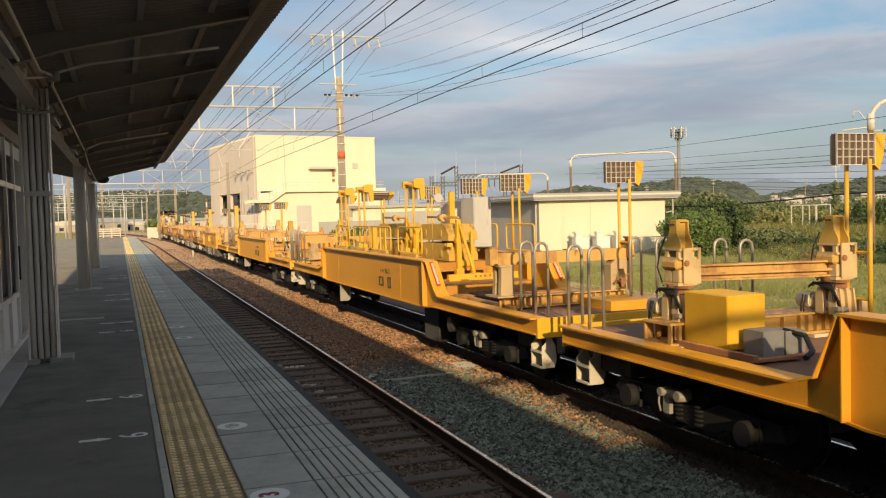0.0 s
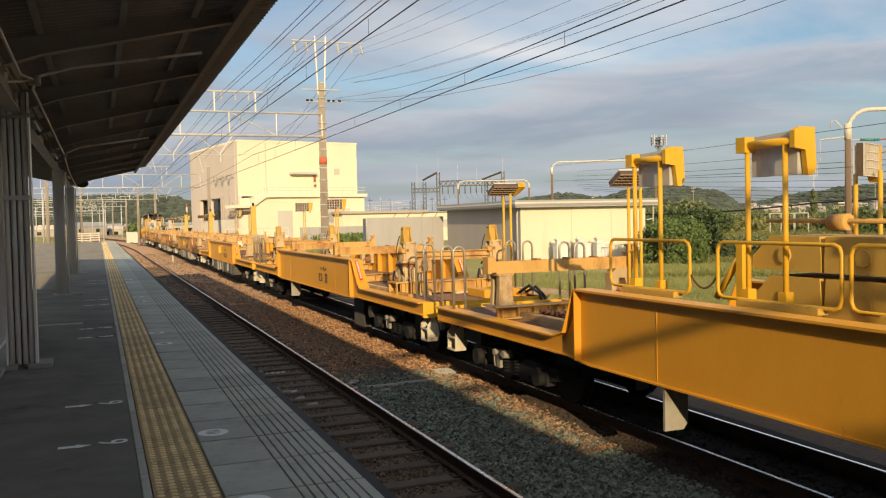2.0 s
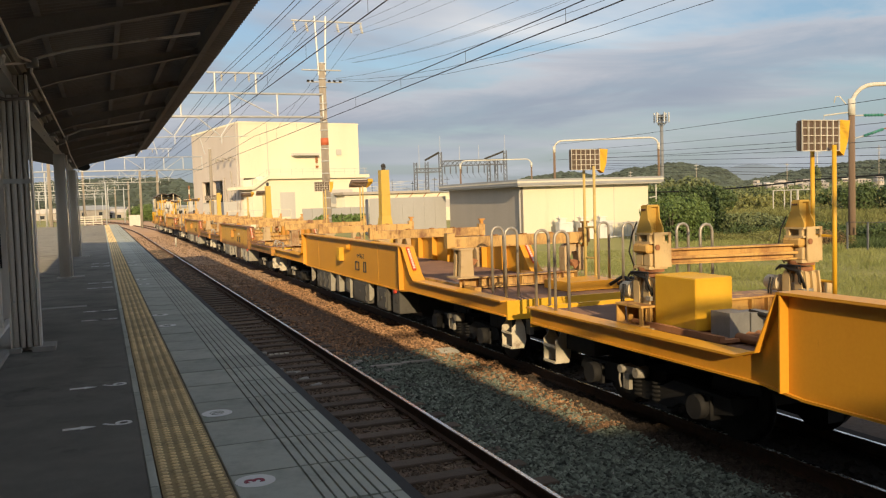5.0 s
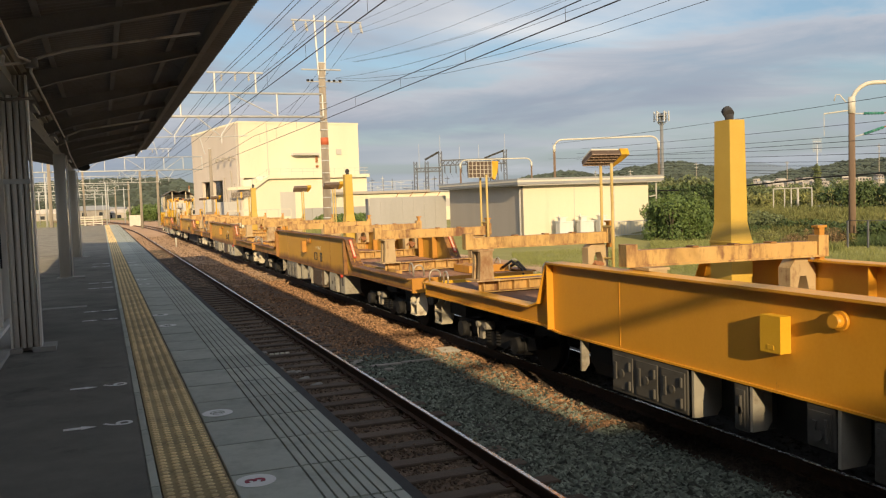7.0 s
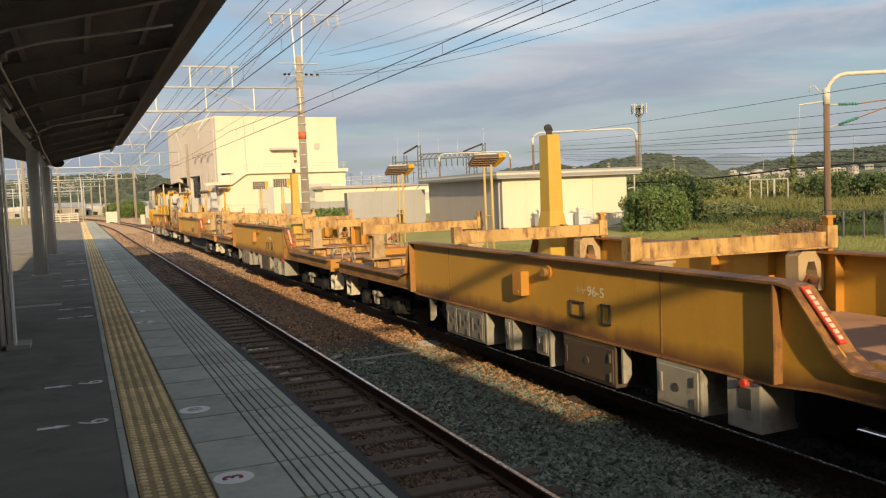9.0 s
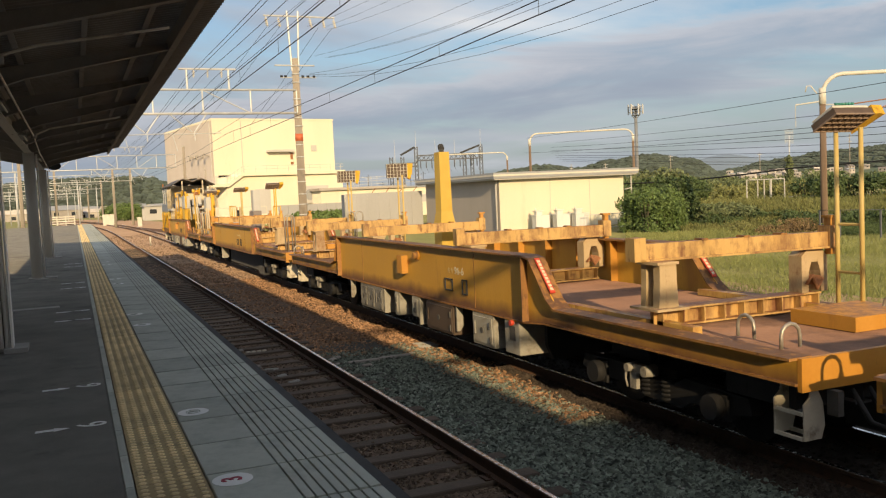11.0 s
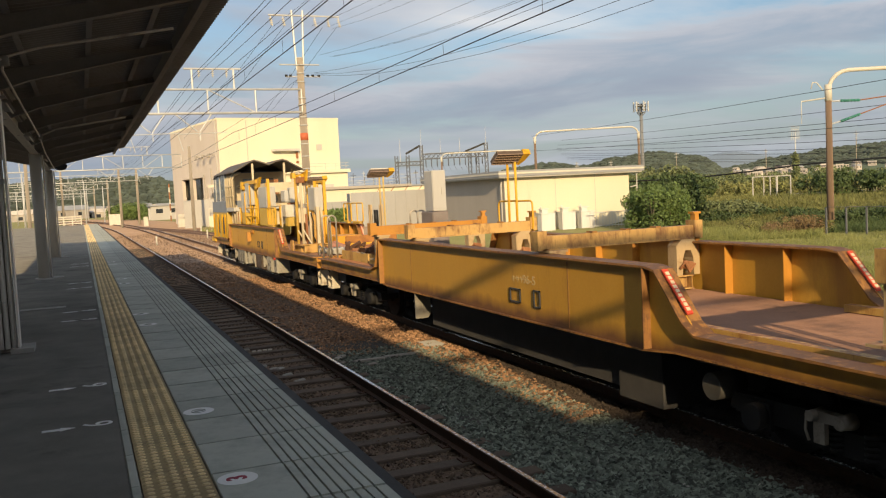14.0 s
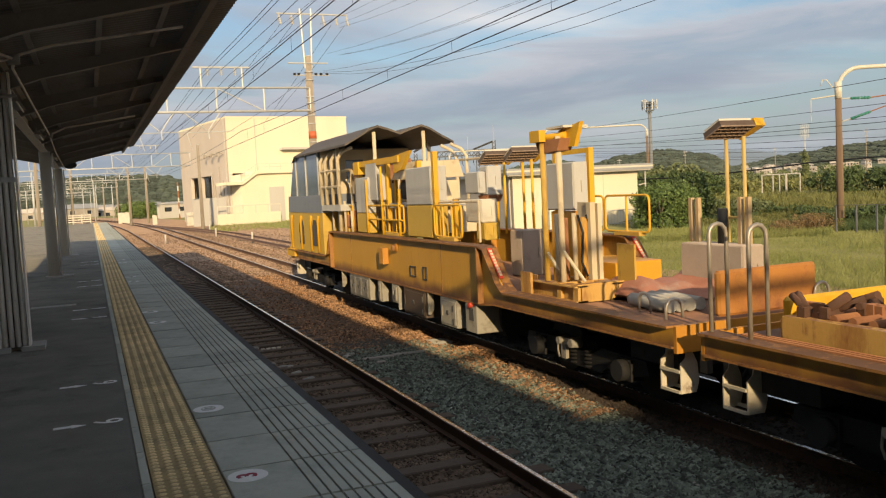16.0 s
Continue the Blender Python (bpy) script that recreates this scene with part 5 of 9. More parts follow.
    if kind in ("powered", "cab"):
        made("fuel_box", YELLOW_BRIGHT if not worn else YELLOW_OLD, car, lambda b: (box(b, -GX - 0.10, -GX + 0.02, 9.29, 9.54, 1.24, 1.57), box(b, -GX - 0.105, -GX - 0.09, 9.37, 9.45, 1.27, 1.31)))
        cap = made("filler_cap", FLANGE_WORN if worn else YELLOW, car, lambda b: rod(b, (-GX + 0.02, 8.72, 1.60), (-GX - 0.09, 8.72, 1.60), 0.058, 14))
        made("cap_collar", paint, cap, lambda b: rod(b, (-GX + 0.01, 8.72, 1.60), (-GX - 0.02, 8.72, 1.60), 0.085, 14))
        made("engine_casing", DARK, car, lambda b: prism(b, [(-0.86, 0.30), (0.86, 0.30), (0.95, 0.5), (0.95, 0.98), (-0.95, 0.98), (-0.95, 0.5)], "y", 4.9, 13.3))
        pale = UNDER_PALE if worn else UNDER_GREY
        under_box(car, 10.72, 12.15, 0.36, UNDER_MID if worn else UNDER_GREY, 3)
        hanger(car, 10.62, -1.35, -1.0, 0.36, UNDER_PALE)
        under_box(car, 9.82, 10.02, 0.40, pale, 1, x1=-1.0)
        hanger(car, 9.76, -1.35, -1.12, 0.42, UNDER_PALE)
        under_box(car, 8.78, 9.1, 0.48, pale, 1)
        hanger(car, 8.72, -1.35, -1.02, 0.36, UNDER_PALE)
        under_box(car, 7.25, 8.4, 0.36, UNDER_BROWN if worn else UNDER_GREY, 1)
        cabinet = under_box(car, 5.78, 6.5, 0.36, pale, 1)
        hanger(car, 7.1, -1.35, -1.24, 0.45, UNDER_PALE)
        hanger(car, 12.85, -1.35, -1.24, 0.46, UNDER_PALE)
        knob_box = under_box(car, 4.98, 5.42, 0.38, pale, 0)
        # dark patch laid on in place of the shade inside a hole
        made("hole_patch", DARK, knob_box, lambda b: box(b, -1.356, -1.34, 5.1, 5.26, 0.58, 0.78))
        made("knob", RED_SIGN, knob_box, lambda b: rod(b, (-1.35, 5.16, 0.83), (-1.4, 5.16, 0.83), 0.04, 10))
        if kind == "powered":
            chimney(car, 0.86, 12.67 if not worn else 12.6 if sq < 7.5 else 12.4)
    else:
        hanger(car, 11.85, -1.34, -1.04, 0.38, UNDER_PALE)
        if worn:
            made("underfloor_casing", DARK, car, lambda b: box(b, -0.95, 0.95, 5.9, 12.0, 0.22, 0.95))
        # added blocker that keeps the gap under the car dark
        made("gap_blocker", DARK, car, lambda b: box(b, -1.0, 1.0, 5.0, 5.85, 0.12, 0.9))
        made("brake_cylinder", UNDER_GREY, car, lambda b: rod(b, (-0.8, 4.0, 0.6), (-1.15, 4.0, 0.6), 0.14, 14))
    return car


CARS = []
for kind, worn, number in (("plain", False, None), ("plain", False, ("キサヤ", "96-3")), ("plain", False, ("キサヤ", "96-4")), ("powered", False, ("キヤ", "96-2")),
                           ("powered", True, ("キヤ", "96-5")), ("powered", True, WORN_NUMBER), ("plain", True, ("キサヤ", "96-5")), ("cab", True, None)):
    CARS.append(car_body(kind, worn, number))

# ---- fittings of the cars ----
def hoops(car, tall, front, rear):
    """Handrail hoops at the ends of a car: tall ones to stand by, or low ones to grip."""
    for end, on in ((0, front), (1, rear)):
        if not on:
            continue
        ys = (0.36, 1.0) if end == 0 else (LENGTH - 0.05, LENGTH - 0.6)
        for s in (-1, 1):
            for k, y in enumerate(ys):
                x = s * ((1.04 - 0.07 * k if end == 0 else 1.17) + 0.05 * (s > 0))
                if on == "tall":
                    made("handrail_hoop", STEEL, car, lambda b: hoop(b, x, y, 0.21, 1.07))
                else:
                    made("grip_hoop", STEEL, car, lambda b: hoop(b, x, y, 0.22, 0.22, along="y" if k else "x", r=0.018))


def clamp_tower(car, at_x, at_y):
    """A hydraulic rail clamp: rounded yoke housings, turntable, open box body with a cream face plate, hopper-shaped yellow head."""
    x = y = 0.0
    m = Matrix.Translation((at_x, at_y, 0)) @ Matrix.Diagonal((0.78, 0.78, 1, 1))
    for dy in (-0.2, 0.06):
        def housing(b):
            arc = [(dy + 0.07 + 0.075 * math.cos(radians(q)), 1.60 + 0.10 * math.sin(radians(q))) for q in (0, 30, 60, 90, 120, 150, 180)]
            prism(b, [(y + u, v) for u, v in [(dy + 0.145, 1.395)] + arc + [(dy - 0.005, 1.395)]], "x", x - 0.2, x + 0.17)
            prism(b, [(y + u, v) for u, v in [(dy + 0.165, 1.395)] + [(dy + 0.07 + 0.095 * math.cos(radians(q)), 1.60 + 0.12 * math.sin(radians(q))) for q in (0, 30, 60, 90, 120, 150, 180)] + [(dy - 0.025, 1.395)]], "x", x - 0.165, x - 0.14)
        made("clamp_housing", CLAMP_TAN, car, housing, "worn cream clamp housing", m=m)
    for dx in (-0.16, -0.03, 0.10):
        made("housing_rib", CLAMP_TAN, car, lambda b: prism(b, [(y - 0.29, 1.395), (y - 0.2, 1.395), (y - 0.2, 1.70), (y - 0.235, 1.70)], "x", x + dx, x + dx + 0.03), m=m)
    made("housing_bridge", BRAKE_GREY, car, lambda b: (box(b, x - 0.17, x + 0.15, y - 0.2, y + 0.2, 1.46, 1.55), box(b, x - 0.23, x - 0.02, y - 0.27, y - 0.16, 1.44, 1.49)), m=m)
    made("motor", CREAM_PAINT, car, lambda b: (rod(b, (x - 0.08, y + 0.28, 1.52), (x - 0.08, y + 0.62, 1.52), 0.10, 14), rod(b, (x - 0.08, y + 0.62, 1.52), (x - 0.08, y + 0.68, 1.52), 0.075, 14), rod(b, (x - 0.08, y + 0.36, 1.52), (x - 0.08, y + 0.39, 1.52), 0.115, 14)), "dirty cream hydraulic motor", m=m)
    made("side_cylinder", CLAMP_TAN, car, lambda b: (rod(b, (x + 0.3, y - 0.2, 1.47), (x + 0.3, y - 0.06, 1.47), 0.075, 12), box(b, x + 0.22, x + 0.38, y - 0.24, y - 0.2, 1.40, 1.56)), m=m)
    made("turntable", RUST, car, lambda b: (rod(b, (x - 0.01, y, 1.69), (x - 0.01, y, 1.74), 0.17, 16), rod(b, (x - 0.01, y, 1.765), (x - 0.01, y, 1.82), 0.20, 16)), m=m)
    made("turntable_plate", CLAMP_TAN, car, lambda b: box(b, x - 0.19, x + 0.15, y - 0.2, y + 0.19, 1.80, 1.835), m=m)
    for v0, v1 in ((-0.17, 0.0), (0.02, 0.2)):
        made("body_block", CLAMP_TAN, car, lambda b: (box(b, x - 0.15, x + 0.14, y + v0, y + v1, 1.835, 1.985), bevel(b, 0.01)), m=m)
    def bracket(b):
        box(b, x - 0.2, x + 0.1, y - 0.16, y + 0.21, 1.99, 2.10)
        bevel(b, 0.025)
    made("body_arm", BEAM_PAINT, car, bracket, m=m)
    def frame_box(b):
        box(b, x - 0.15, x + 0.15, y - 0.19, y + 0.21, 2.10, 2.125)
        box(b, x - 0.15, x + 0.15, y - 0.19, y + 0.21, 2.205, 2.228)
        for u in (y - 0.15, y + 0.12):
            box(b, x - 0.14, x + 0.14, u, u + 0.06, 2.125, 2.205)
    made("open_box", CLAMP_TAN, car, frame_box, "open cream box under the clamp head", m=m)
    def face(b):
        for u0, u1, v0, v1 in ((-0.1, 0.2, 1.82, 2.10), (-0.1, 0.05, 2.10, 2.205), (0.16, 0.2, 2.10, 2.205), (-0.1, 0.2, 2.205, 2.235)):
            box(b, x + u0, x + u1, y - 0.225, y - 0.2, v0, v1)
    made("face_plate", CLAMP_TAN, car, face, "cream face plate with a small window", m=m)
    made("pivot_pin", RUST, car, lambda b: rod(b, (x - 0.06, y - 0.26, 2.06), (x - 0.06, y - 0.22, 2.06), 0.035, 10), m=m)
    def hopper(b):
        for dx in (-0.125, 0.075):
            prism(b, [(y - 0.19, 2.228), (y + 0.21, 2.228), (y + 0.20, 2.26), (y + 0.085, 2.44), (y + 0.075, 2.55), (y - 0.085, 2.55), (y - 0.095, 2.40), (y - 0.18, 2.29)], "x", x + dx, x + dx + 0.022)
        prism(b, [(y - 0.02, 2.23), (y + 0.01, 2.23), (y + 0.01, 2.54), (y - 0.02, 2.54)], "x", x - 0.104, x + 0.076)
        box(b, x - 0.104, x + 0.076, y - 0.08, y + 0.07, 2.535, 2.56)
        box(b, x - 0.104, x - 0.06, y - 0.092, y - 0.075, 2.3, 2.54)
    made("clamp_head", JAW_YELLOW, car, hopper, "yellow hopper-shaped clamp head", m=m)
    for k in range(3):
        made("head_bolt", RUST_DARK, car, lambda b: rod(b, (x - 0.14, y - 0.04 + 0.04 * k, 2.505), (x - 0.12, y - 0.04 + 0.04 * k, 2.505), 0.012, 6), m=m)
    for k in range(5):
        made("hydraulic_hose", RUBBER, car, lambda b: tube(b, [(x - 0.2 + 0.03 * k, y + 0.34 - 0.05 * k, 1.70 + 0.02 * k), (x - 0.24, y + 0.2 - 0.04 * k, 1.76), (x - 0.235 + 0.01 * k, y + 0.02 - 0.05 * k, 1.72 + 0.012 * k), (x - 0.22, y - 0.17, 1.70 - 0.03 * k), (x - 0.21 + 0.03 * k, y - 0.25, 1.58 - 0.04 * k)], 0.016, 6), m=m)
    made("hydraulic_hose", RUBBER, car, lambda b: tube(b, [(x - 0.16, y + 0.2, 1.78), (x - 0.22, y + 0.27, 2.0), (x - 0.18, y + 0.25, 2.2), (x - 0.14, y + 0.17, 2.36)], 0.013, 6), m=m)
    for k in range(2):
        made("hydraulic_hose", RUBBER, car, lambda b: tube(b, [(x - 0.24, y + 0.36 + 0.06 * k, 1.60), (x - 0.27, y + 0.38 + 0.06 * k, 1.45), (x - 0.26, y + 0.36 + 0.06 * k, 1.17)], 0.016, 6), m=m)


def clamp_unit(car, y, boxes=0):
    clamp_tower(car, -0.82, y)
    back = 0.45 if boxes else 0.32
    clamp_tower(car, 1.05, y - back)
    m = pose(-0.82, y, 0, 0, 0, -math.degrees(math.atan2(back, 1.87)))
    made("clamp_beam", BEAM_PAINT, car, lambda b: (ibeam(b, "x", 0.1, 1.86, 0.0, 1.84, 0.19, 0.15), box(b, 0.1, 1.86, -0.09, -0.075, 1.91, 1.94)), m=m)
    # the foot beam that carries both clamps across the deck
    def foot(b):
        box(b, -1.17, 1.27, y - 0.27, y + 0.26, 1.37, 1.395)
        box(b, -1.17, 1.27, y - 0.27, y + 0.26, 1.14, 1.165)
        box(b, -1.05, 1.25, y - 0.2, y - 0.18, 1.165, 1.37)
        box(b, -1.05, 1.25, y + 0.18, y + 0.2, 1.165, 1.37)
        prism(b, [(y + 0.235, 1.165), (y + 0.26, 1.165), (y + 0.26, 1.37), (y + 0.235, 1.37)], "x", -1.16, -1.05)
    made("foot_beam", BEAM_PAINT, car, foot, "cream ribbed foot beam across the deck")
    for x in (-1.14, -1.03, -0.93, -0.83, -0.73, -0.62, -0.48, -0.2, 0.12, 0.45, 0.7, 0.82, 0.95, 1.08, 1.2):
        made("beam_rib", BEAM_PAINT, car, lambda b: box(b, x - 0.009, x + 0.009, y - 0.265, y - 0.2, 1.165, 1.37))
    for x in (-0.95, -0.55, 0.3, 0.95):
        made("packing_plate", CREAM_PAINT, car, lambda b: box(b, x - 0.14, x + 0.14, y - 0.36, y + 0.34, 1.10, 1.14))
    if boxes:
        def locker(b):
            box(b, -0.98, -0.48, y - 1.02, y - 0.28, 1.18, 1.76)
            bevel(b, 0.012)
        made("pump_locker", YELLOW_BRIGHT, car, locker, "yellow steel pump locker")
        made("locker_rail", RUST, car, lambda b: (box(b, -1.05, -0.42, y - 1.5, y + 0.1, 1.13, 1.16), box(b, -1.05, -0.99, y - 1.5, y + 0.1, 1.16, 1.20)))
        made("valve_box", VALVE_GREY, car, lambda b: (box(b, -0.86, -0.6, y - 1.42, y - 1.12, 1.16, 1.42), box(b, -0.56, -0.3, y - 1.4, y - 1.16, 1.16, 1.40)))
        made("valve_hose", RUBBER, car, lambda b: tube(b, [(-0.5, y - 1.3, 1.4), (-0.4, y - 1.5, 1.36), (-0.42, y - 1.62, 1.22), (-0.6, y - 1.72, 1.18)], 0.03, 6))


def rack_frame(car, x, y, w, top, head=True, base=1.8):
    """A yellow two-post rack on the girder with a control head hung on top."""
    def posts(b):
        for dy in (-w / 2, w / 2):
            rod(b, (x, y + dy, base), (x, y + dy, top - 0.06), 0.026, 8)
            box(b, x - 0.05, x + 0.05, y + dy - 0.05, y + dy + 0.05, base - 0.02, base + 0.16)
    made("rack_post", YELLOW_BRIGHT, car, posts)
    if head:
        def bar(b):
            rod(b, (x, y - w / 2 - 0.1, top - 0.05), (x, y + w / 2 + 0.08, top - 0.05), 0.038, 10)
            box(b, x - 0.06, x + 0.06, y + w / 2 - 0.03, y + w / 2 + 0.1, top - 0.12, top + 0.03)
            prism(b, [(x - 0.04, top + 0.04), (x + 0.02, top + 0.07), (x + 0.2, top + 0.07), (x + 0.22, top - 0.3), (x + 0.18, top - 0.37), (x + 0.12, top - 0.37), (x + 0.09, top - 0.14), (x - 0.04, top - 0.12)], "y", y - w / 2 - 0.16, y - w / 2 - 0.10)
        made("rack_head", YELLOW_BRIGHT, car, bar)
        made("lamp_back", GREY_BOX, car, lambda b: prism(b, [(y - w / 2 - 0.08, top - 0.36), (y + w / 2 + 0.02, top - 0.36), (y + w / 2 + 0.02, top + 0.03), (y - w / 2 - 0.08, top + 0.05)], "x", x + 0.07, x + 0.15))


def side_rail(car, x, y0, y1, z0=1.86, z1=2.42, mid=0, mat_=None):
    def rail(b):
        r = 0.08
        tube(b, [(x, y0 + r, z0), (x, y0 + 0.3 * r, z0 + 0.3 * r), (x, y0, z0 + r), (x, y0, z1 - r), (x, y0 + 0.3 * r, z1 - 0.3 * r), (x, y0 + r, z1), (x, y1 - r, z1), (x, y1 - 0.3 * r, z1 - 0.3 * r), (x, y1, z1 - r), (x, y1, z0 + r), (x, y1 - 0.3 * r, z0 + 0.3 * r), (x, y1 - r, z0)], 0.019, 8, True)
        for k in range(mid):
            yy = y0 + (y1 - y0) * (k + 1) / (mid + 1)
            rod(b, (x, yy, z0), (x, yy, z1), 0.02, 6)
    made("guard_rail", mat_ or YELLOW_BRIGHT, car, rail)
    made("rail_foot", JAW_YELLOW, car, lambda b: box(b, x - 0.07, x + 0.05, y0 + 0.2, y1 - 0.35, 1.80, 1.86))


def turner(car, y, x=0.0):
    """A rail turner: two tiers of lobed jaw blocks in a frame, with a spindle across the top."""
    for z0, z1 in ((2.10, 2.46), (1.66, 2.04)):
        for s in (-1, 1):
            def jaw(b):
                c = y + s * 0.5
                prism(b, [(c - 0.48, z0), (c + 0.48, z0), (c + 0.48, z0 + 0.14), (c + 0.46 - 0.24 * (s > 0), z1), (c - 0.46 + 0.24 * (s < 0), z1), (c - 0.48, z0 + 0.14)], "x", x - 0.34, x + 0.34)
                rod(b, (x - 0.36, c, z0 + 0.16), (x - 0.33, c, z0 + 0.16), 0.09, 8)
            made("jaw_block", JAW_YELLOW, car, jaw)
    made("spindle", BEAM_PAINT, car, lambda b: (rod(b, (x - 0.1, y - 1.0, 2.6), (x - 0.1, y + 1.0, 2.62), 0.025, 8), rod(b, (x - 0.1, y - 0.1, 2.6), (x - 0.1, y + 0.12, 2.6), 0.085, 12)))
    made("turner_base", YELLOW_OLD, car, lambda b: (box(b, x - 0.6, x + 0.6, y - 1.05, y + 1.05, 1.45, 1.64), box(b, x - 0.9, x + 0.9, y - 0.25, y + 0.25, 1.1, 1.46)))
    def frame_(b):
        box(b, x - 0.21, x - 0.11, y - 1.16, y - 1.06, 1.1, 2.56)
        box(b, x - 0.25, x - 0.07, y - 1.19, y - 1.03, 1.1, 1.5)
        box(b, x - 0.23, x - 0.09, y - 1.17, y - 1.05, 2.05, 2.16)
        box(b, x + 0.12, x + 0.18, y - 1.14, y - 1.08, 1.1, 2.3)
        box(b, x - 0.11, x + 0.12, y - 1.13, y - 1.09, 1.56, 1.68)
        rod(b, (x - 0.14, y - 1.1, 2.52), (x - 0.14, y - 1.95, 1.42), 0.035, 8)
        box(b, x - 0.24, x - 0.04, y - 2.05, y - 1.88, 1.34, 1.46)
        box(b, x - 0.42, x - 0.3, y - 1.12, y - 1.02, 1.98, 2.06)
        rod(b, (x - 0.4, y + 1.05, 2.3), (x - 0.4, y + 1.5, 1.75), 0.04, 8)
        box(b, x - 0.45, x - 0.33, y + 1.02, y + 1.12, 1.4, 2.4)
    made("turner_frame", YELLOW_BRIGHT, car, frame_)


def cabinet_box(car, x0, x1, y0, y1, z0, z1, material, name="control_cabinet"):
    def casing(b):
        box(b, x0, x1, y0, y1, z0, z1)
        bevel(b, 0.015)
    ob = made(name, material, car, casing)
    made("door_leaf", material, ob, lambda b: (box(b, x0 - 0.008, x0 + 0.004, y0 + 0.02, y1 - 0.02, z0 + 0.02, z1 - 0.02), box(b, x0 + 0.08, x1 - 0.08, y0 - 0.012, y0, z0 + 0.08, z0 + 0.10), box(b, x1 - 0.12, x1 - 0.08, y0 - 0.02, y0, 0.5 * (z0 + z1) - 0.08, 0.5 * (z0 + z1) + 0.08)))
    return ob


# wagon ahead of the rest
Z, A, B, C, D, E, F, G = CARS
for car, front, rear in ((Z, "tall", "tall"), (A, "tall", "tall"), (B, "tall", "tall"), (C, "tall", "low"), (D, "low", "low"), (E, "low", "low"), (F, "tall", "tall"), (G, "low", "")):
    hoops(car, True, front, rear)
BARE = {car: set(car.children) for car in CARS}
for car, y, flat in ((Z, 15.75, 0), (A, 1.6, 0), (A, 16.1, 62), (B, 1.4, 62), (B, 15.6, 0), (C, 1.4, 0), (C, 15.9, 62), (D, 1.8, 0), (D, 15.4, 62), (E, 1.4, 62), (E, 16.0, 0), (F, 1.1, 0), (G, 1.3, 66)):
    flood_light(car, 1.2, y, 3.45, flat, base=1.12)
clamp_unit(Z, 16.4, 1)
clamp_unit(B, 2.18, 0)
clamp_unit(B, 16.25, 1)
for car, low, mids in ((Z, (2.9, ), (6.9, 11.9)), (A, (1.65, 16.41), ()), (B, (), (6.3, 11.5)), (C, (1.87, 16.12), (6.5, 11.4)), (D, (1.97, 16.22), (6.6, 11.4)), (E, (1.9, 16.15), (6.6, 11.4)), (F, (1.25, ), (6.7, 11.6))):
    for y in low:
        cross_beam(car, y, skew=6 if car in (C, D, E) else 0)
    for y in mids:
        cross_beam(car, y, low=car in (B, D, E, F), skew=7 if car in (C, D, E) else 0)
for y in (13.85, ):
    cross_beam(F, y, low=True, paint=YELLOW_OLD)

# rollers, rails and timbers lying on the decks
def deck_load(car, y0, y1, n, material, z=1.11, x0=-0.75, dx=0.14, r=0.05):
    for k in range(n):
        made("roller", material, car, lambda b: rod(b, (x0 + dx * k, y0, z + r), (x0 + dx * k, y1, z + r), r, 8))
deck_load(A, 2.4, 3.9, 7, RUST_DARK, r=0.05)
deck_load(B, 14.3, 15.2, 5, RUST)
for car in (A, B, C, D, E, F):
    [made("guide_timber", BEAM_PAINT, car, lambda b: box(b, u - 0.06, u + 0.06, 1.3, 3.8, 1.11, 1.19)) for u in (-1.06, 1.06)]
    made("end_locker", YELLOW_OLD if car in (D, E, F) else YELLOW, car, lambda b: box(b, 0.2, 1.2, 0.45, 1.3, 1.11, 1.26))
    made("end_hose", RUBBER, car, lambda b: (tube(b, [(0.9, 0.3, 1.2), (1.0, 0.05, 1.35), (1.1, -0.2, 1.2), (1.1, -0.35, 0.95)], 0.03, 6), tube(b, [(1.05, 0.3, 1.2), (1.15, 0.05, 1.32), (1.2, -0.2, 1.15), (1.2, -0.35, 0.95)], 0.03, 6)))

# wagon with the rail turners
turner(A, 7.18, 0.05)
turner(A, 10.7, 0.05)
for y, w, top in ((6.72, 0.52, 3.39), (10.72, 0.50, 3.42), (12.65, 0.50, 3.40)):
    rack_frame(A, -0.97, y, w, top)
for y0, y1, n in ((5.76, 7.38, 0), (7.95, 9.64, 3), (9.74, 11.33, 0), (11.78, 13.32, 0)):
    side_rail(A, -1.05, y0, y1, mid=n)
for y0, y1 in ((5.05, 6.45), (6.95, 8.35)):
    side_rail(A, 1.2, y0, y1)
made("safety_chain", RUST_DARK, A, lambda b: tube(b, [(-1.05, 11.35 + 0.41 * k / 8, 2.06 - 0.13 * (1 - (k / 4 - 1) ** 2)) for k in range(9)], 0.011, 6), "slack rusty safety chain")
# a stack of rusty plates and a packing timber on the rear deck
for k in range(7):
    y = 14.92 + 0.175 * k
    made("rusty_plate", RUST_DARK, A, lambda b: box(b, -0.55 + 0.05 * (k % 3), 1.1 - 0.07 * (k % 2), y, y + 0.165, 1.10, 1.22 + 0.025 * ((k * 5) % 3)), "dark rusty steel plate")
    made("plate_roller", RUST_DARK, A, lambda b: rod(b, (-0.62, y + 0.03, 1.255), (-0.5, y + 0.03, 1.255), 0.034, 8))
made("packing_timber", PEDESTAL_WORN, A, lambda b: box(b, -0.78, -0.62, 14.75, 16.75, 1.10, 1.21), "weathered packing timber")
for x0, y0, y1 in ((-0.84, 2.9, 6.0), (0.92, 2.6, 7.6)):
    made("deck_strip", FADED_YELLOW, B, lambda b: box(b, x0, x0 + 0.11, y0, y1, 1.10, 1.145), "pale yellow strip along the deck")
flood_light(A, 1.2, 5.92, 3.45, 0, base=1.8, rungs=False)
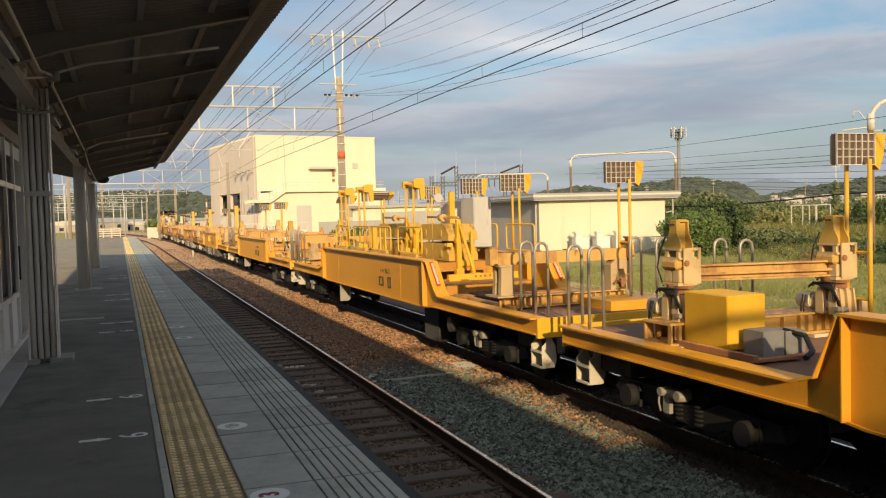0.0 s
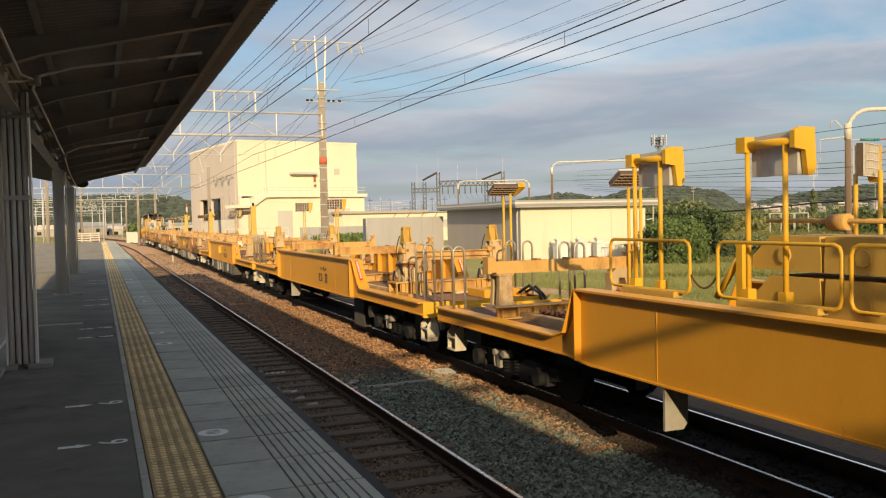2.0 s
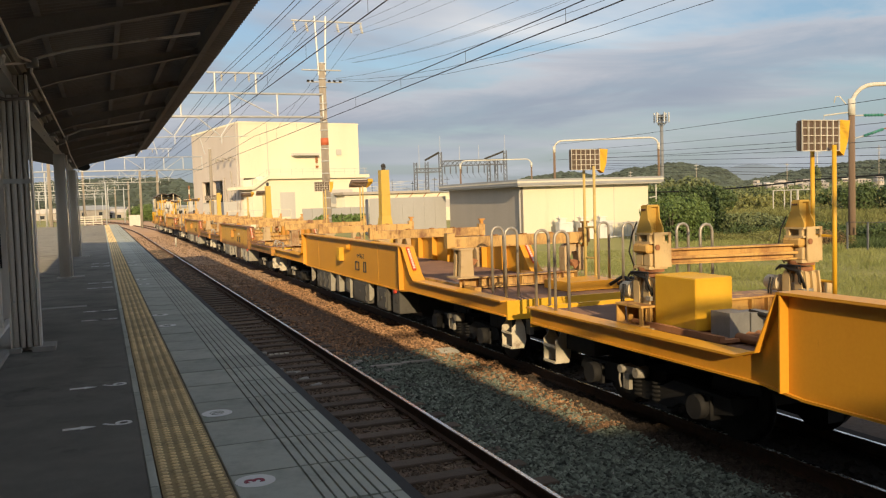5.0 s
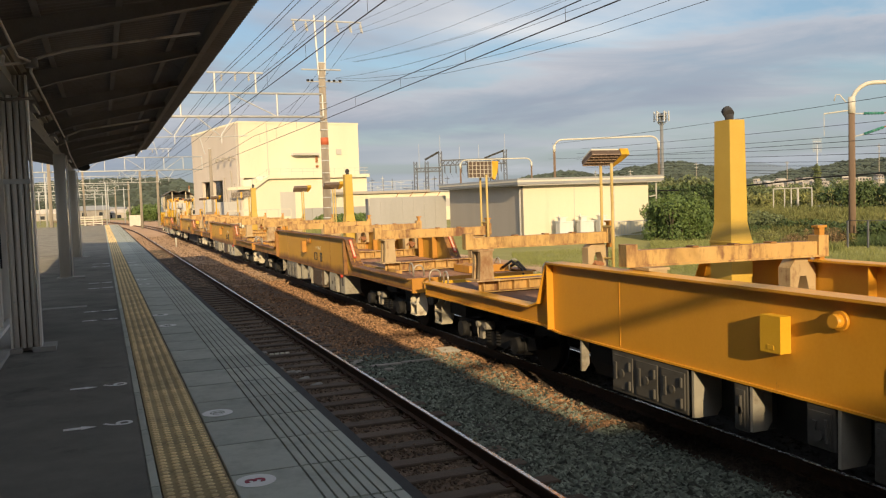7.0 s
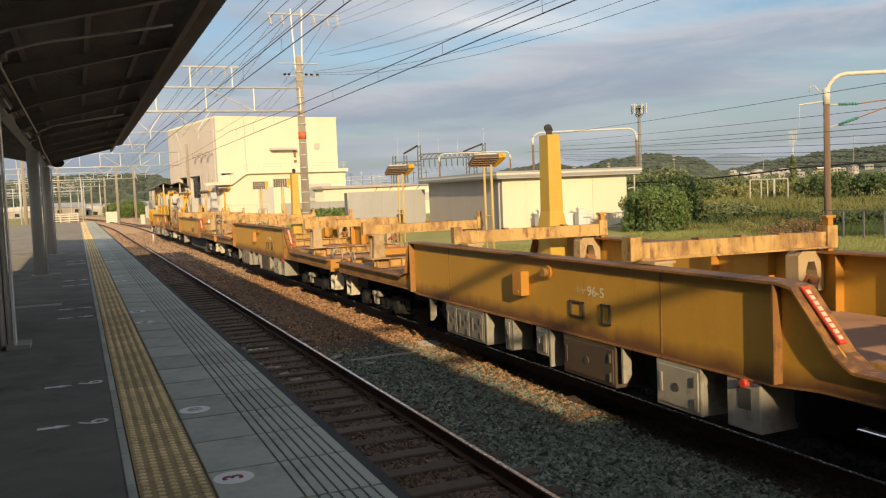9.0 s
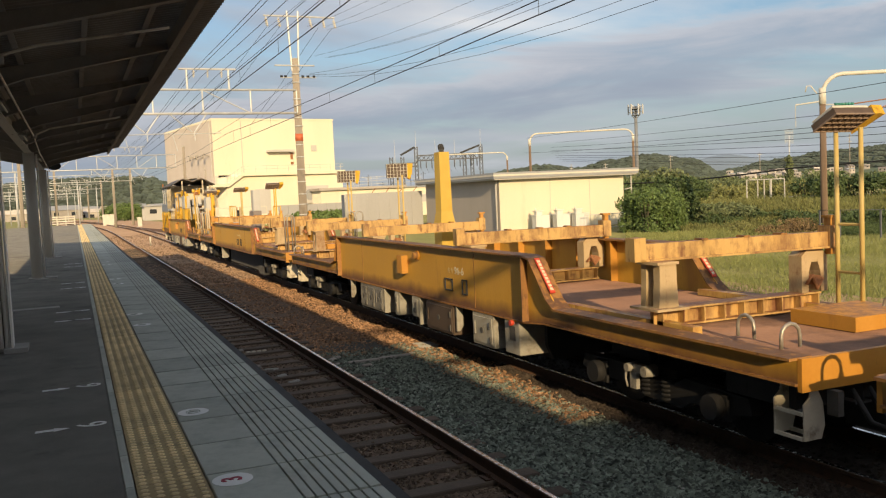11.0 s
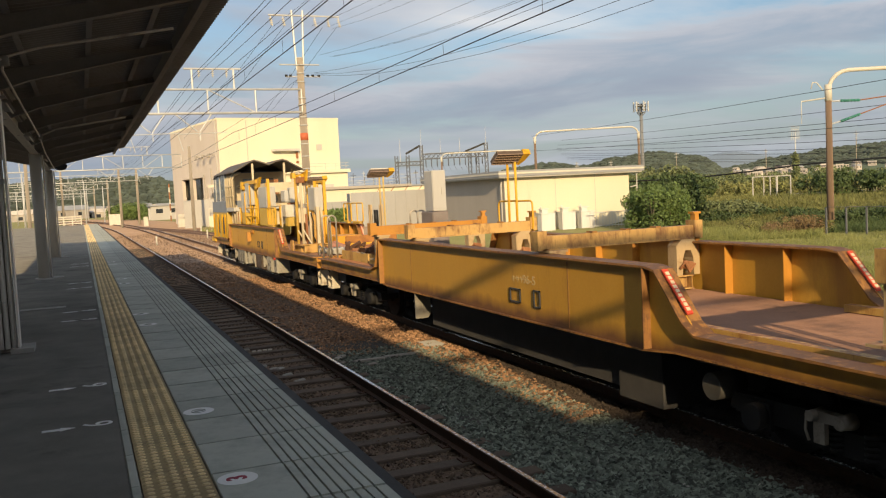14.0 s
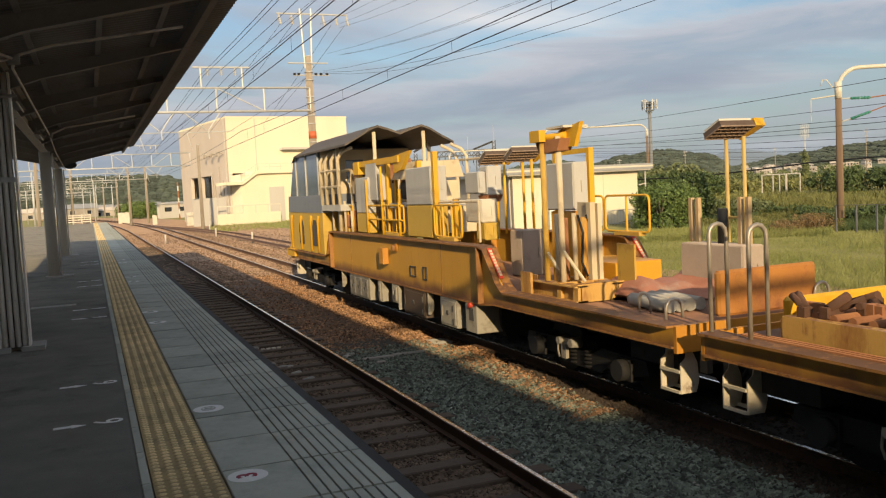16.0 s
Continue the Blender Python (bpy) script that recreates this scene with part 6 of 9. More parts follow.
flood_light(A, 0.9, 7.55, 3.44, 0, base=1.8, rungs=False, swing=16)
flood_light(A, 1.2, 11.5, 3.40, 0, base=1.8, rungs=False, swing=28)
cabinet_box(A, 0.72, 1.15, 7.15, 7.95, 1.9, 3.05, GREY_BOX)
cabinet_box(A, 0.72, 1.15, 8.5, 9.35, 1.9, 3.0, WHITE_PAINT)
made("mast_post", YELLOW_BRIGHT, A, lambda b: (box(b, 0.42, 0.54, 7.9, 8.02, 1.8, 3.2)))
made("horn_lamp", GREY_BOX, A, lambda b: (rod(b, (0.5, 9.0, 3.1), (0.45, 8.75, 3.08), 0.05, 10, 0.11), rod(b, (0.5, 9.0, 3.1), (0.5, 9.3, 3.15), 0.05, 8)))
made("pivot_bar", YELLOW_BRIGHT, A, lambda b: (box(b, -1.1, 0.35, 4.1, 4.2, 1.42, 1.53), box(b, -1.1, 0.35, 4.06, 4.24, 1.41, 1.43)))
made("bolt_row", RUST, A, lambda b: [rod(b, (-0.55 + 0.1 * k, 4.08, 1.48), (-0.55 + 0.1 * k, 4.1, 1.48), 0.022, 6) for k in range(7)])
made("trough", YELLOW_OLD, A, lambda b: (box(b, -1.0, 0.9, 4.5, 5.6, 1.1, 1.3), box(b, -1.05, -0.3, 3.5, 4.0, 1.12, 1.17), box(b, -0.1, 0.9, 3.3, 3.6, 1.12, 1.18)))

# last loaded wagon: machine parts on its rear deck, a tall grey cabinet, a mid lamp
cabinet_box(F, 0.93, 1.27, 15.80, 16.34, 2.22, 3.2, GREY_BOX, "tall_cabinet")
cabinet_box(F, 0.88, 1.28, 15.74, 16.5, 1.12, 2.21, surface("brown_steel", (0.20, 0.165, 0.15), (0.28, 0.24, 0.22), 3, 0.55, stain=(0.14, 0.10, 0.08), amount=0.4), "cabinet_base")
def slab_part(b):
    box(b, -0.8, 0.6, 17.42, 17.5, 1.12, 1.5)
    bevel(b, 0.03)
made("loading_flap", YELLOW_BRIGHT, F, slab_part, "yellow loading flap with bolts")
def slab_part2(b):
    box(b, -0.4, 1.05, -0.22, -0.12, 1.10, 1.62)
    bevel(b, 0.03)
made("loading_flap", surface("orange_rust", (0.40, 0.155, 0.035), (0.52, 0.24, 0.05), 2.2, 0.65, bump=0.15, stain=(0.24, 0.09, 0.035), amount=0.6), G, slab_part2, "orange rusty loading flap")
made("flap_hinge", RUST, F, lambda b: (box(b, -0.62, -0.55, 17.2, 17.42, 1.12, 1.45), box(b, -0.45, -0.4, 17.25, 17.42, 1.12, 1.3)))
made("machine_frame", BEAM_PAINT, F, lambda b: (box(b, -0.98, -0.86, 15.2, 17.3, 1.12, 1.36), box(b, -0.2, -0.08, 15.2, 17.3, 1.12, 1.34), *[box(b, -0.97, -0.09, 15.21 + 0.41 * k, 15.28 + 0.41 * k, 1.12, 1.33) for k in range(6)]))
for k in range(9):
    made("machine_roller", RUST, F, lambda b: rod(b, (-0.85, 15.35 + 0.21 * k, 1.36), (-0.2, 15.35 + 0.21 * k, 1.36), 0.05, 8))
rnd = random.Random(77)
for k in range(26):
    u, v, a = -0.9 + 0.85 * rnd.random(), 15.3 + 1.9 * rnd.random(), 6.28 * rnd.random()
    ln, z = 0.1 + 0.16 * rnd.random(), 1.4 + 0.07 * rnd.random()
    made("chain_link" if k % 3 else "machine_lever", (RUST, RUST_DARK, RUST_DARK)[k % 3], F, lambda b: (rod(b, (u, v, z), (u + ln * math.cos(a), v + ln * math.sin(a), z + 0.12 * rnd.random()), 0.022 + 0.012 * (k % 3), 7), box(b, u - 0.05, u + 0.05, v - 0.04, v + 0.05, z - 0.08, z + 0.02)))
made("spare_rail", RUST, F, lambda b: [box(b, -1.2 + 0.06 * k, -1.17 + 0.06 * k, 13.9, 17.6, 1.13, 1.17) for k in range(3)])
flood_light(F, 1.2, 12.2, 3.45, 60, base=1.8, rungs=False)
side_rail(F, 1.25, 11.47, 12.94)

# ---- the control car ----
made("cab_body", OCHRE, G, lambda b: (prism(b, [(14.0, 1.16), (18.05, 1.16), (18.12, 2.1), (18.05, 2.25), (14.0, 2.25)], "x", -1.3, 1.3)))
made("cab_glazing", surface("tinted_glass", (0.15, 0.20, 0.27), (0.20, 0.26, 0.34), 0.7, 0.12, bump=0.0, spec=0.9), G, lambda b: prism(b, [(14.25, 2.72), (17.88, 2.72), (17.2, 3.86), (14.3, 3.9)], "x", -1.26, 1.26), "blue tinted windscreen and side glass")
made("cab_waist", surface("cab_blue", (0.19, 0.22, 0.27), (0.25, 0.28, 0.33), 1.0, 0.4, stain=(0.15, 0.16, 0.18), amount=0.4), G, lambda b: prism(b, [(14.0, 2.25), (18.05, 2.25), (17.95, 2.72), (14.0, 2.72)], "x", -1.31, 1.31), "dark blue waist band")
for y in (14.3, 15.7, 16.9):
    made("windscreen_frame", GREY_BOX, G, lambda b: prism(b, [(y, 2.72), (y + 0.07, 2.72), (y + 0.05, 3.88), (y - 0.02, 3.88)], "x", -1.285, -1.255))
for x0, x1, z0, z1 in ((-1.22, -0.55, 2.25, 3.86), (-0.55, -0.05, 2.25, 3.0), (-0.55, 1.22, 3.6, 3.86), (-0.05, 0.2, 2.25, 3.6), (0.2, 0.75, 2.25, 3.0), (0.75, 1.22, 2.25, 3.6)):
    made("cab_rear_panel", CREAM_PAINT, G, lambda b: box(b, x0, x1, 14.14, 14.22, z0, z1), "weathered cream panel of the cab's rear wall")
for y in (14.4, 15.2, 16.4, 17.6):
    made("cab_handrail", YELLOW_BRIGHT, G, lambda b: tube(b, [(-1.34, y, 1.2), (-1.34, y, 2.0), (-1.34, y - 0.1, 2.15)], 0.03, 8))
made("side_opening", DARK, G, lambda b: [prism(b, [(y, 1.35), (y + 0.55, 1.35), (y + 0.55, 1.85), (y + 0.4, 2.05), (y + 0.15, 2.05), (y, 1.85)], "x", -1.315, -1.29) for y in (14.6, 16.2)])
made("front_pilot", YELLOW_BRIGHT, G, lambda b: (box(b, -1.3, 1.3, 18.1, 18.25, 0.9, 1.2), box(b, -1.4, -1.2, 17.2, 18.2, 0.95, 1.16)))


def m_roof(b):
    """The thin roof with two humps across, from the windscreen to the open work stand."""
    prof = [(-1.36, 3.86), (-1.05, 4.02), (-0.75, 4.2), (-0.55, 4.27), (-0.3, 4.2), (0.0, 4.09), (0.3, 4.2), (0.55, 4.27), (0.75, 4.2), (1.05, 4.02), (1.36, 3.86)]
    low = [(x, z - 0.05) for x, z in reversed(prof)]
    prism(b, prof + low, "y", 11.3, 16.6)
    end = [(x * 0.97, z - 0.06 - 0.08 * (abs(x) < 1)) for x, z in prof]
    lo = [b.verts.new((x, 16.6, z)) for x, z in prof]
    hi = [b.verts.new((x, 17.25, z - 0.12)) for x, z in end]
    for k in range(len(prof) - 1):
        b.faces.new((lo[k], lo[k + 1], hi[k + 1], hi[k]))
made("cab_roof", surface("roof_brown", (0.09, 0.075, 0.06), (0.15, 0.125, 0.10), 2, 0.6, stain=(0.06, 0.05, 0.04), amount=0.4), G, m_roof, "dark brown double-humped roof")
for x, y in ((-0.62, 11.4), (0.62, 11.4), (-1.2, 12.6), (1.2, 12.6)):
    made("roof_post", CREAM_PAINT, G, lambda b: rod(b, (x, y, 1.8), (x, y, 4.12 if abs(x) < 1 else 3.9), 0.045, 8))
for y in (12.3, 12.9, 13.5, 14.0):
    made("rail_tube", CREAM_PAINT, G, lambda b: tube(b, [(-1.28, y, 2.45), (-1.28, y, 3.55), (-1.2, y - 0.1, 3.72), (-0.95, y - 0.15, 3.82)], 0.045, 8))
for y in (10.4, 11.0):
    made("rail_tube", CREAM_PAINT, G, lambda b: tube(b, [(1.28, y, 2.45), (1.28, y, 3.45), (1.2, y + 0.1, 3.62), (0.95, y + 0.15, 3.75)], 0.04, 8))
made("long_rail", CREAM_PAINT, G, lambda b: (rod(b, (-1.28, 12.2, 3.3), (-1.28, 14.1, 3.3), 0.03, 6), rod(b, (-1.28, 12.2, 2.9), (-1.28, 14.1, 2.9), 0.03, 6), rod(b, (1.28, 9.4, 3.35), (1.28, 12.6, 3.4), 0.03, 6)))
made("work_platform", GREY_BOX, G, lambda b: box(b, -1.3, -0.3, 12.2, 14.0, 2.30, 2.45))
cabinet_box(G, -1.10, -0.93, 10.54, 11.5, 2.25, 3.06, GREY_BOX, "panel_cabinet")
cabinet_box(G, -1.10, -0.93, 10.54, 11.5, 1.8, 2.245, OCHRE, "cabinet_base")
cabinet_box(G, -1.05, -0.84, 10.04, 10.84, 2.53, 3.37, GREY_BOX, "wall_cabinet")
cabinet_box(G, -1.06, -0.74, 6.80, 8.14, 2.42, 3.14, GREY_BOX, "panel_cabinet")
cabinet_box(G, -1.06, -0.74, 6.80, 8.14, 1.8, 2.415, OCHRE, "cabinet_base")
for x, y, z in ((-1.0, 6.72, 3.4), (-0.62, 6.70, 2.5), (-0.82, 9.95, 3.35), (-0.66, 9.85, 3.2), (-0.95, 11.6, 3.3), (-0.72, 8.3, 3.3)):
    made("corner_post", YELLOW_BRIGHT, G, lambda b: box(b, x - 0.045, x + 0.045, y - 0.05, y + 0.05, 1.8, z))
made("top_beam", YELLOW_BRIGHT, G, lambda b: (box(b, -1.05, -0.93, 8.6, 11.6, 3.3, 3.43), box(b, -1.08, -0.9, 11.3, 11.7, 3.14, 3.43), prism(b, [(8.0, 3.5), (9.0, 3.43), (8.9, 3.08), (8.5, 3.14)], "x", -1.02, -0.94)))
for k in range(9):
    y = 8.45 + 0.36 * k
    x = -1.12 + 0.14 * (k % 3)
    made("stand_tube", (YELLOW_BRIGHT, YELLOW_BRIGHT, CREAM_PAINT)[k % 3], G, lambda b: rod(b, (x, y, 1.8), (x, y, 2.5 + 0.25 * (k % 4)), 0.028, 8))
for z in (2.12, 2.42):
    made("cross_tube", YELLOW_BRIGHT, G, lambda b: rod(b, (-1.12, 8.3, z), (-1.12, 10.5, z), 0.022, 6))
made("cable_drum", DARK, G, lambda b: rod(b, (-0.55, 8.3, 2.72), (-0.55, 9.6, 2.72), 0.2, 16), "black cable drum")
made("drum_tray", GREY_BOX, G, lambda b: box(b, -0.85, 0.2, 8.1, 9.8, 2.36, 2.46))
made("hood", CREAM_PAINT, G, lambda b: prism(b, [(-0.75, 2.95), (0.4, 2.95), (0.3, 3.3), (-0.65, 3.3)], "y", 8.6, 9.9))
for k in range(7):
    y = 11.75 + 0.28 * k
    made("stand_tube", (CREAM_PAINT, YELLOW_BRIGHT)[k % 2], G, lambda b: rod(b, (-1.16 + 0.1 * (k % 2), y, 1.8), (-1.16 + 0.1 * (k % 2), y, 2.3 + 0.12 * (k % 3)), 0.03, 8))
for k in range(4):
    x = -0.9 + 0.5 * k
    made("pipe_bend", CREAM_PAINT, G, lambda b: tube(b, [(x, 12.5, 1.8), (x, 12.5, 3.1 - 0.2 * (k % 2)), (x + 0.06, 12.62, 3.25 - 0.2 * (k % 2)), (x + 0.1, 12.9, 3.3 - 0.2 * (k % 2)), (x + 0.1, 13.9, 3.3 - 0.2 * (k % 2))], 0.04, 8))
made("valve_block", RUST, G, lambda b: (box(b, -0.75, -0.45, 12.0, 12.3, 3.15, 3.45), box(b, -0.2, 0.15, 11.9, 12.2, 3.0, 3.35), rod(b, (0.4, 12.0, 2.9), (0.4, 12.0, 3.5), 0.09, 10)))
made("engine_casing", CREAM_PAINT, G, lambda b: (box(b, -0.6, 0.9, 8.4, 11.6, 1.8, 2.34), box(b, -0.3, 0.9, 10.0, 13.6, 2.34, 2.9)))
made("gear_housing", RUST, G, lambda b: (box(b, -1.0, -0.5, 12.0, 12.6, 1.8, 2.3), rod(b, (-1.0, 12.3, 2.05), (-1.12, 12.3, 2.05), 0.16, 12)))
made("control_desk", PEDESTAL_WORN, G, lambda b: (box(b, -0.95, -0.45, 11.75, 12.1, 2.5, 3.1), box(b, -1.02, -0.95, 11.8, 12.05, 2.7, 3.0)))
made("seat_stand", RUST_DARK, G, lambda b: (box(b, -0.7, -0.3, 12.6, 13.0, 2.46, 2.9), box(b, -0.7, -0.3, 12.95, 13.05, 2.9, 3.4), box(b, 0.2, 0.6, 12.6, 13.0, 2.9, 3.5)))
for y0, y1 in ((5.4, 6.65), (8.3, 9.7), (11.9, 13.2)):
    side_rail(G, -1.08, y0, y1, mid=2)
made("far_rail", CREAM_PAINT, G, lambda b: (rod(b, (-0.98, 4.9, 2.47), (-0.98, 6.6, 2.47), 0.02, 6), rod(b, (-0.98, 4.9, 1.8), (-0.98, 4.9, 2.47), 0.02, 6)))
for y0, y1, z1 in ((4.6, 5.4, 2.45), (3.3, 4.55, 2.45)):
    side_rail(G, 1.22, y0, y1, z1=z1, mid=1)
for y in (5.9, 7.0):
    flood_light(G, 0.42, y - 0.1, 3.4, 62, base=1.8, rungs=False)
cabinet_box(G, -0.57, -0.30, 5.39, 5.72, 2.56, 3.06, GREY_BOX, "wall_cabinet")
made("display_panel", VALVE_GREY, G, lambda b: box(b, -0.585, -0.565, 5.45, 5.66, 2.66, 2.98))
cabinet_box(G, -0.75, -0.62, 5.36, 5.92, 2.6, 2.97, GREY_BOX, "wall_cabinet")
cabinet_box(G, -0.75, -0.45, 5.30, 5.95, 2.1, 2.5, WHITE_PAINT, "wall_cabinet")
cabinet_box(G, -0.72, -0.45, 5.25, 5.6, 1.8, 2.09, OCHRE, "cabinet_base")
made("cabinet_bracket", RUST, G, lambda b: (prism(b, [(5.35, 2.56), (5.75, 2.56), (5.62, 2.44), (5.48, 2.44)], "x", -0.6, -0.3), rod(b, (-0.45, 5.55, 1.8), (-0.45, 5.55, 2.46), 0.03, 6)))
cabinet_box(G, 0.0, 0.42, 5.3, 5.75, 1.12, 1.92, BEIGE_BLOCK, "concrete_weight")

# tall stand with a grey cabinet on the front deck of the control car
for x, y in ((-1.02, 2.6), (-0.945, 2.29)):
    made("stand_post", JAW_YELLOW if y > 2.5 else CREAM_PAINT, G, lambda b: rod(b, (x, y, 1.35), (x, y, 3.34), 0.042, 8))
for k in range(5):
    made("stand_tube", (CREAM_PAINT, RUST, CREAM_PAINT, BEAM_PAINT, CREAM_PAINT)[k], G, lambda b: rod(b, (-0.9 + 0.11 * k, 2.5 - 0.05 * k, 1.35), (-0.9 + 0.11 * k, 2.5 - 0.05 * k, 2.28 - 0.06 * (k % 2)), 0.036, 8))
for k in range(2):
    made("stand_hose", RUBBER, G, lambda b: tube(b, [(-0.68 + 0.14 * k, 2.3, 2.25), (-0.64 + 0.14 * k, 2.24, 2.0), (-0.66 + 0.14 * k, 2.26, 1.6), (-0.6 + 0.14 * k, 2.22, 1.4)], 0.018, 6))
made("stand_column", CREAM_PAINT, G, lambda b: (box(b, -0.54, -0.46, 2.2, 2.3, 1.35, 2.42), box(b, -0.42, -0.36, 2.2, 2.28, 1.35, 2.4), box(b, -0.5, -0.46, 2.3, 2.6, 2.2, 2.42)))
made("stand_brace", CREAM_PAINT, G, lambda b: (rod(b, (-0.945, 2.27, 1.78), (-0.78, 2.0, 1.36), 0.024, 6), rod(b, (-1.02, 2.58, 1.75), (-0.84, 2.42, 1.36), 0.024, 6)))
made("stand_foot", BEAM_PAINT, G, lambda b: (ibeam(b, "y", 1.75, 2.95, -1.0, 1.12, 0.22, 0.2), ibeam(b, "y", 1.75, 2.95, -0.42, 1.12, 0.22, 0.2), box(b, -1.05, -0.3, 1.75, 1.88, 1.12, 1.36), box(b, -1.05, -0.3, 2.2, 2.3, 1.14, 1.35)))
made("stand_plate", JAW_YELLOW, G, lambda b: box(b, -0.33, -0.3, 1.5, 1.9, 1.12, 1.85))
made("stand_head", YELLOW_BRIGHT, G, lambda b: (box(b, -1.12, -1.02, 2.5, 2.78, 3.28, 3.44), rod(b, (-1.07, 2.75, 3.33), (-0.88, 2.2, 3.35), 0.045, 10), prism(b, [(2.42, 3.42), (1.85, 3.5), (2.02, 3.18), (2.38, 3.2)], "x", -0.86, -0.80)))
made("lamp_body", RUST, G, lambda b: prism(b, [(2.1, 3.3), (2.8, 3.3), (2.7, 3.12), (2.2, 3.14)], "x", -1.02, -0.8))
made("lamp_rim", WHITE_PAINT, G, lambda b: box(b, -1.0, -0.62, 2.05, 2.5, 3.44, 3.47))
cabinet_box(G, -0.40, -0.16, 2.84, 3.65, 2.3, 3.0, GREY_BOX, "tall_cabinet")
made("cabinet_post", YELLOW_BRIGHT, G, lambda b: (box(b, -0.13, -0.05, 2.84, 2.92, 1.1, 3.2), box(b, -0.2, -0.12, 3.7, 3.78, 1.1, 3.2), box(b, -0.13, -0.06, 2.92, 3.78, 3.13, 3.2)))
made("base_frame", YELLOW, G, lambda b: (box(b, 0.1, 0.9, 2.6, 3.9, 1.1, 1.5), box(b, -0.36, -0.14, 2.9, 3.6, 1.12, 2.28)))
made("hinge_lug", BEAM_PAINT, G, lambda b: (box(b, -1.14, -1.1, 2.9, 3.2, 1.12, 1.45), box(b, -1.0, -0.96, 2.95, 3.25, 1.12, 1.4)))
def drape(b):
    """A sheet drawn over low machine parts, with folds that run across."""
    nx, ny = 22, 16
    grid = []
    for i in range(nx + 1):
        for j in range(ny + 1):
            u, v = i / nx, j / ny
            lift = min(1.0, 4.0 * v, 5.0 * (1 - v), 6.0 * u + 0.3, 6.0 * (1 - u))
            z = 1.13 + lift * (0.20 + 0.06 * math.sin(7.0 * u + 2.0 * v) + 0.035 * math.sin(19.0 * u - 3.0 * v)) + 0.02 * noise.noise((u * 6, v * 6, 3.0))
            grid.append(b.verts.new((-0.5 + 1.75 * u, 0.95 + 1.4 * v + 0.04 * math.sin(9 * u), z)))
    for i in range(nx):
        for j in range(ny):
            a = i * (ny + 1) + j
            b.faces.new((grid[a], grid[a + ny + 1], grid[a + ny + 2], grid[a + 1])).smooth = True
made("tarpaulin", surface("red_tarpaulin", (0.40, 0.16, 0.10), (0.50, 0.25, 0.17), 3, 0.7, bump=0.4, stain=(0.44, 0.34, 0.27), amount=0.5), G, drape, "creased red-brown tarpaulin")
CANVAS = surface("canvas", (0.42, 0.40, 0.35), (0.52, 0.50, 0.45), 4, 0.8, bump=0.5)
for k in range(4):
    made("canvas_roll", CANVAS, G, lambda b: rod(b, (-0.66 + 0.14 * k, 0.3, 1.19), (-0.62 + 0.14 * k, 1.15, 1.2), 0.08, 10), "rolled grey canvas")
cabinet_box(G, 0.8, 1.15, 0.75, 2.0, 1.12, 1.78, BEIGE_BLOCK, "plinth_block")
for y in (2.0, 1.85, 1.0, 0.85):
    made("stake", PEDESTAL_WORN, G, lambda b: box(b, 1.0, 1.06, y, y + 0.06, 1.78, 2.4))
made("black_tube", RUBBER, G, lambda b: rod(b, (1.0, 1.35, 1.78), (1.0, 1.35, 2.25), 0.07, 10))

# each car's fittings sit a little further back than its frame
for car, back in zip(CARS, (0.18, 0.0, 0.09, 0.33, 0.23, 0.30, 0.51, 0.61)):
    for ob in car.children:
        if ob not in BARE[car]:
            ob.matrix_basis = Matrix.Translation((0, back, 0)) @ ob.matrix_basis

# ---- overhead line: poles, portals, wires ----
def concrete_pole(x, y, z0, z1, r, label, band=False, climb=False, paint=None):
    pole = thing("line_pole", label, "pole", "line poles", m=pose(x, y, 0))
    made("shaft", paint or POLE_CONCRETE, pole, lambda b: rod(b, (0, 0, z0), (0, 0, z1), r * 1.12, 20, r * 0.85))
    made("cap", GALV, pole, lambda b: rod(b, (0, 0, z1), (0, 0, z1 + 0.05), r * 0.9, 16))
    if band:
        made("orange_band", ORANGE_BAND, pole, lambda b: rod(b, (0, 0, 5.5), (0, 0, 5.85), r * 1.02, 20))
        for z in (4.1, 4.7, 5.3, 6.2, 6.6, 7.2, 7.5, 8.3, 8.7, 9.1, 2.9, 2.4, 1.9, 3.5):
            made("steel_band", GALV, pole, lambda b: rod(b, (0, 0, z), (0, 0, z + 0.045), r * 1.10, 20))
    if climb:
        def bolts(b):
            for k in range(18):
                rod(b, (0, -r, 1.6 + 0.4 * k), (0, -r - 0.16, 1.6 + 0.4 * k), 0.012, 5)
        made("climbing_bolt", GALV, pole, bolts)
    return pole


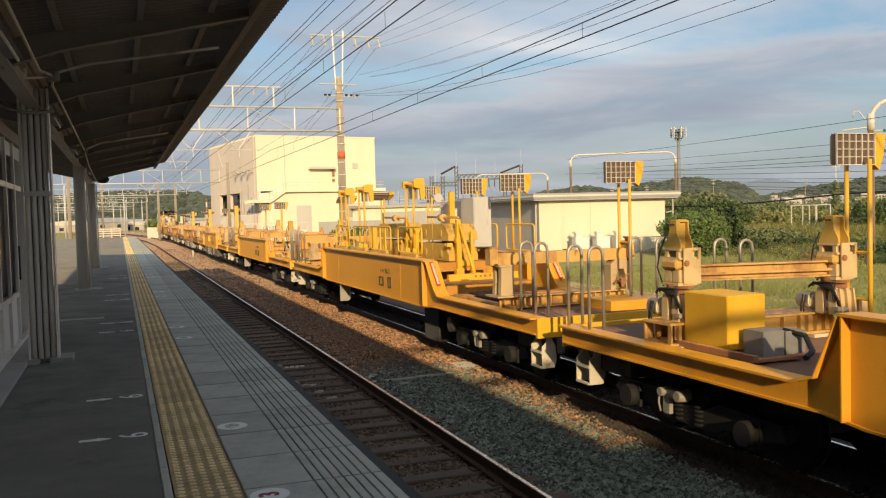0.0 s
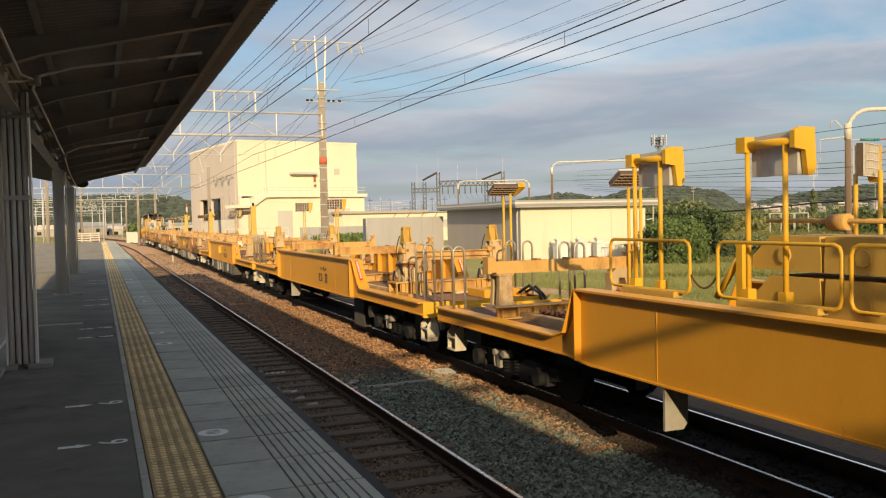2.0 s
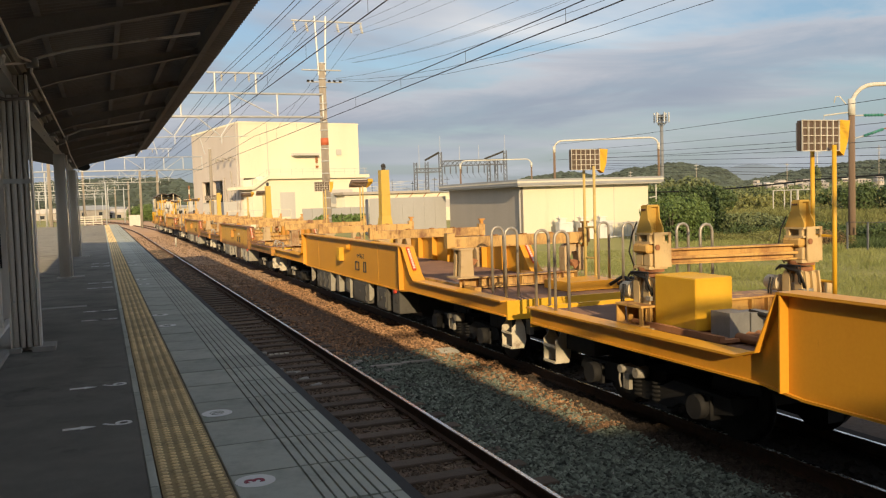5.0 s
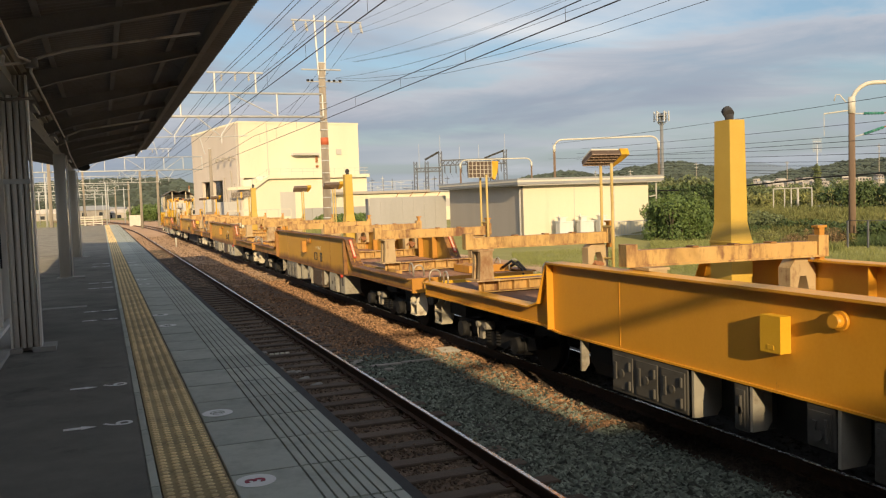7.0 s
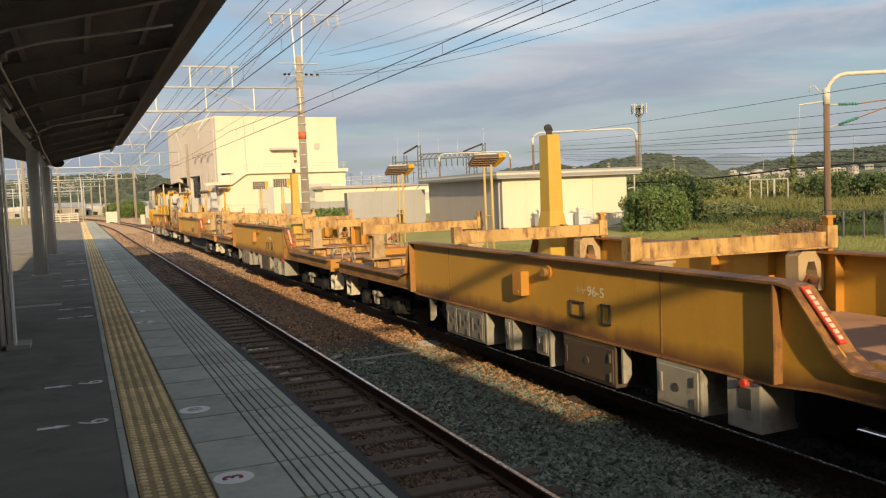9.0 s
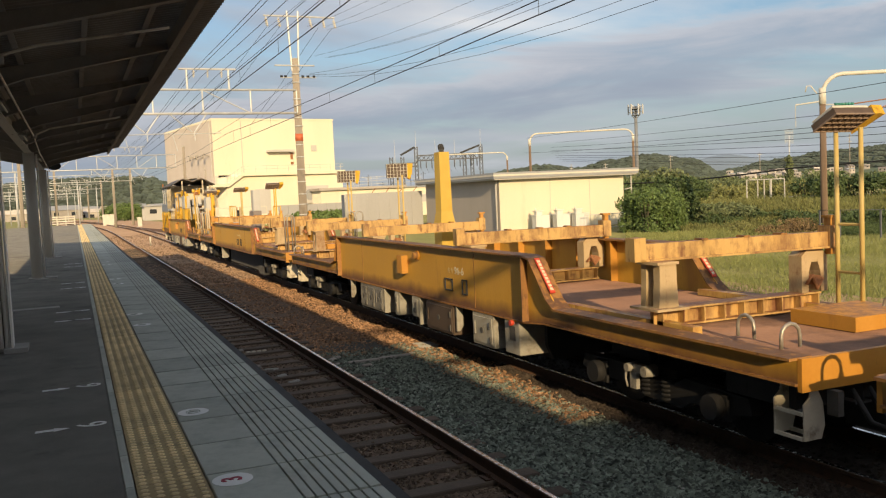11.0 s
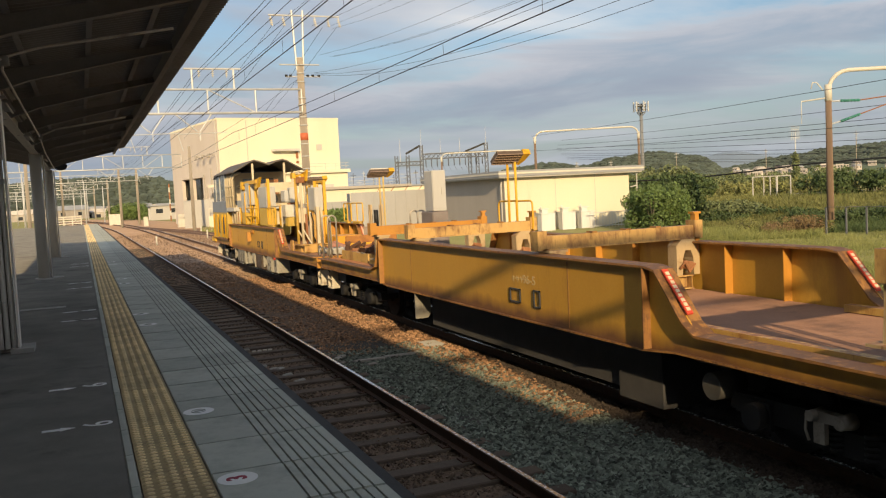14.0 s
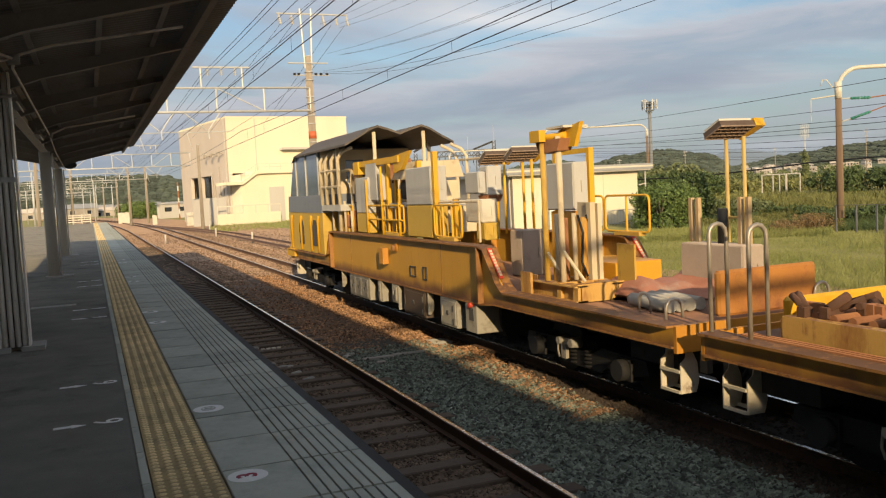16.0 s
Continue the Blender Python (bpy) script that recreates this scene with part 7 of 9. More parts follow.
def portal(y, x0, x1, zl, zh, arms, label, hangers):
    """A light steel portal beam of two chords with posts and braces, carrying frames for the feeders."""
    p = thing("portal_beam", label, "overhead line portal", "portals", m=pose(0, y, 0))
    made("lower_chord", GALV, p, lambda b: rod(b, (x0, 0, zl), (x1, 0, zl), 0.06, 8))
    made("upper_chord", GALV, p, lambda b: rod(b, (x0, 0, zh), (x1, 0, zh), 0.05, 8))
    n = max(2, round((x1 - x0) / 2.1))
    for k in range(n + 1):
        x = x0 + (x1 - x0) * k / n
        made("upright", GALV, p, lambda b: rod(b, (x, 0, zl), (x, 0, zh), 0.04, 6))
        if k < n and k % 2 == 0:
            made("brace", GALV, p, lambda b: rod(b, (x, 0, zh if k % 4 else zl), (x + (x1 - x0) / n, 0, zl if k % 4 else zh), 0.03, 6))
    for a, b2, h in arms:
        def frame_(b):
            rod(b, (a, 0, zh), (a, 0, zh + h), 0.045, 6)
            rod(b, (b2, 0, zh), (b2, 0, zh + h), 0.045, 6)
            rod(b, (a - 0.35, 0, zh + h), (b2 + 0.35, 0, zh + h), 0.045, 6)
        made("feeder_frame", GALV, p, frame_)
        for k in range(3):
            x = a + (b2 - a) * (k + 0.5) / 3
            made("insulator", WHITE_PAINT, p, lambda b: (rod(b, (x, 0, zh + h), (x, 0, zh + h - 0.4), 0.02, 6), *[rod(b, (x, 0, zh + h - 0.12 - 0.09 * i), (x, 0, zh + h - 0.15 - 0.09 * i), 0.065, 8) for i in range(3)]))
    for x in hangers:
        def vee(b):
            rod(b, (x - 1.0, 0, zl), (x, 0, zl - 0.85), 0.03, 6)
            rod(b, (x + 0.7, 0, zl), (x + 0.1, 0, zl - 0.85), 0.03, 6)
            rod(b, (x - 0.9, 0, zl - 0.95), (x + 1.3, 0, zl - 0.9), 0.022, 6)
            rod(b, (x - 0.9, 0, zl - 0.95), (x - 0.7, 0, 5.12), 0.016, 6)
            rod(b, (x + 0.1, 0, zl - 0.85), (x + 0.1, 0, zl - 1.25), 0.02, 6)
        made("cantilever", GALV, p, vee)
    return p


main_pole = concrete_pole(10.35, 41.75, -0.4, 9.45, 0.19, "tall concrete line pole with steel bands and an orange ring", True)
def top_frame(b):
    for dx in (-0.16, 0.16):
        rod(b, (dx, 0, 8.9), (dx * 1.7, 0, 11.75), 0.045, 6)
    rod(b, (-1.4, 0, 11.5), (2.1, 0, 11.5), 0.04, 6)
    rod(b, (-1.0, 0.0, 9.15), (0.95, 0, 9.15), 0.035, 6)
    rod(b, (-0.75, 0, 8.57), (1.0, 0, 8.57), 0.03, 6)
made("crossarm_frame", GALV, main_pole, top_frame)
for x, z in ((-1.3, 11.45), (-0.7, 11.45), (0.85, 11.45), (1.5, 11.45), (2.05, 11.45)):
    made("insulator", WHITE_PAINT, main_pole, lambda b: (rod(b, (x, 0, z), (x + 0.05, -0.15, z - 0.5), 0.02, 6), *[rod(b, (x + 0.01 * i, -0.03 * i, z - 0.1 - 0.1 * i), (x + 0.01 * i, -0.03 * i, z - 0.14 - 0.1 * i), 0.075, 8) for i in range(4)]))
for x in (-0.7, -0.5, 0.35, 0.6, 0.9):
    made("spool", RUBBER, main_pole, lambda b: rod(b, (x - 0.06, 0, 8.62), (x + 0.06, 0, 8.62), 0.06, 8))
portal(41.6, -7.5, 10.3, 6.85, 7.95, ((5.2, 7.1, 0.95), (0.6, 2.6, 0.95)), "white steel portal beam across the tracks", (3.2, 5.3))
made("left_post", POLE_CONCRETE, portal(99.0, -9.5, 10.6, 6.75, 8.15, ((3.8, 7.1, 0.9), (-3.5, -0.5, 0.9)), "pale steel portal beam across the far tracks", (3.1, 6.9)),
     lambda b: rod(b, (-4.9, -0.5, -0.3), (-4.9, -0.5, 8.6), 0.2, 14, 0.16))
concrete_pole(11.5, 99.0, -0.4, 9.0, 0.18, "concrete line pole beside the far tracks")
for i, (y, x0, x1) in enumerate(((150.0, -12.0, 9.0), (205.0, -16.0, 6.0), (262.0, -20.0, 4.0), (320.0, -26.0, 2.0), (380.0, -32.0, -2.0))):
    portal(y, x0, x1, 6.9, 8.0, ((x0 + 4, x0 + 7, 0.9), (x1 - 6, x1 - 3, 0.9)), "pale steel portal beam across the far tracks", ((x0 + x1) / 2, ))
    for x in (x0 + 0.2, x0 + (x1 - x0) * 0.45, x1 - 0.2):
        concrete_pole(x, y + 0.3, -0.4, 8.8, 0.19, "concrete line pole beside the far tracks")
concrete_pole(5.2, 128.0, -0.4, 8.0, 0.17, "concrete line pole beside the far tracks")
# the portal behind the platform stairs, whose two chords shade the train as it passes
rear_portal = thing("portal_beam", "white steel portal beam across the tracks", "overhead line portal", "portals", m=pose(0, -11.4, 0))
for z, r in ((6.88, 0.075), (8.0, 0.085)):
    made("chord", GALV, rear_portal, lambda b: rod(b, (-7.5, 0, z), (10.3, 0, z), r, 8))
for x in (-7.0, -3.0, 5.0, 9.0):
    made("upright", GALV, rear_portal, lambda b: rod(b, (x, 0, 6.88), (x, 0, 8.0), 0.04, 6))
concrete_pole(10.35, -11.3, -0.4, 8.6, 0.19, "concrete line pole that carries a portal beam")
for x, y, top, arms in ((-11.0, 118.0, 7.2, ((6.6, 1.2),)), (-7.2, 133.0, 7.9, ()), (-3.6, 146.0, 6.6, ((6.0, 0.8), (5.3, 0.6))), (0.8, 162.0, 7.4, ()), (-9.5, 178.0, 8.2, ((7.3, 1.0),)), (4.4, 189.0, 7.0, ()), (-5.0, 204.0, 7.6, ((6.9, 1.3), (6.1, 0.8))),
                        (1.6, 226.0, 8.0, ()), (-13.0, 214.0, 7.1, ()), (-1.5, 247.0, 7.7, ((6.9, 0.9),)), (-8.0, 268.0, 8.4, ()), (-17.0, 252.0, 7.9, ((7.0, 1.1),)), (0.4, 290.0, 8.1, ())):
    far_pole = concrete_pole(x, y, -0.4, top, 0.10, "slim pale line pole beside the far tracks", paint=GALV)
    for z, half in arms:
        made("crossarm", GALV, far_pole, lambda b: box(b, -half, half, -0.04, 0.04, z, z + 0.07))

# wires, sagging from portal to portal
SPANS = (-16.0, 41.6, 99.0, 150.0, 205.0, 262.0, 320.0)


def wire(b, x, z, sag, r=0.009, last=6, bend=True):
    pts = []
    for ya, yb in list(zip(SPANS, SPANS[1:]))[:last]:
        for k in range(12):
            u = k / 12
            y = ya + (yb - ya) * u
            pts.append((x + (far_bend(y) if bend else 0), y, z - 4 * sag * u * (1 - u)))
    tube(b, pts + [(x + (far_bend(yb) if bend else 0), yb, z)], r, 5)


for x, z, sag, r, label in ((3.70, 5.39, 0.0, 0.010, "contact wire"), (3.66, 5.92, 0.29, 0.010, "messenger wire"), (6.9, 5.39, 0.0, 0.011, "contact wire"), (6.9, 5.93, 0.31, 0.010, "messenger wire"),
                            (5.2, 8.55, 0.35, 0.010, "feeder cable"), (5.32, 8.5, 0.35, 0.010, "feeder cable"), (5.85, 8.55, 0.4, 0.010, "feeder cable"), (6.5, 8.55, 0.25, 0.010, "feeder cable"), (7.0, 8.5, 0.1, 0.010, "feeder cable"),
                            (9.1, 10.9, 0.5, 0.007, "feeder cable"), (11.0, 11.0, 1.46, 0.006, "feeder cable"), (12.0, 11.05, 1.37, 0.005, "feeder cable"), (12.0, 10.87, 1.70, 0.005, "feeder cable"),
                            (11.3, 9.6, 1.5, 0.005, "signal cable"), (12.0, 9.54, 1.75, 0.005, "signal cable"), (11.85, 9.54, 1.75, 0.005, "signal cable"), (11.0, 8.74, 1.63, 0.006, "signal cable"), (11.0, 8.70, 2.15, 0.006, "signal cable"), (11.0, 8.65, 2.35, 0.006, "signal cable")):
    made("overhead_wire", WIRE, None, lambda b: wire(b, x, z, sag, r, 6 if x < 9 else 1, x < 8))
    tagged(bpy.context.scene.collection.objects[-1], "dark overhead %s strung between the portals" % label, "wire", "overhead wires")
for x in (3.68, 6.9):
    dr = thing("dropper_set", "thin droppers between messenger and contact wire", "wire", "droppers")
    for k in range(9):
        y = 8.0 + 4.0 * k
        u = (y + 16.0) / 57.6
        made("dropper", WIRE, dr, lambda b: rod(b, (x, y, 5.39), (x, y, 5.92 - 4 * 0.3 * u * (1 - u)), 0.004, 4))
for x0, z0, x1, z1 in ((11.6, 11.0, 9.6, 7.0), (12.3, 11.0, 10.2, 7.4), (9.1, 11.0, 5.6, 6.3), (9.7, 11.0, 6.4, 6.4), (10.4, 8.6, 7.5, 6.5)):
    made("jumper_wire", WIRE, None, lambda b: tube(b, [(x0, 41.75, z0), (x0 * 0.5 + x1 * 0.5, 46.0, z0 * 0.5 + z1 * 0.5 - 0.15), (x1, 50.0, z1)], 0.008, 5))
    tagged(bpy.context.scene.collection.objects[-1], "thin jumper wire below the pole top", "wire", "jumper wires")


# ---- the other line on the bank at the right: tube portals ----
def tube_portal(xa, ya, za0, xb, yb, zb0, zt, label):
    p = thing("tube_portal", label, "overhead line portal", "tube portals")
    for x, y, z0 in ((xa, ya, za0), (xb, yb, zb0)):
        made("post", BROWN_POLE, p, lambda b: rod(b, (x, y, z0), (x, y, zt - 0.1), 0.17, 16, 0.14))
        made("collar", WHITE_PAINT, p, lambda b: rod(b, (x, y, zt - 0.75), (x, y, zt + 0.05), 0.17, 16))
    a, c = Vector((xa, ya, zt - 0.3)), Vector((xb, yb, zt - 0.3))
    w = (c - a).normalized()
    r = 1.0
    pts = [a + Vector((0, 0, -0.3))] + [a + w * (r - r * math.cos(k * math.pi / 10)) + Vector((0, 0, r * math.sin(k * math.pi / 10))) for k in range(6)]
    pts += [c - w * (r - r * math.cos(k * math.pi / 10)) + Vector((0, 0, r * math.sin(k * math.pi / 10))) for k in range(5, -1, -1)] + [c + Vector((0, 0, -0.3))]
    made("arch_tube", WHITE_PAINT, p, lambda b: tube(b, pts, 0.10, 10))
    return p


bank = tube_portal(34.3, 32.15, 0.3, 44.5, 27.0, 0.3, 6.9, "white tube arch on brown concrete posts beside the bank")
for z0, z1 in ((6.12, 6.10), (5.12, 5.42)):
    made("insulator", INSULATOR, bank, lambda b: (rod(b, (34.75, 31.85, z0), (35.55, 31.4, z1), 0.06, 10), *[rod(b, (34.8 + 0.13 * k, 31.82 - 0.073 * k, z0 + (z1 - z0) * (0.06 + 0.16 * k)), (34.85 + 0.13 * k, 31.79 - 0.073 * k, z0 + (z1 - z0) * (0.12 + 0.16 * k)), 0.075, 10) for k in range(6)]), "green insulator rod")
    made("cantilever", GALV, bank, lambda b: rod(b, (34.4, 32.05, z0 - 0.1 * (z1 > z0)), (34.75, 31.85, z0), 0.035, 6))
    made("cantilever", RUST, bank, lambda b: rod(b, (35.55, 31.4, z1), (37.9, 30.1, 6.05 + 0.3 * (z1 < z0) + 0.25 * (z1 > z0)), 0.03, 6))
made("bracket", WHITE_PAINT, bank, lambda b: (rod(b, (34.2, 32.2, 6.3), (33.3, 32.9, 6.2), 0.035, 6), rod(b, (33.3, 32.9, 6.2), (33.3, 32.9, 5.1), 0.015, 5), tube(b, [(34.1, 32.3, 6.7), (33.9, 32.5, 7.1), (33.75, 32.6, 7.1), (33.7, 32.65, 6.8)], 0.03, 6)))
tube_portal(51.8, 93.6, -0.3, 63.0, 88.0, -0.3, 8.6, "white tube arch on brown concrete posts beyond the shed")
tube_portal(60.0, 142.9, -0.3, 72.0, 138.6, -0.3, 8.6, "white tube arch on concrete posts beyond the shed")
for z, zf, xo in ((7.0, 8.8, -0.6), (5.15, 7.0, -1.0), (5.6, 7.6, 2.9), (5.0, 7.2, 2.9), (4.6, 6.9, 2.9), (4.2, 6.6, 3.4), (3.95, 6.4, 3.4), (3.6, 6.1, 4.0), (3.4, 5.9, 4.3), (6.3, 8.2, 3.6)):
    made("overhead_wire", WIRE, None, lambda b: tube(b, [(34.0 + xo + (52.0 - 34.0) * u + 1.0 * max(0, u - 1), 32.2 + 61.4 * u, z + (zf - z) * u - 0.9 * (u + 0.9) * (1 - u) * 0.5) for u in (-0.9, -0.5, -0.25, 0, 0.2, 0.4, 0.6, 0.8, 1.0)], 0.014, 5))
    tagged(bpy.context.scene.collection.objects[-1], "dark overhead wire of the line on the bank", "wire", "overhead wires")
made("sagging_cable", RUBBER, None, lambda b: tube(b, [(37.5 + 0.55 * k, 57.5 - 1.7 * k, 2.75 - 0.25 * math.sin(math.pi * min(1, k / 9)) + 0.05 * k) for k in range(20)], 0.05, 6))
tagged(bpy.context.scene.collection.objects[-1], "thick black cable slung before the bushes", "cable")

# telephone mast
mast = thing("antenna_mast", "slim grey telephone mast with a ring of antennas", "mast", m=pose(70.2, 97.3, 0))
made("pole", STEELWORK, mast, lambda b: rod(b, (0, 0, -0.3), (0, 0, 13.0), 0.26, 14, 0.2))
made("platform_ring", STEELWORK, mast, lambda b: (rod(b, (0, 0, 11.75), (0, 0, 11.85), 0.55, 14), rod(b, (0, 0, 12.6), (0, 0, 12.68), 0.75, 14), *[rod(b, (0, 0, 11.2), (0.6 * math.cos(k * math.pi / 3), 0.6 * math.sin(k * math.pi / 3), 11.8), 0.04, 5) for k in range(6)]))
for k in range(6):
    a = k * math.pi / 3 + 0.3
    made("antenna", GALV, mast, lambda b: box(b, 0.95 * math.cos(a) - 0.08, 0.95 * math.cos(a) + 0.08, 0.95 * math.sin(a) - 0.07, 0.95 * math.sin(a) + 0.07, 11.9, 13.25))
    made("antenna_arm", STEELWORK, mast, lambda b: (rod(b, (0, 0, 12.2), (0.95 * math.cos(a), 0.95 * math.sin(a), 12.2), 0.04, 5), rod(b, (0, 0, 12.9), (0.95 * math.cos(a), 0.95 * math.sin(a), 12.9), 0.04, 5)))


def utility_pole(x, y, z0, h, d):
    p = thing("utility_pole", "concrete utility pole with crossarms far off", "pole", "utility poles", m=pose(x, y, z0))
    d *= 0.6
    made("shaft", POLE_CONCRETE, p, lambda b: rod(b, (0, 0, 0), (0, 0, h), 0.14 * d, 8, 0.10 * d))
    made("crossarm", GALV, p, lambda b: (box(b, -0.8 * d, 0.8 * d, -0.1, 0.1, h * 0.94, h * 0.94 + 0.12 * d), box(b, -0.6 * d, 0.6 * d, -0.1, 0.1, h * 0.86, h * 0.86 + 0.12 * d)))


for az, dist, h in ((37.9, 230, 10.0), (43.25, 240, 9.6), (48.3, 190, 10.8), (33.8, 250, 9.2), (31.6, 260, 9.6)):
    utility_pole(dist * math.sin(radians(az)), dist * math.cos(radians(az)), -0.4, h, dist / 160)


# ---- buildings ----
def block(b, pts, z0, z1):
    prism(b, pts, "z", z0, z1)


def along(p, q, u):
    return (p[0] + (q[0] - p[0]) * u, p[1] + (q[1] - p[1]) * u)


hall = thing("railway_hall", "large pale cream windowless railway building", "building")
HC, HR, HL = (17.7, 118.7), (35.3, 121.6), (14.2, 143.0)
ux, uy = Vector((HR[0] - HC[0], HR[1] - HC[1])).normalized()
HTURN = math.degrees(math.atan2(uy, ux))
hall.matrix_basis = pose(HC[0], HC[1], 0, 0, 0, HTURN)
made("wall", CREAM_WALL, hall, lambda b: box(b, 0, 17.8, 0.3, 24, 6.3, 13.7))
made("inner_wall", CREAM_WALL, hall, lambda b: box(b, 1.25, 17.8, 2.0, 24, -0.6, 6.3))
# pillars and side sheet carry this face's dimmer light in their colour
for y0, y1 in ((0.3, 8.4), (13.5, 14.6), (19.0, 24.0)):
    made("pillar", SHADED_SIDE, hall, lambda b: box(b, 0.0, 0.5, y0, y1, -0.6, 6.3))
made("shaded_side", SHADED_SIDE, hall, lambda b: box(b, -0.012, 0.0, 0.3, 24, 6.3, 13.7))
made("parapet", CREAM_WALL, hall, lambda b: (box(b, -0.06, 17.86, 0.24, 24.06, 13.7, 13.95)))
made("roof", ROOF_GREY, hall, lambda b: box(b, 0.3, 17.5, 0.6, 23.7, 13.93, 13.99))
annex = made("annex", CREAM_WALL, hall, lambda b: box(b, 0.3, 17.0, -3.6, 0.3, -0.6, 6.0), "lower front wing")
made("cornice", CREAM_WALL, annex, lambda b: box(b, 2.4, 17.2, -4.2, 0.3, 6.0, 6.45))
made("stair_cornice", CREAM_WALL, annex, lambda b: (prism(b, [(-0.4, 4.65), (0.4, 4.65), (2.4, 6.0), (2.4, 6.45), (0.2, 5.05), (-0.4, 5.05)], "y", -4.2, 0.3), box(b, -1.8, -0.4, -4.2, 0.3, 4.65, 5.05)))
def roof_rail(b):
    for k in range(10):
        rod(b, (2.6 + 1.55 * k, -4.1, 6.45), (2.6 + 1.55 * k, -4.1, 7.3), 0.03, 5)
    for z in (6.9, 7.3):
        rod(b, (2.5, -4.1, z), (17.0, -4.1, z), 0.03, 5)
    for k in range(5):
        rod(b, (0.2 + 0.5 * k, -4.1, 5.0 + 0.34 * k), (0.2 + 0.5 * k, -4.1, 5.95 + 0.34 * k), 0.03, 5)
    rod(b, (0.1, -4.1, 5.9), (2.5, -4.1, 7.3), 0.03, 5)
made("roof_railing", GREY_WALL, annex, roof_rail)
made("door_canopy", GREY_WALL, hall, lambda b: box(b, 7.4, 11.2, -0.9, 0.3, 9.3, 9.6))
made("wall_vent", GREY_WALL, hall, lambda b: box(b, 14.2, 15.0, 0.15, 0.3, 9.4, 10.2))
made("wall_lamp", RUST, hall, lambda b: (box(b, 11.0, 11.25, -0.05, 0.3, 8.3, 9.2), box(b, 11.0, 11.2, -0.3, 0.3, 7.6, 7.9)))
made("loading_door", GREY_WALL, annex, lambda b: box(b, 4.1, 6.2, -3.66, -3.58, -0.4, 4.2), "tall grey steel door")
made("air_conditioner", GREY_WALL, annex, lambda b: (box(b, 10.6, 14.4, -4.4, -3.7, 2.0, 4.4)))
for x in (11.6, 13.3):
    made("fan_grille", ROOF_GREY, annex, lambda b: rod(b, (x, -4.4, 3.2), (x, -4.46, 3.2), 0.75, 20))
# a dark sheet across the bays replaces the shade of their depth
made("bay_shade", GLASS_DARK, hall, lambda b: box(b, 1.0, 1.2, 2.2, 20, -0.4, 6.2), "dark sheet standing in for the shade in the loading bays")
for y, z in ((2.6, 5.6), (4.1, 7.4), (6.3, 4.9), (7.4, 6.6)):
    made("wall_pipe", POST_PAINT, hall, lambda b: (rod(b, (-0.08, y, -0.4), (-0.08, y, z), 0.07, 6), box(b, -0.3, 0.0, y - 0.25, y + 0.25, z * 0.4, z * 0.4 + 0.7)))
for y in (2.0, 5.0, 8.0):
    made("cable_inlet", POST_PAINT, hall, lambda b: (rod(b, (-0.9, y, 9.3), (0.0, y, 9.0), 0.09, 6), rod(b, (-0.9, y, 9.3), (-0.9, y, 8.7), 0.14, 8)))
made("downpipe", GREY_WALL, hall, lambda b: (rod(b, (-0.1, 1.0, -0.4), (-0.1, 1.0, 13.6), 0.08, 6), rod(b, (4.0, 0.24, 6.4), (4.0, 0.24, 13.6), 0.06, 6)))

low_house = thing("low_building", "long low cream building with a brown roof edge", "building", m=pose(30.5, 113.0, 0, 0, 0, 6))
made("wall", CREAM_WALL, low_house, lambda b: box(b, 0, 24, 0, 9, -0.6, 3.6))
made("roof", TAUPE_SHADE_AND_ROOF, low_house, lambda b: box(b, -0.4, 12.6, -0.5, 9.3, 3.6, 3.95))
made("flat_roof", ROOF_GREY, low_house, lambda b: box(b, 12.6, 24.3, -0.3, 9.3, 3.6, 3.8))
for x in (4.6, 10.0, 15.0):
    made("window", GREY_WALL, low_house, lambda b: box(b, x, x + 1.5, -0.08, 0.02, 1.5, 2.6))
wall_run = thing("grey_wall", "pale grey boundary wall before the buildings", "wall", m=pose(22.5, 103.0, 0, 0, 0, 2))
for k in range(11):
    made("panel", YARD_GREY, wall_run, lambda b: box(b, 1.2 * k, 1.2 * k + 1.17, -0.08, 0.08, -0.5, 2.0))
white_wall = thing("white_wall", "low white wall before the hall", "wall", m=pose(14.6, 110.0, 0, 0, 0, 4))
made("panel", CREAM_WALL, white_wall, lambda b: box(b, 0, 8.0, -0.1, 0.1, -0.6, 1.0))
made("top_rail", WHITE_PAINT, white_wall, lambda b: [box(b, 0, 8.0, -0.05, 0.05, 1.9, 2.0)] + [box(b, 1.6 * k, 1.6 * k + 0.1, -0.05, 0.05, 1.0, 1.95) for k in range(6)])

yard_fence = thing("yard_fence", "pale grey panel fence before the hall", "fence", m=pose(11.9, 112.0, 0, 0, 0, 2))
for k in range(4):
    made("panel", GREY_WALL, yard_fence, lambda b: box(b, 1.05 * k, 1.05 * k + 1.02, -0.05, 0.05, -0.5, 3.1))

# grey panel enclosure
pen = thing("panel_enclosure", "grey sheet-steel enclosure with a gate", "fence", m=pose(19.6, 72.0, 0, 0, 0, -14))
for k in range(2, 9):
    made("panel", YARD_GREY, pen, lambda b: box(b, 0.95 * k, 0.95 * k + 0.94, -0.04 - 0.02 * (k % 2), 0.04, -0.5, 2.9))
for k in range(5):
    made("side_panel", YARD_GREY, pen, lambda b: box(b, 1.82, 1.88, 0.3 + 1.2 * k, 1.48 + 1.2 * k, -0.5, 2.86))
for k in range(4):
    made("barbed_strut", RUST, pen, lambda b: rod(b, (4.2 + 1.2 * k, 0, 2.9), (4.5 + 1.2 * k, -0.15, 3.3), 0.03, 5))

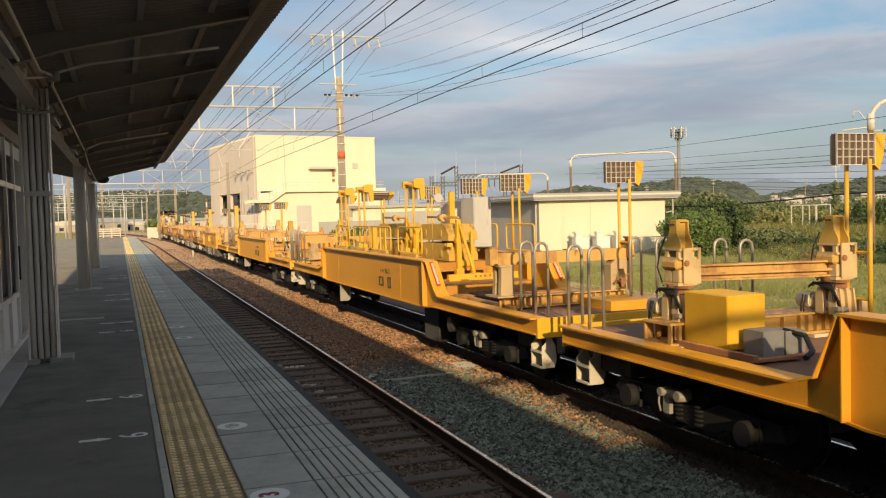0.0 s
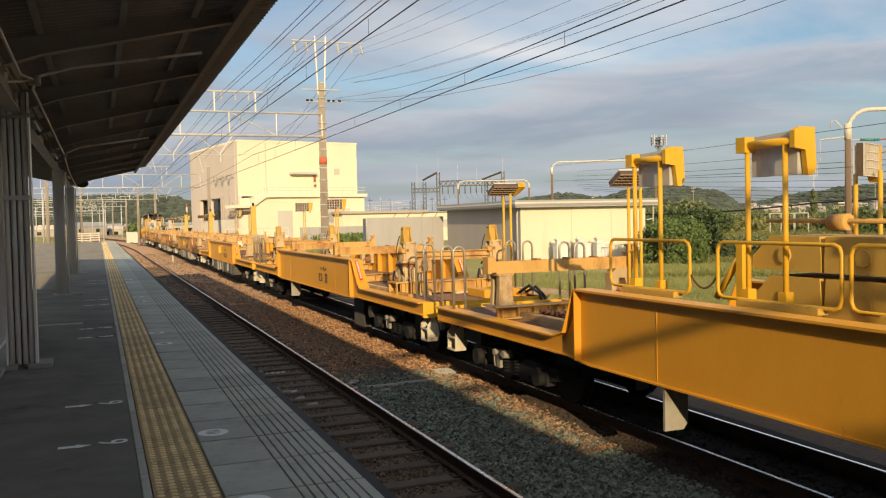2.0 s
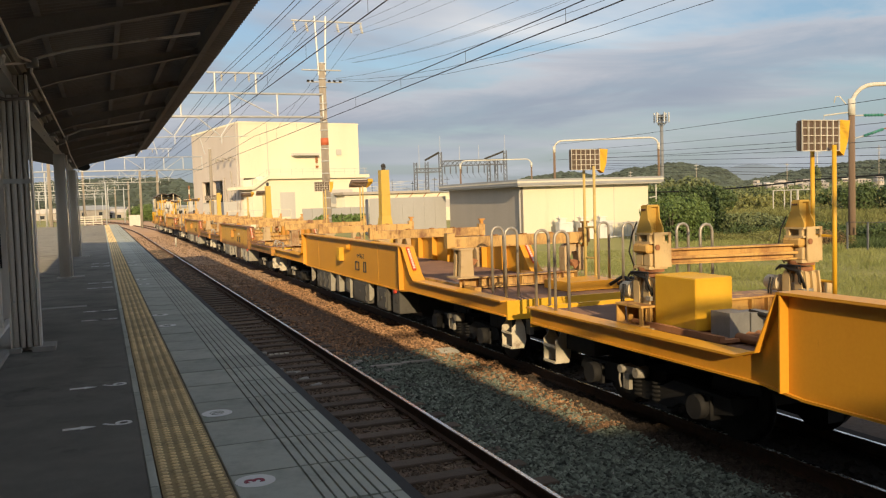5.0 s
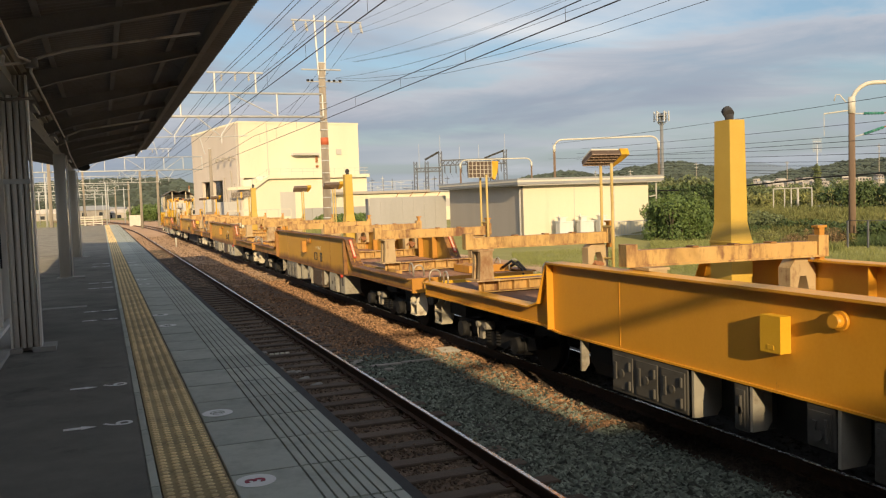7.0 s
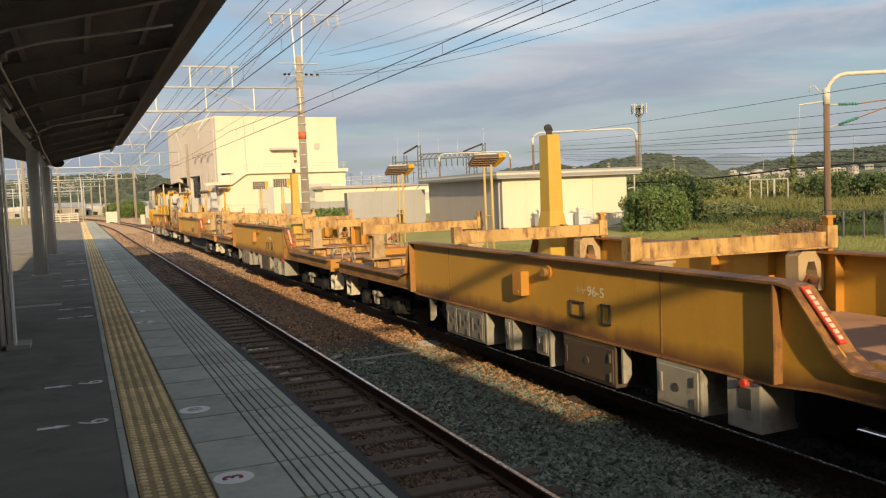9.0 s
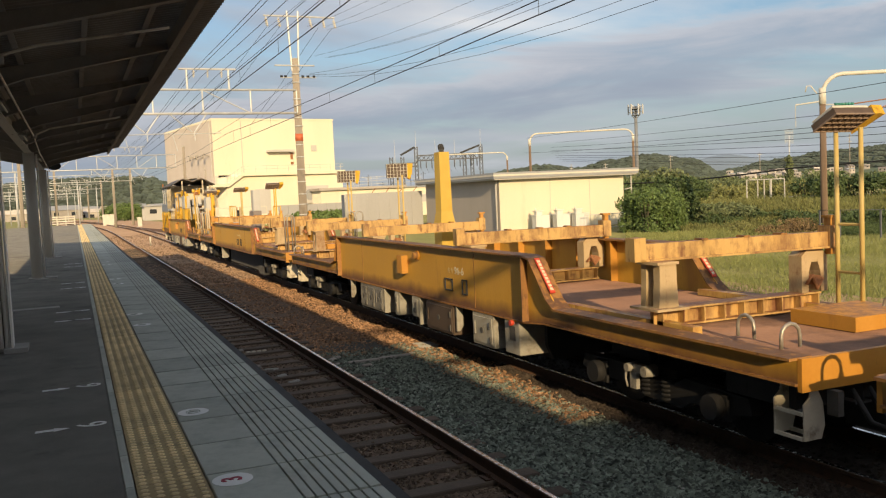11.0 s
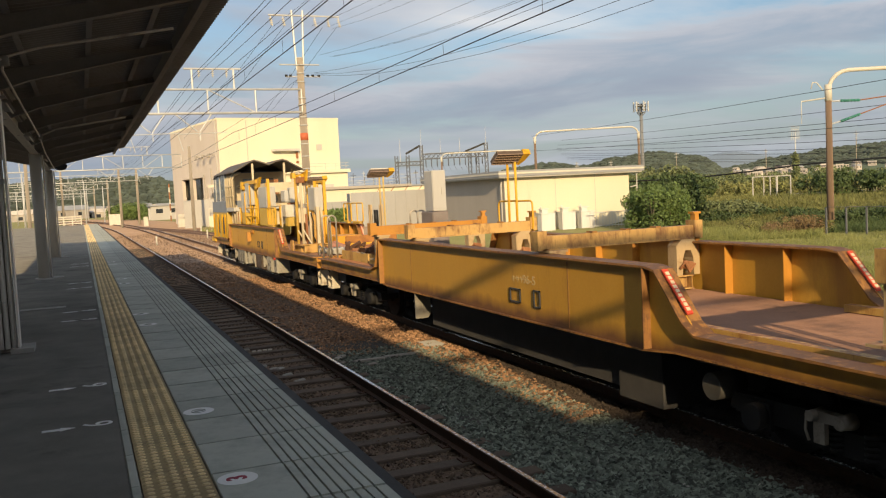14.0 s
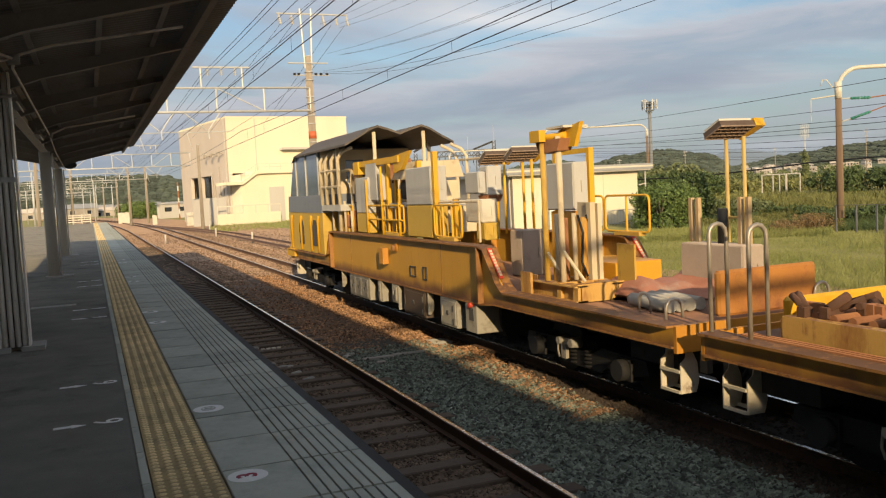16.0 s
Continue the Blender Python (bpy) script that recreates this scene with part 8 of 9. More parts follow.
# the shed beside the line
shed = thing("equipment_shed", "cream equipment shed with a flat grey roof", "building", m=pose(27.0, 53.6, 0, 0, 0, -2.5))
made("wall", CREAM_WALL, shed, lambda b: box(b, 0.25, 10.25, 0.25, 15.5, -0.5, 3.35))
# thin taupe sheet: the side's weaker light put into its colour
made("shaded_side", TAUPE_SHADE_AND_ROOF, shed, lambda b: box(b, 0.235, 0.25, 0.25, 15.5, -0.5, 3.35))
made("roof", ROOF_GREY, shed, lambda b: box(b, -0.5, 11.05, -0.55, 16.0, 3.45, 3.85))
made("roof_edge", WHITE_PAINT, shed, lambda b: box(b, -0.53, 11.08, -0.58, 16.03, 3.60, 3.72))
made("soffit", GREY_WALL, shed, lambda b: box(b, -0.4, 10.95, -0.45, 15.9, 3.35, 3.45))
made("downpipe", GREY_WALL, shed, lambda b: tube(b, [(0.22, 0.5, 3.35), (0.1, 0.5, 2.9), (0.14, 0.6, -0.4)], 0.06, 8))
made("downpipe", GREY_WALL, shed, lambda b: (rod(b, (10.7, -0.1, 3.3), (10.7, -0.1, -0.4), 0.05, 6), rod(b, (10.2, 0.0, 2.3), (10.75, -0.1, 2.4), 0.04, 6)))
made("wall_seam", GREY_WALL, shed, lambda b: [box(b, x - 0.015, x + 0.015, 0.235, 0.25, -0.5, 3.35) for x in (4.2, 7.4)])
for x in (4.1, 5.7, 7.2):
    ac = thing("cabinet_unit", "white rooftop-style cooling unit on a stand by the shed", "cooling unit", "cooling units", m=Matrix.Translation((27.0, 53.6, 0)) @ pose(0, 0, 0, 0, 0, -2.5) @ pose(x - 1.4, -1.1, 0))
    made("casing", WALL_WHITE, ac, lambda b: (box(b, -0.52, 0.52, -0.3, 0.3, -0.45, 0.74), box(b, -0.56, 0.56, -0.34, 0.34, 0.74, 0.80)))
    made("vent_cowl", WALL_WHITE, ac, lambda b: (box(b, -0.42, 0.02, -0.2, 0.2, 0.80, 1.06), box(b, -0.52, 0.12, -0.25, 0.25, 1.06, 1.12), rod(b, (-0.4, 0, 1.12), (-0.4, 0, 1.3), 0.05, 8)))
pal = thing("steel_fence", "low grey steel fence before the shed", "fence", m=Matrix.Translation((27.0, 53.6, 0)) @ pose(0, 0, 0, 0, 0, -2.5) @ pose(5.5, -2.2, 0))
made("rail", GALV, pal, lambda b: (box(b, 0, 8.5, -0.02, 0.02, 0.62, 0.68), box(b, 0, 8.5, -0.02, 0.02, -0.3, -0.24)))
for k in range(35):
    made("bar", GALV, pal, lambda b: rod(b, (0.25 * k, 0, -0.45), (0.25 * k, 0, 0.65), 0.014, 5))

# open-air substation far behind
sub = thing("substation_frame", "dark lattice steel frame of a substation far off", "substation", m=pose(62.0, 150.0, 0, 0, 0, -24))
LATTICE = surface("lattice_steel", (0.10, 0.105, 0.11), (0.16, 0.165, 0.17), 1, 0.7, bump=0)
def truss(b, x0, x1, z, h, y, n):
    for zz in (z, z + h):
        box(b, x0, x1, y - 0.07, y + 0.07, zz - 0.08, zz + 0.08)
    for k in range(n):
        a, c = x0 + (x1 - x0) * k / n, x0 + (x1 - x0) * (k + 1) / n
        rod(b, (a, y, z), (c, y, z + h), 0.06, 4)
        rod(b, (a, y, z + h), (c, y, z), 0.06, 4)
for y in (-0.5, 0.6):
    made("girder", LATTICE, sub, lambda b: truss(b, -2.7, 9.4, 8.75, 0.95, y, 14))
made("girder", LATTICE, sub, lambda b: truss(b, -7.6, -2.7, 7.7, 0.7, 0.0, 7))
for x, zt in ((-7.5, 9.6), (-5.4, 9.6), (-2.8, 11.4), (6.2, 9.7), (7.6, 9.7), (9.3, 11.3)):
    def tower(b):
        for dx in (-0.28, 0.28):
            rod(b, (x + dx, 0, -0.3), (x + dx, 0, zt), 0.09, 5)
        n = int(zt / 0.8)
        for k in range(n):
            rod(b, (x - 0.28, 0, zt * k / n), (x + 0.28, 0, zt * (k + 1) / n), 0.045, 4)
            rod(b, (x + 0.28, 0, zt * k / n), (x - 0.28, 0, zt * (k + 1) / n), 0.045, 4)
    made("lattice_tower", LATTICE, sub, tower)
for x, zt in ((-2.8, 14.4), (9.3, 14.2), (-6.8, 12.8), (0.8, 12.6), (4.4, 12.4)):
    made("lightning_rod", GALV, sub, lambda b: rod(b, (x, 0.2, 8.0), (x, 0.2, zt), 0.06, 5, 0.025))
made("sloping_bar", RUBBER, sub, lambda b: (rod(b, (-5.7, -0.3, 9.9), (-3.0, -0.3, 11.3), 0.26, 4), rod(b, (5.4, -0.3, 9.8), (9.0, -0.3, 11.1), 0.24, 4)))
for k in range(11):
    x = -2.0 + 1.05 * k
    made("insulator", LATTICE, sub, lambda b: (rod(b, (x, -0.6, 8.6), (x, -0.6, 7.3), 0.10, 6), rod(b, (x, -0.6, 7.3), (x + 0.5, -0.6, 6.4), 0.03, 4)))
bus_rng = random.Random(31)
for k in range(38):
    x, h, y, w = -27.0 + 0.7 * k + bus_rng.uniform(-0.3, 0.3), bus_rng.uniform(4.6, 7.2), bus_rng.uniform(0, 12), bus_rng.uniform(0.2, 0.7)
    made("bus_post", GALV if k % 3 else LATTICE, sub, lambda b: (rod(b, (x, y, -0.3), (x, y, h), 0.055, 5), box(b, x - w, x + w, y - 0.04, y + 0.04, h - 0.5, h - 0.42)))
for z in (5.0, 5.6, 6.3):
    made("bus_bar", GALV, sub, lambda b: rod(b, (-27.0, 2.1, z - 0.4), (-2.0, 2.1, z), 0.05, 5))


def house(x, y, z, w, d, h, turn, roof):
    ho = thing("house", "far house with pale walls and a low roof", "house", "far houses", m=pose(x, y, z, 0, 0, turn))
    made("wall", HOUSE_WALL, ho, lambda b: box(b, -w / 2, w / 2, -d / 2, d / 2, -2.0, h))
    made("roof", roof, ho, lambda b: prism(b, [(-d / 2 - 0.4, h - 0.1), (d / 2 + 0.4, h - 0.1), (0, h + d * 0.2)], "x", -w / 2 - 0.4, w / 2 + 0.4))
    for k in range(2):
        made("window", GLASS_DARK, ho, lambda b: box(b, -w / 4 + k * w / 2 - 0.7, -w / 4 + k * w / 2 + 0.7, -d / 2 - 0.05, -d / 2 + 0.02, h - 1.9, h - 0.8))


FOOT = (3, 6, 9, 10, 10, 10, 11, 11)
rng = random.Random(5)
for k in range(34):
    az, w = 40.8 + 12.0 * rng.random(), 0.12 + 0.6 * rng.random()
    dist = 820 + 330 * w
    house(dist * math.sin(radians(az)), dist * math.cos(radians(az)), -2.2 + 10 * math.sin(math.pi * (0.04 + 0.62 * w)), rng.uniform(5, 8.5), rng.uniform(5, 6.5), rng.uniform(2.2, 3.8), rng.uniform(-75, 0), rng.choice((ROOF_TILE, ROOF_GREY, HOUSE_WALL, TAUPE_SHADE_AND_ROOF)))
for k in range(26):
    x = -62 + 3.9 * k + rng.uniform(-1, 1)
    house(x, 330 + rng.uniform(-30, 80), -0.4, rng.uniform(6, 12), rng.uniform(5, 7), rng.uniform(1.8, 3.0), rng.uniform(-20, 20), rng.choice((ROOF_GREY, ROOF_GREY, TAUPE_SHADE_AND_ROOF, HOUSE_WALL, ROOF_TILE)))
for az, dist, w, h in ((47.4, 880, 15, 6.2), (46.3, 900, 9, 4.6)):
    flats = thing("apartment_block", "brownish apartment block on the far slope", "building", "far houses", m=pose(dist * math.sin(radians(az)), dist * math.cos(radians(az)), 2.2, 0, 0, -47))
    made("wall", HOUSE_WALL, flats, lambda b: box(b, -w / 2, w / 2, -4, 4, -5, h))
    for r in range(2):
        for c in range(6):
            made("window", GLASS_DARK, flats, lambda b: box(b, -w / 2 + w * (c + 0.25) / 6, -w / 2 + w * (c + 0.75) / 6, -4.06, -3.98, h - 2.2 - 2.6 * r, h - 0.9 - 2.6 * r))


# ---- hills and distance ----
def ridge_height(az, az0, az1, heights):
    u = max(0.0, min(0.9999, (az - az0) / (az1 - az0))) * (len(heights) - 1)
    k = int(u)
    return heights[k] + (heights[k + 1] - heights[k]) * (0.5 - 0.5 * math.cos(math.pi * (u - k)))


def ridge(name, label, az0, az1, dist, heights, depth, material, seed, lump):
    """A ridge seen from afar: an arc of rising ground."""
    na, nd = int((az1 - az0) * 4), 20
    v, f = [], []
    for i in range(na + 1):
        az = az0 + (az1 - az0) * i / na
        h = ridge_height(az, az0, az1, heights)
        for j in range(nd + 1):
            w = j / nd
            d = dist + depth * w
            x, y = d * math.sin(radians(az)), d * math.cos(radians(az))
            v.append((x, y, -2.0 + h * math.sin(math.pi * (0.04 + 0.62 * w)) + lump * noise.noise((x * 0.03, y * 0.03, seed))))
    for i in range(na):
        for j in range(nd):
            a = i * (nd + 1) + j
            f.append((a, a + 1, a + nd + 2, a + nd + 1))
    return tagged(new(name, soup(name, v, f, material)), label, "hill", kind="structure")


def woods(count, az0, az1, dist, heights, depth, seed, size, label):
    """Tree crowns standing close over a ridge, each a ragged dome of leafy facets."""
    rng = np.random.default_rng(seed)
    ring = 7
    v, f = [], []
    for k in range(count):
        az, w = az0 + (az1 - az0) * rng.random(), rng.random() ** 0.8 * 0.82
        h = ridge_height(az, az0, az1, heights)
        d = dist + depth * w
        x, y = d * math.sin(radians(az)), d * math.cos(radians(az))
        z = -2.0 + h * math.sin(math.pi * (0.04 + 0.62 * w)) - 1.0
        r = size * (0.6 + 0.8 * rng.random())
        tall = r * (0.9 + 0.6 * rng.random())
        n = len(v)
        for s, (q, u) in enumerate(((0.75, 0.0), (1.0, 0.45), (0.72, 0.85))):
            for i in range(ring):
                a = 6.283 * (i + 0.5 * s) / ring
                g = r * q * (0.8 + 0.4 * rng.random())
                v.append((x + g * math.cos(a), y + g * math.sin(a), z + tall * (u + 0.16 * (rng.random() - 0.5))))
        v.append((x, y, z + tall * 1.1))
        for s in range(2):
            for i in range(ring):
                a, b = n + s * ring + i, n + s * ring + (i + 1) % ring
                f.append((a, b, b + ring))
                f.append((a, b + ring, a + ring))
        for i in range(ring):
            f.append((n + 2 * ring + i, n + 2 * ring + (i + 1) % ring, n + 3 * ring))
    return tagged(new("woods", soup("woods", v, f, WOODS)), label, "trees", kind="stuff")


# pale blue stands in for the haze before the mountain
HAZY_MOUNTAIN = surface("hazy_mountain", (0.15, 0.20, 0.27), (0.17, 0.22, 0.29), 0.001, 1.0, fine=0.01, bump=0)
WOODS = surface("far_woods", (0.050, 0.068, 0.055), (0.085, 0.105, 0.08), 0.12, 0.95, fine=0.6, bump=0.0, vary=0.3, island=True)
NEAR_HILL, FAR_HILL, LEFT_HILL = (6, 13, 15.5, 12.5, 16.5, 18.5, 15, 4), (6, 21, 32, 36, 40, 48, 44), (7, 11, 14, 14, 16, 19, 19, 10)
ridge("hill", "low wooded hill", 25, 41.3, 420, NEAR_HILL, 160, HILL, 1.0, 1.0)
woods(6500, 25, 41.3, 420, NEAR_HILL, 160, 61, 2.3, "dense mixed woods on the low hill")
ridge("hill", "low wooded hill", 40.2, 62, 1150, FAR_HILL, 400, HILL, 2.0, 1.0)
ridge("hill_foot", "gentle built-up slope below the farther hill", 40.2, 62, 820, FOOT, 420, HILL, 3.0, 0.6)
woods(6500, 40.2, 58, 1150, tuple(ridge_height(40.2 + 17.8 * k / 11, 40.2, 62, FAR_HILL) for k in range(12)), 400, 62, 5.6, "dense mixed woods on the farther hill")
ridge("hill", "low wooded hill", -24, 8, 430, LEFT_HILL, 160, HILL, 4.0, 1.0)
woods(6000, -24, 8, 430, LEFT_HILL, 160, 63, 2.5, "dense mixed woods beyond the station")
ridge("hazy_mountain", "far mountain with haze put into its blue colour", 34, 66, 2600, (30, 50, 84, 56, 40, 50, 70, 80, 70, 50), 500, HAZY_MOUNTAIN, 5.0, 0.0)


# ---- plants ----
def leaves(blobs, count, size, seed, flat=0.0):
    """Leaf pairs strewn through the outer part of lumpy blobs (centre, radii)."""
    rng = np.random.default_rng(seed)
    vol = np.array([r[0] * r[1] * r[2] for _, r in blobs]) ** 0.7
    pick = rng.choice(len(blobs), count, p=vol / vol.sum())
    c = np.array([b[0] for b in blobs])[pick]
    r = np.array([b[1] for b in blobs])[pick]
    d = rng.standard_normal((count, 3))
    d /= np.linalg.norm(d, axis=1)[:, None]
    p = c + d * r * (0.62 + 0.46 * rng.random((count, 1)))
    n = d + 0.7 * rng.standard_normal((count, 3))
    n /= np.linalg.norm(n, axis=1)[:, None]
    a = np.cross(n, rng.standard_normal((count, 3)))
    a /= np.linalg.norm(a, axis=1)[:, None]
    b = np.cross(n, a)
    s = size * (0.6 + 0.8 * rng.random((count, 1)))
    v = np.stack([p - a * s, p - b * s * 0.55 + n * s * 0.1, p + a * s, p + b * s * 0.55 + n * s * 0.1], 1).reshape(-1, 3)
    keep = v[:, 2].reshape(-1, 4).min(1) > -0.5
    v = v.reshape(-1, 4, 3)[keep].reshape(-1, 3)
    f = np.arange(len(v)).reshape(-1, 4)
    return v.tolist(), f.tolist()


def bush(name, label, blobs, count, size, material, seed, step=1):
    b0 = thing(name, label, "bush", "bushes")
    v, f = leaves(blobs, count, size, seed)
    part("foliage", soup("foliage", v, f, material), None, b0)
    def stems(b):
        for (c, r) in blobs[::step]:
            rod(b, (c[0], c[1], -0.5), (c[0] + 0.1, c[1], c[2]), 0.07, 5, 0.03)
            rod(b, (c[0], c[1], -0.3 + 0.4 * c[2]), (c[0] + r[0] * 0.6, c[1] + 0.1, c[2] + r[2] * 0.5), 0.04, 5, 0.015)
            rod(b, (c[0], c[1], -0.3 + 0.4 * c[2]), (c[0] - r[0] * 0.6, c[1] - 0.1, c[2] + r[2] * 0.4), 0.04, 5, 0.015)
    made("stem", BARK, b0, stems)
    return b0


def at_az(az, dist, z):
    return (dist * math.sin(radians(az)), dist * math.cos(radians(az)), z)


def belt(name, label, az0, az1, dist, top, thick, n, count, size, material, seed, wide=1.0, spread=1.0, ragged=0.35):
    """A row of bushes side by side, their tops near one height."""
    r = random.Random(seed)
    blobs = []
    for k in range(n):
        rz = thick * (0.75 + 0.5 * r.random())
        c = at_az(az0 + (az1 - az0) * (k + r.uniform(-0.3, 0.3)) / max(1, n - 1), dist + r.uniform(-spread, spread), top - rz - ragged * r.random())
        blobs.append((c, (wide * (0.7 + 0.4 * r.random()), wide * 0.8, rz * 0.9)))
        for _ in range(3):
            q = 0.32 + 0.3 * r.random()
            blobs.append(((c[0] + wide * r.uniform(-1, 1), c[1] + wide * r.uniform(-0.8, 0.6), c[2] + rz * r.uniform(-0.5, 0.75)), (wide * q, wide * q, rz * q * 1.1)))
        low = 0.5 * (c[2] - rz - 0.4)
        blobs.append(((c[0] + wide * r.uniform(-0.4, 0.4), c[1] - 0.3 * wide, low), (wide * 0.8, wide * 0.7, max(0.25, 0.6 * (c[2] - low)))))
    return bush(name, label, blobs, count, size, material, seed, 5)


belt("vine_hedge", "dense broad-leaved vine hedge beside the shed", 35.2, 38.1, 57, 2.62, 1.15, 14, 24000, 0.085, LEAF, 21, 0.85, 1.4, 1.0)
belt("vine_hedge", "sprays of new leaves over the vine hedge", 35.4, 38.0, 56.2, 2.5, 0.75, 9, 3500, 0.085, LEAF, 34, 0.8, 1.2, 1.3)
belt("dark_bush", "dark tall bushes behind the vine hedge", 37.3, 39.3, 60, 3.1, 0.95, 9, 12000, 0.095, LEAF_DARK, 22, 0.7, 1.0, 1.3)
belt("dark_bush", "dark low bushes in the shade of the bank", 39.3, 42.4, 60, 1.35, 0.7, 9, 9000, 0.09, LEAF_MID, 23, 0.9)
belt("bank_bush", "overgrown trees behind the hedge", 33.4, 39.4, 105, 4.2, 1.7, 12, 15000, 0.21, LEAF_MID, 24, 2.0, 4, 1.4)
belt("bank_bush", "overgrown trees behind the hedge", 35.0, 39.2, 92, 3.2, 1.4, 8, 11000, 0.18, LEAF_DARK, 25, 1.8, 3, 0.8)
belt("bank_bush", "low woods beyond the bank", 39.4, 52.0, 125, 2.15, 1.0, 22, 15000, 0.22, LEAF_OLIVE, 26, 2.4, 9, 1.0)
belt("bank_bush", "low woods beyond the bank", 34.0, 53.0, 200, 3.7, 1.8, 26, 15000, 0.34, LEAF_MID, 27, 3.4, 14, 1.9)
# the dark leaf colour of these two belts stands in for the bank's shade
belt("bank_weeds", "weeds on the foot of the bank, shade put in their dark leaves", 45.2, 53.0, 55.5, 0.66, 0.6, 20, 20000, 0.075, LEAF_DARK, 30, 1.0, 1.2, 0.25)
belt("bank_weeds", "low scrub under the bank, shade put in its dark leaves", 39.3, 45.4, 58.5, 0.62, 0.5, 13, 9000, 0.07, LEAF_DARK, 35, 0.8, 1.0, 0.5)
belt("dark_bush", "dark dense bush beside the brown pole", 45.9, 52.5, 72, 2.85, 0.9, 10, 11000, 0.11, LEAF_DARK, 31, 1.2, 1.0, 0.3)
belt("bank_bush", "low olive scrub beyond the road", 39.4, 46.0, 92, 2.1, 0.9, 16, 14000, 0.14, LEAF_OLIVE, 33, 1.7, 4.0, 1.0)
belt("dry_shrub", "withered brown shrubs in the grass", 43.4, 46.3, 48, 0.72, 0.4, 7, 7000, 0.04, LEAF_DRY, 41, 0.6, 1.2, 0.5)
belt("bank_weeds", "green and brown rank weeds among the withered shrubs", 41.6, 46.4, 49, 0.6, 0.4, 9, 6000, 0.05, LEAF_OLIVE, 44, 0.7, 1.4, 0.5)
kerb = thing("bank_road", "pale concrete edge of the road on the bank", "kerb", kind="structure")
made("edge_strip", STEELWORK, kerb, lambda b: prism(b, [at_az(44.8, 80, 0)[:2], at_az(53, 80, 0)[:2], at_az(53, 83, 0)[:2], at_az(44.8, 83, 0)[:2]], "z", -0.3, 0.92))
ivy = thing("ivy_mast", "slim mast overgrown with dark ivy", "mast", m=pose(*at_az(44.95, 150, -0.4)))
made("pole", GALV, ivy, lambda b: rod(b, (0, 0, 0), (0, 0, 9.6), 0.10, 8))
for z in (8.7, 10.0):
    made("aerial", GALV, ivy, lambda b: rod(b, (-0.8, 0, z), (0.8, 0, z), 0.04, 5))
for k in range(5):
    made("aerial_rod", GALV, ivy, lambda b: rod(b, (-0.8 + 0.4 * k, 0, 8.3), (-0.8 + 0.4 * k, 0, 10.6), 0.045, 5))
ivy_leaves = leaves([((0.1 * (-1) ** k, 0, 2.2 + 0.7 * k), (0.6 - 0.06 * k, 0.55, 0.7)) for k in range(6)], 1800, 0.2, 47)
part("foliage", soup("foliage", *ivy_leaves, LEAF_MID), None, ivy)
fence2 = thing("wire_fence", "grey wire fence on concrete posts at the bank", "fence")
for k in range(7):
    u = at_az(46.6 + 1.1 * k, 46.5 - 0.5 * k, 0)
    made("post", LATTICE, fence2, lambda b: box(b, u[0] - 0.035, u[0] + 0.035, u[1] - 0.035, u[1] + 0.035, -0.5, 0.95))
for z in (0.95,):
    made("wire", LATTICE, fence2, lambda b: tube(b, [(*at_az(46.6 + 1.1 * k, 46.45 - 0.5 * k, 0)[:2], z) for k in range(7)], 0.015, 5))
blobs = [((7.0 + 1.5 * k, 205 + rng.uniform(-4, 4), 1.6 + rng.uniform(-0.5, 1.0)), (1.8, 1.6, 1.8)) for k in range(5)]
bush("far_bush", "green bushes beyond the end of the platform", blobs, 6500, 0.22, LEAF, 42)
blobs = [((24.5 + 1.2 * k, 100.5, 0.3), (1.2, 0.8, 0.9)) for k in range(5)]
bush("far_bush", "green bush before the grey wall", blobs, 2500, 0.2, LEAF, 43)


def meadow(name, count, region, h0, h1, width, material, seed, label):
    rng = np.random.default_rng(seed)
    az = np.radians(region[0] + (region[1] - region[0]) * rng.random(count))
    dist = region[2] + (region[3] - region[2]) * rng.random(count) ** 1.2
    x, y = dist * np.sin(az), dist * np.cos(az)
    z = np.array([ground_height(a, b) for a, b in zip(x, y)]) - 0.03
    h = h0 + (h1 - h0) * rng.random(count) ** 1.5
    h *= 0.75 + 0.5 * np.array([noise.noise((a * 0.3, b * 0.3, 7.0)) for a, b in zip(x, y)])
    t = rng.random(count) * 6.28
    w = width * (0.6 + 0.8 * rng.random(count))
    lean = 0.35 * rng.standard_normal((count, 2)) * h[:, None]
    p = np.stack([x, y, z], -1)
    s = np.stack([np.cos(t) * w, np.sin(t) * w, 0 * w], -1)
    top = p + np.concatenate([lean, h[:, None]], 1)
    mid = p + np.concatenate([lean * 0.35, h[:, None] * 0.55], 1)
    v = np.stack([p - s, p + s, mid + s * 0.7, top, mid - s * 0.7], 1).reshape(-1, 3)
    f = np.arange(5 * count).reshape(-1, 5)
    return tagged(new(name, soup(name, v.tolist(), f.tolist(), material)), label, "grass", kind="stuff")


meadow("tall_grass", 130000, (26, 56, 22, 49), 0.07, 0.28, 0.008, BLADE, 51, "tall sunlit green grass beside the railway")
meadow("bank_weeds", 26000, (39.0, 54, 56, 79), 0.25, 0.75, 0.025, LEAF_OLIVE, 54, "sunlit olive weeds on top of the bank")
# dark leaf colour again in place of shade on the bank's front
meadow("bank_weeds", 14000, (45.8, 54, 47.5, 57), 0.2, 0.5, 0.02, LEAF_DARK, 56, "weeds at the bank's foot with its shade in their dark leaves")
meadow("bank_weeds", 9000, (38.5, 46, 54, 62), 0.3, 0.75, 0.02, LEAF_OLIVE, 55, "rank olive weeds on the slope of the bank")
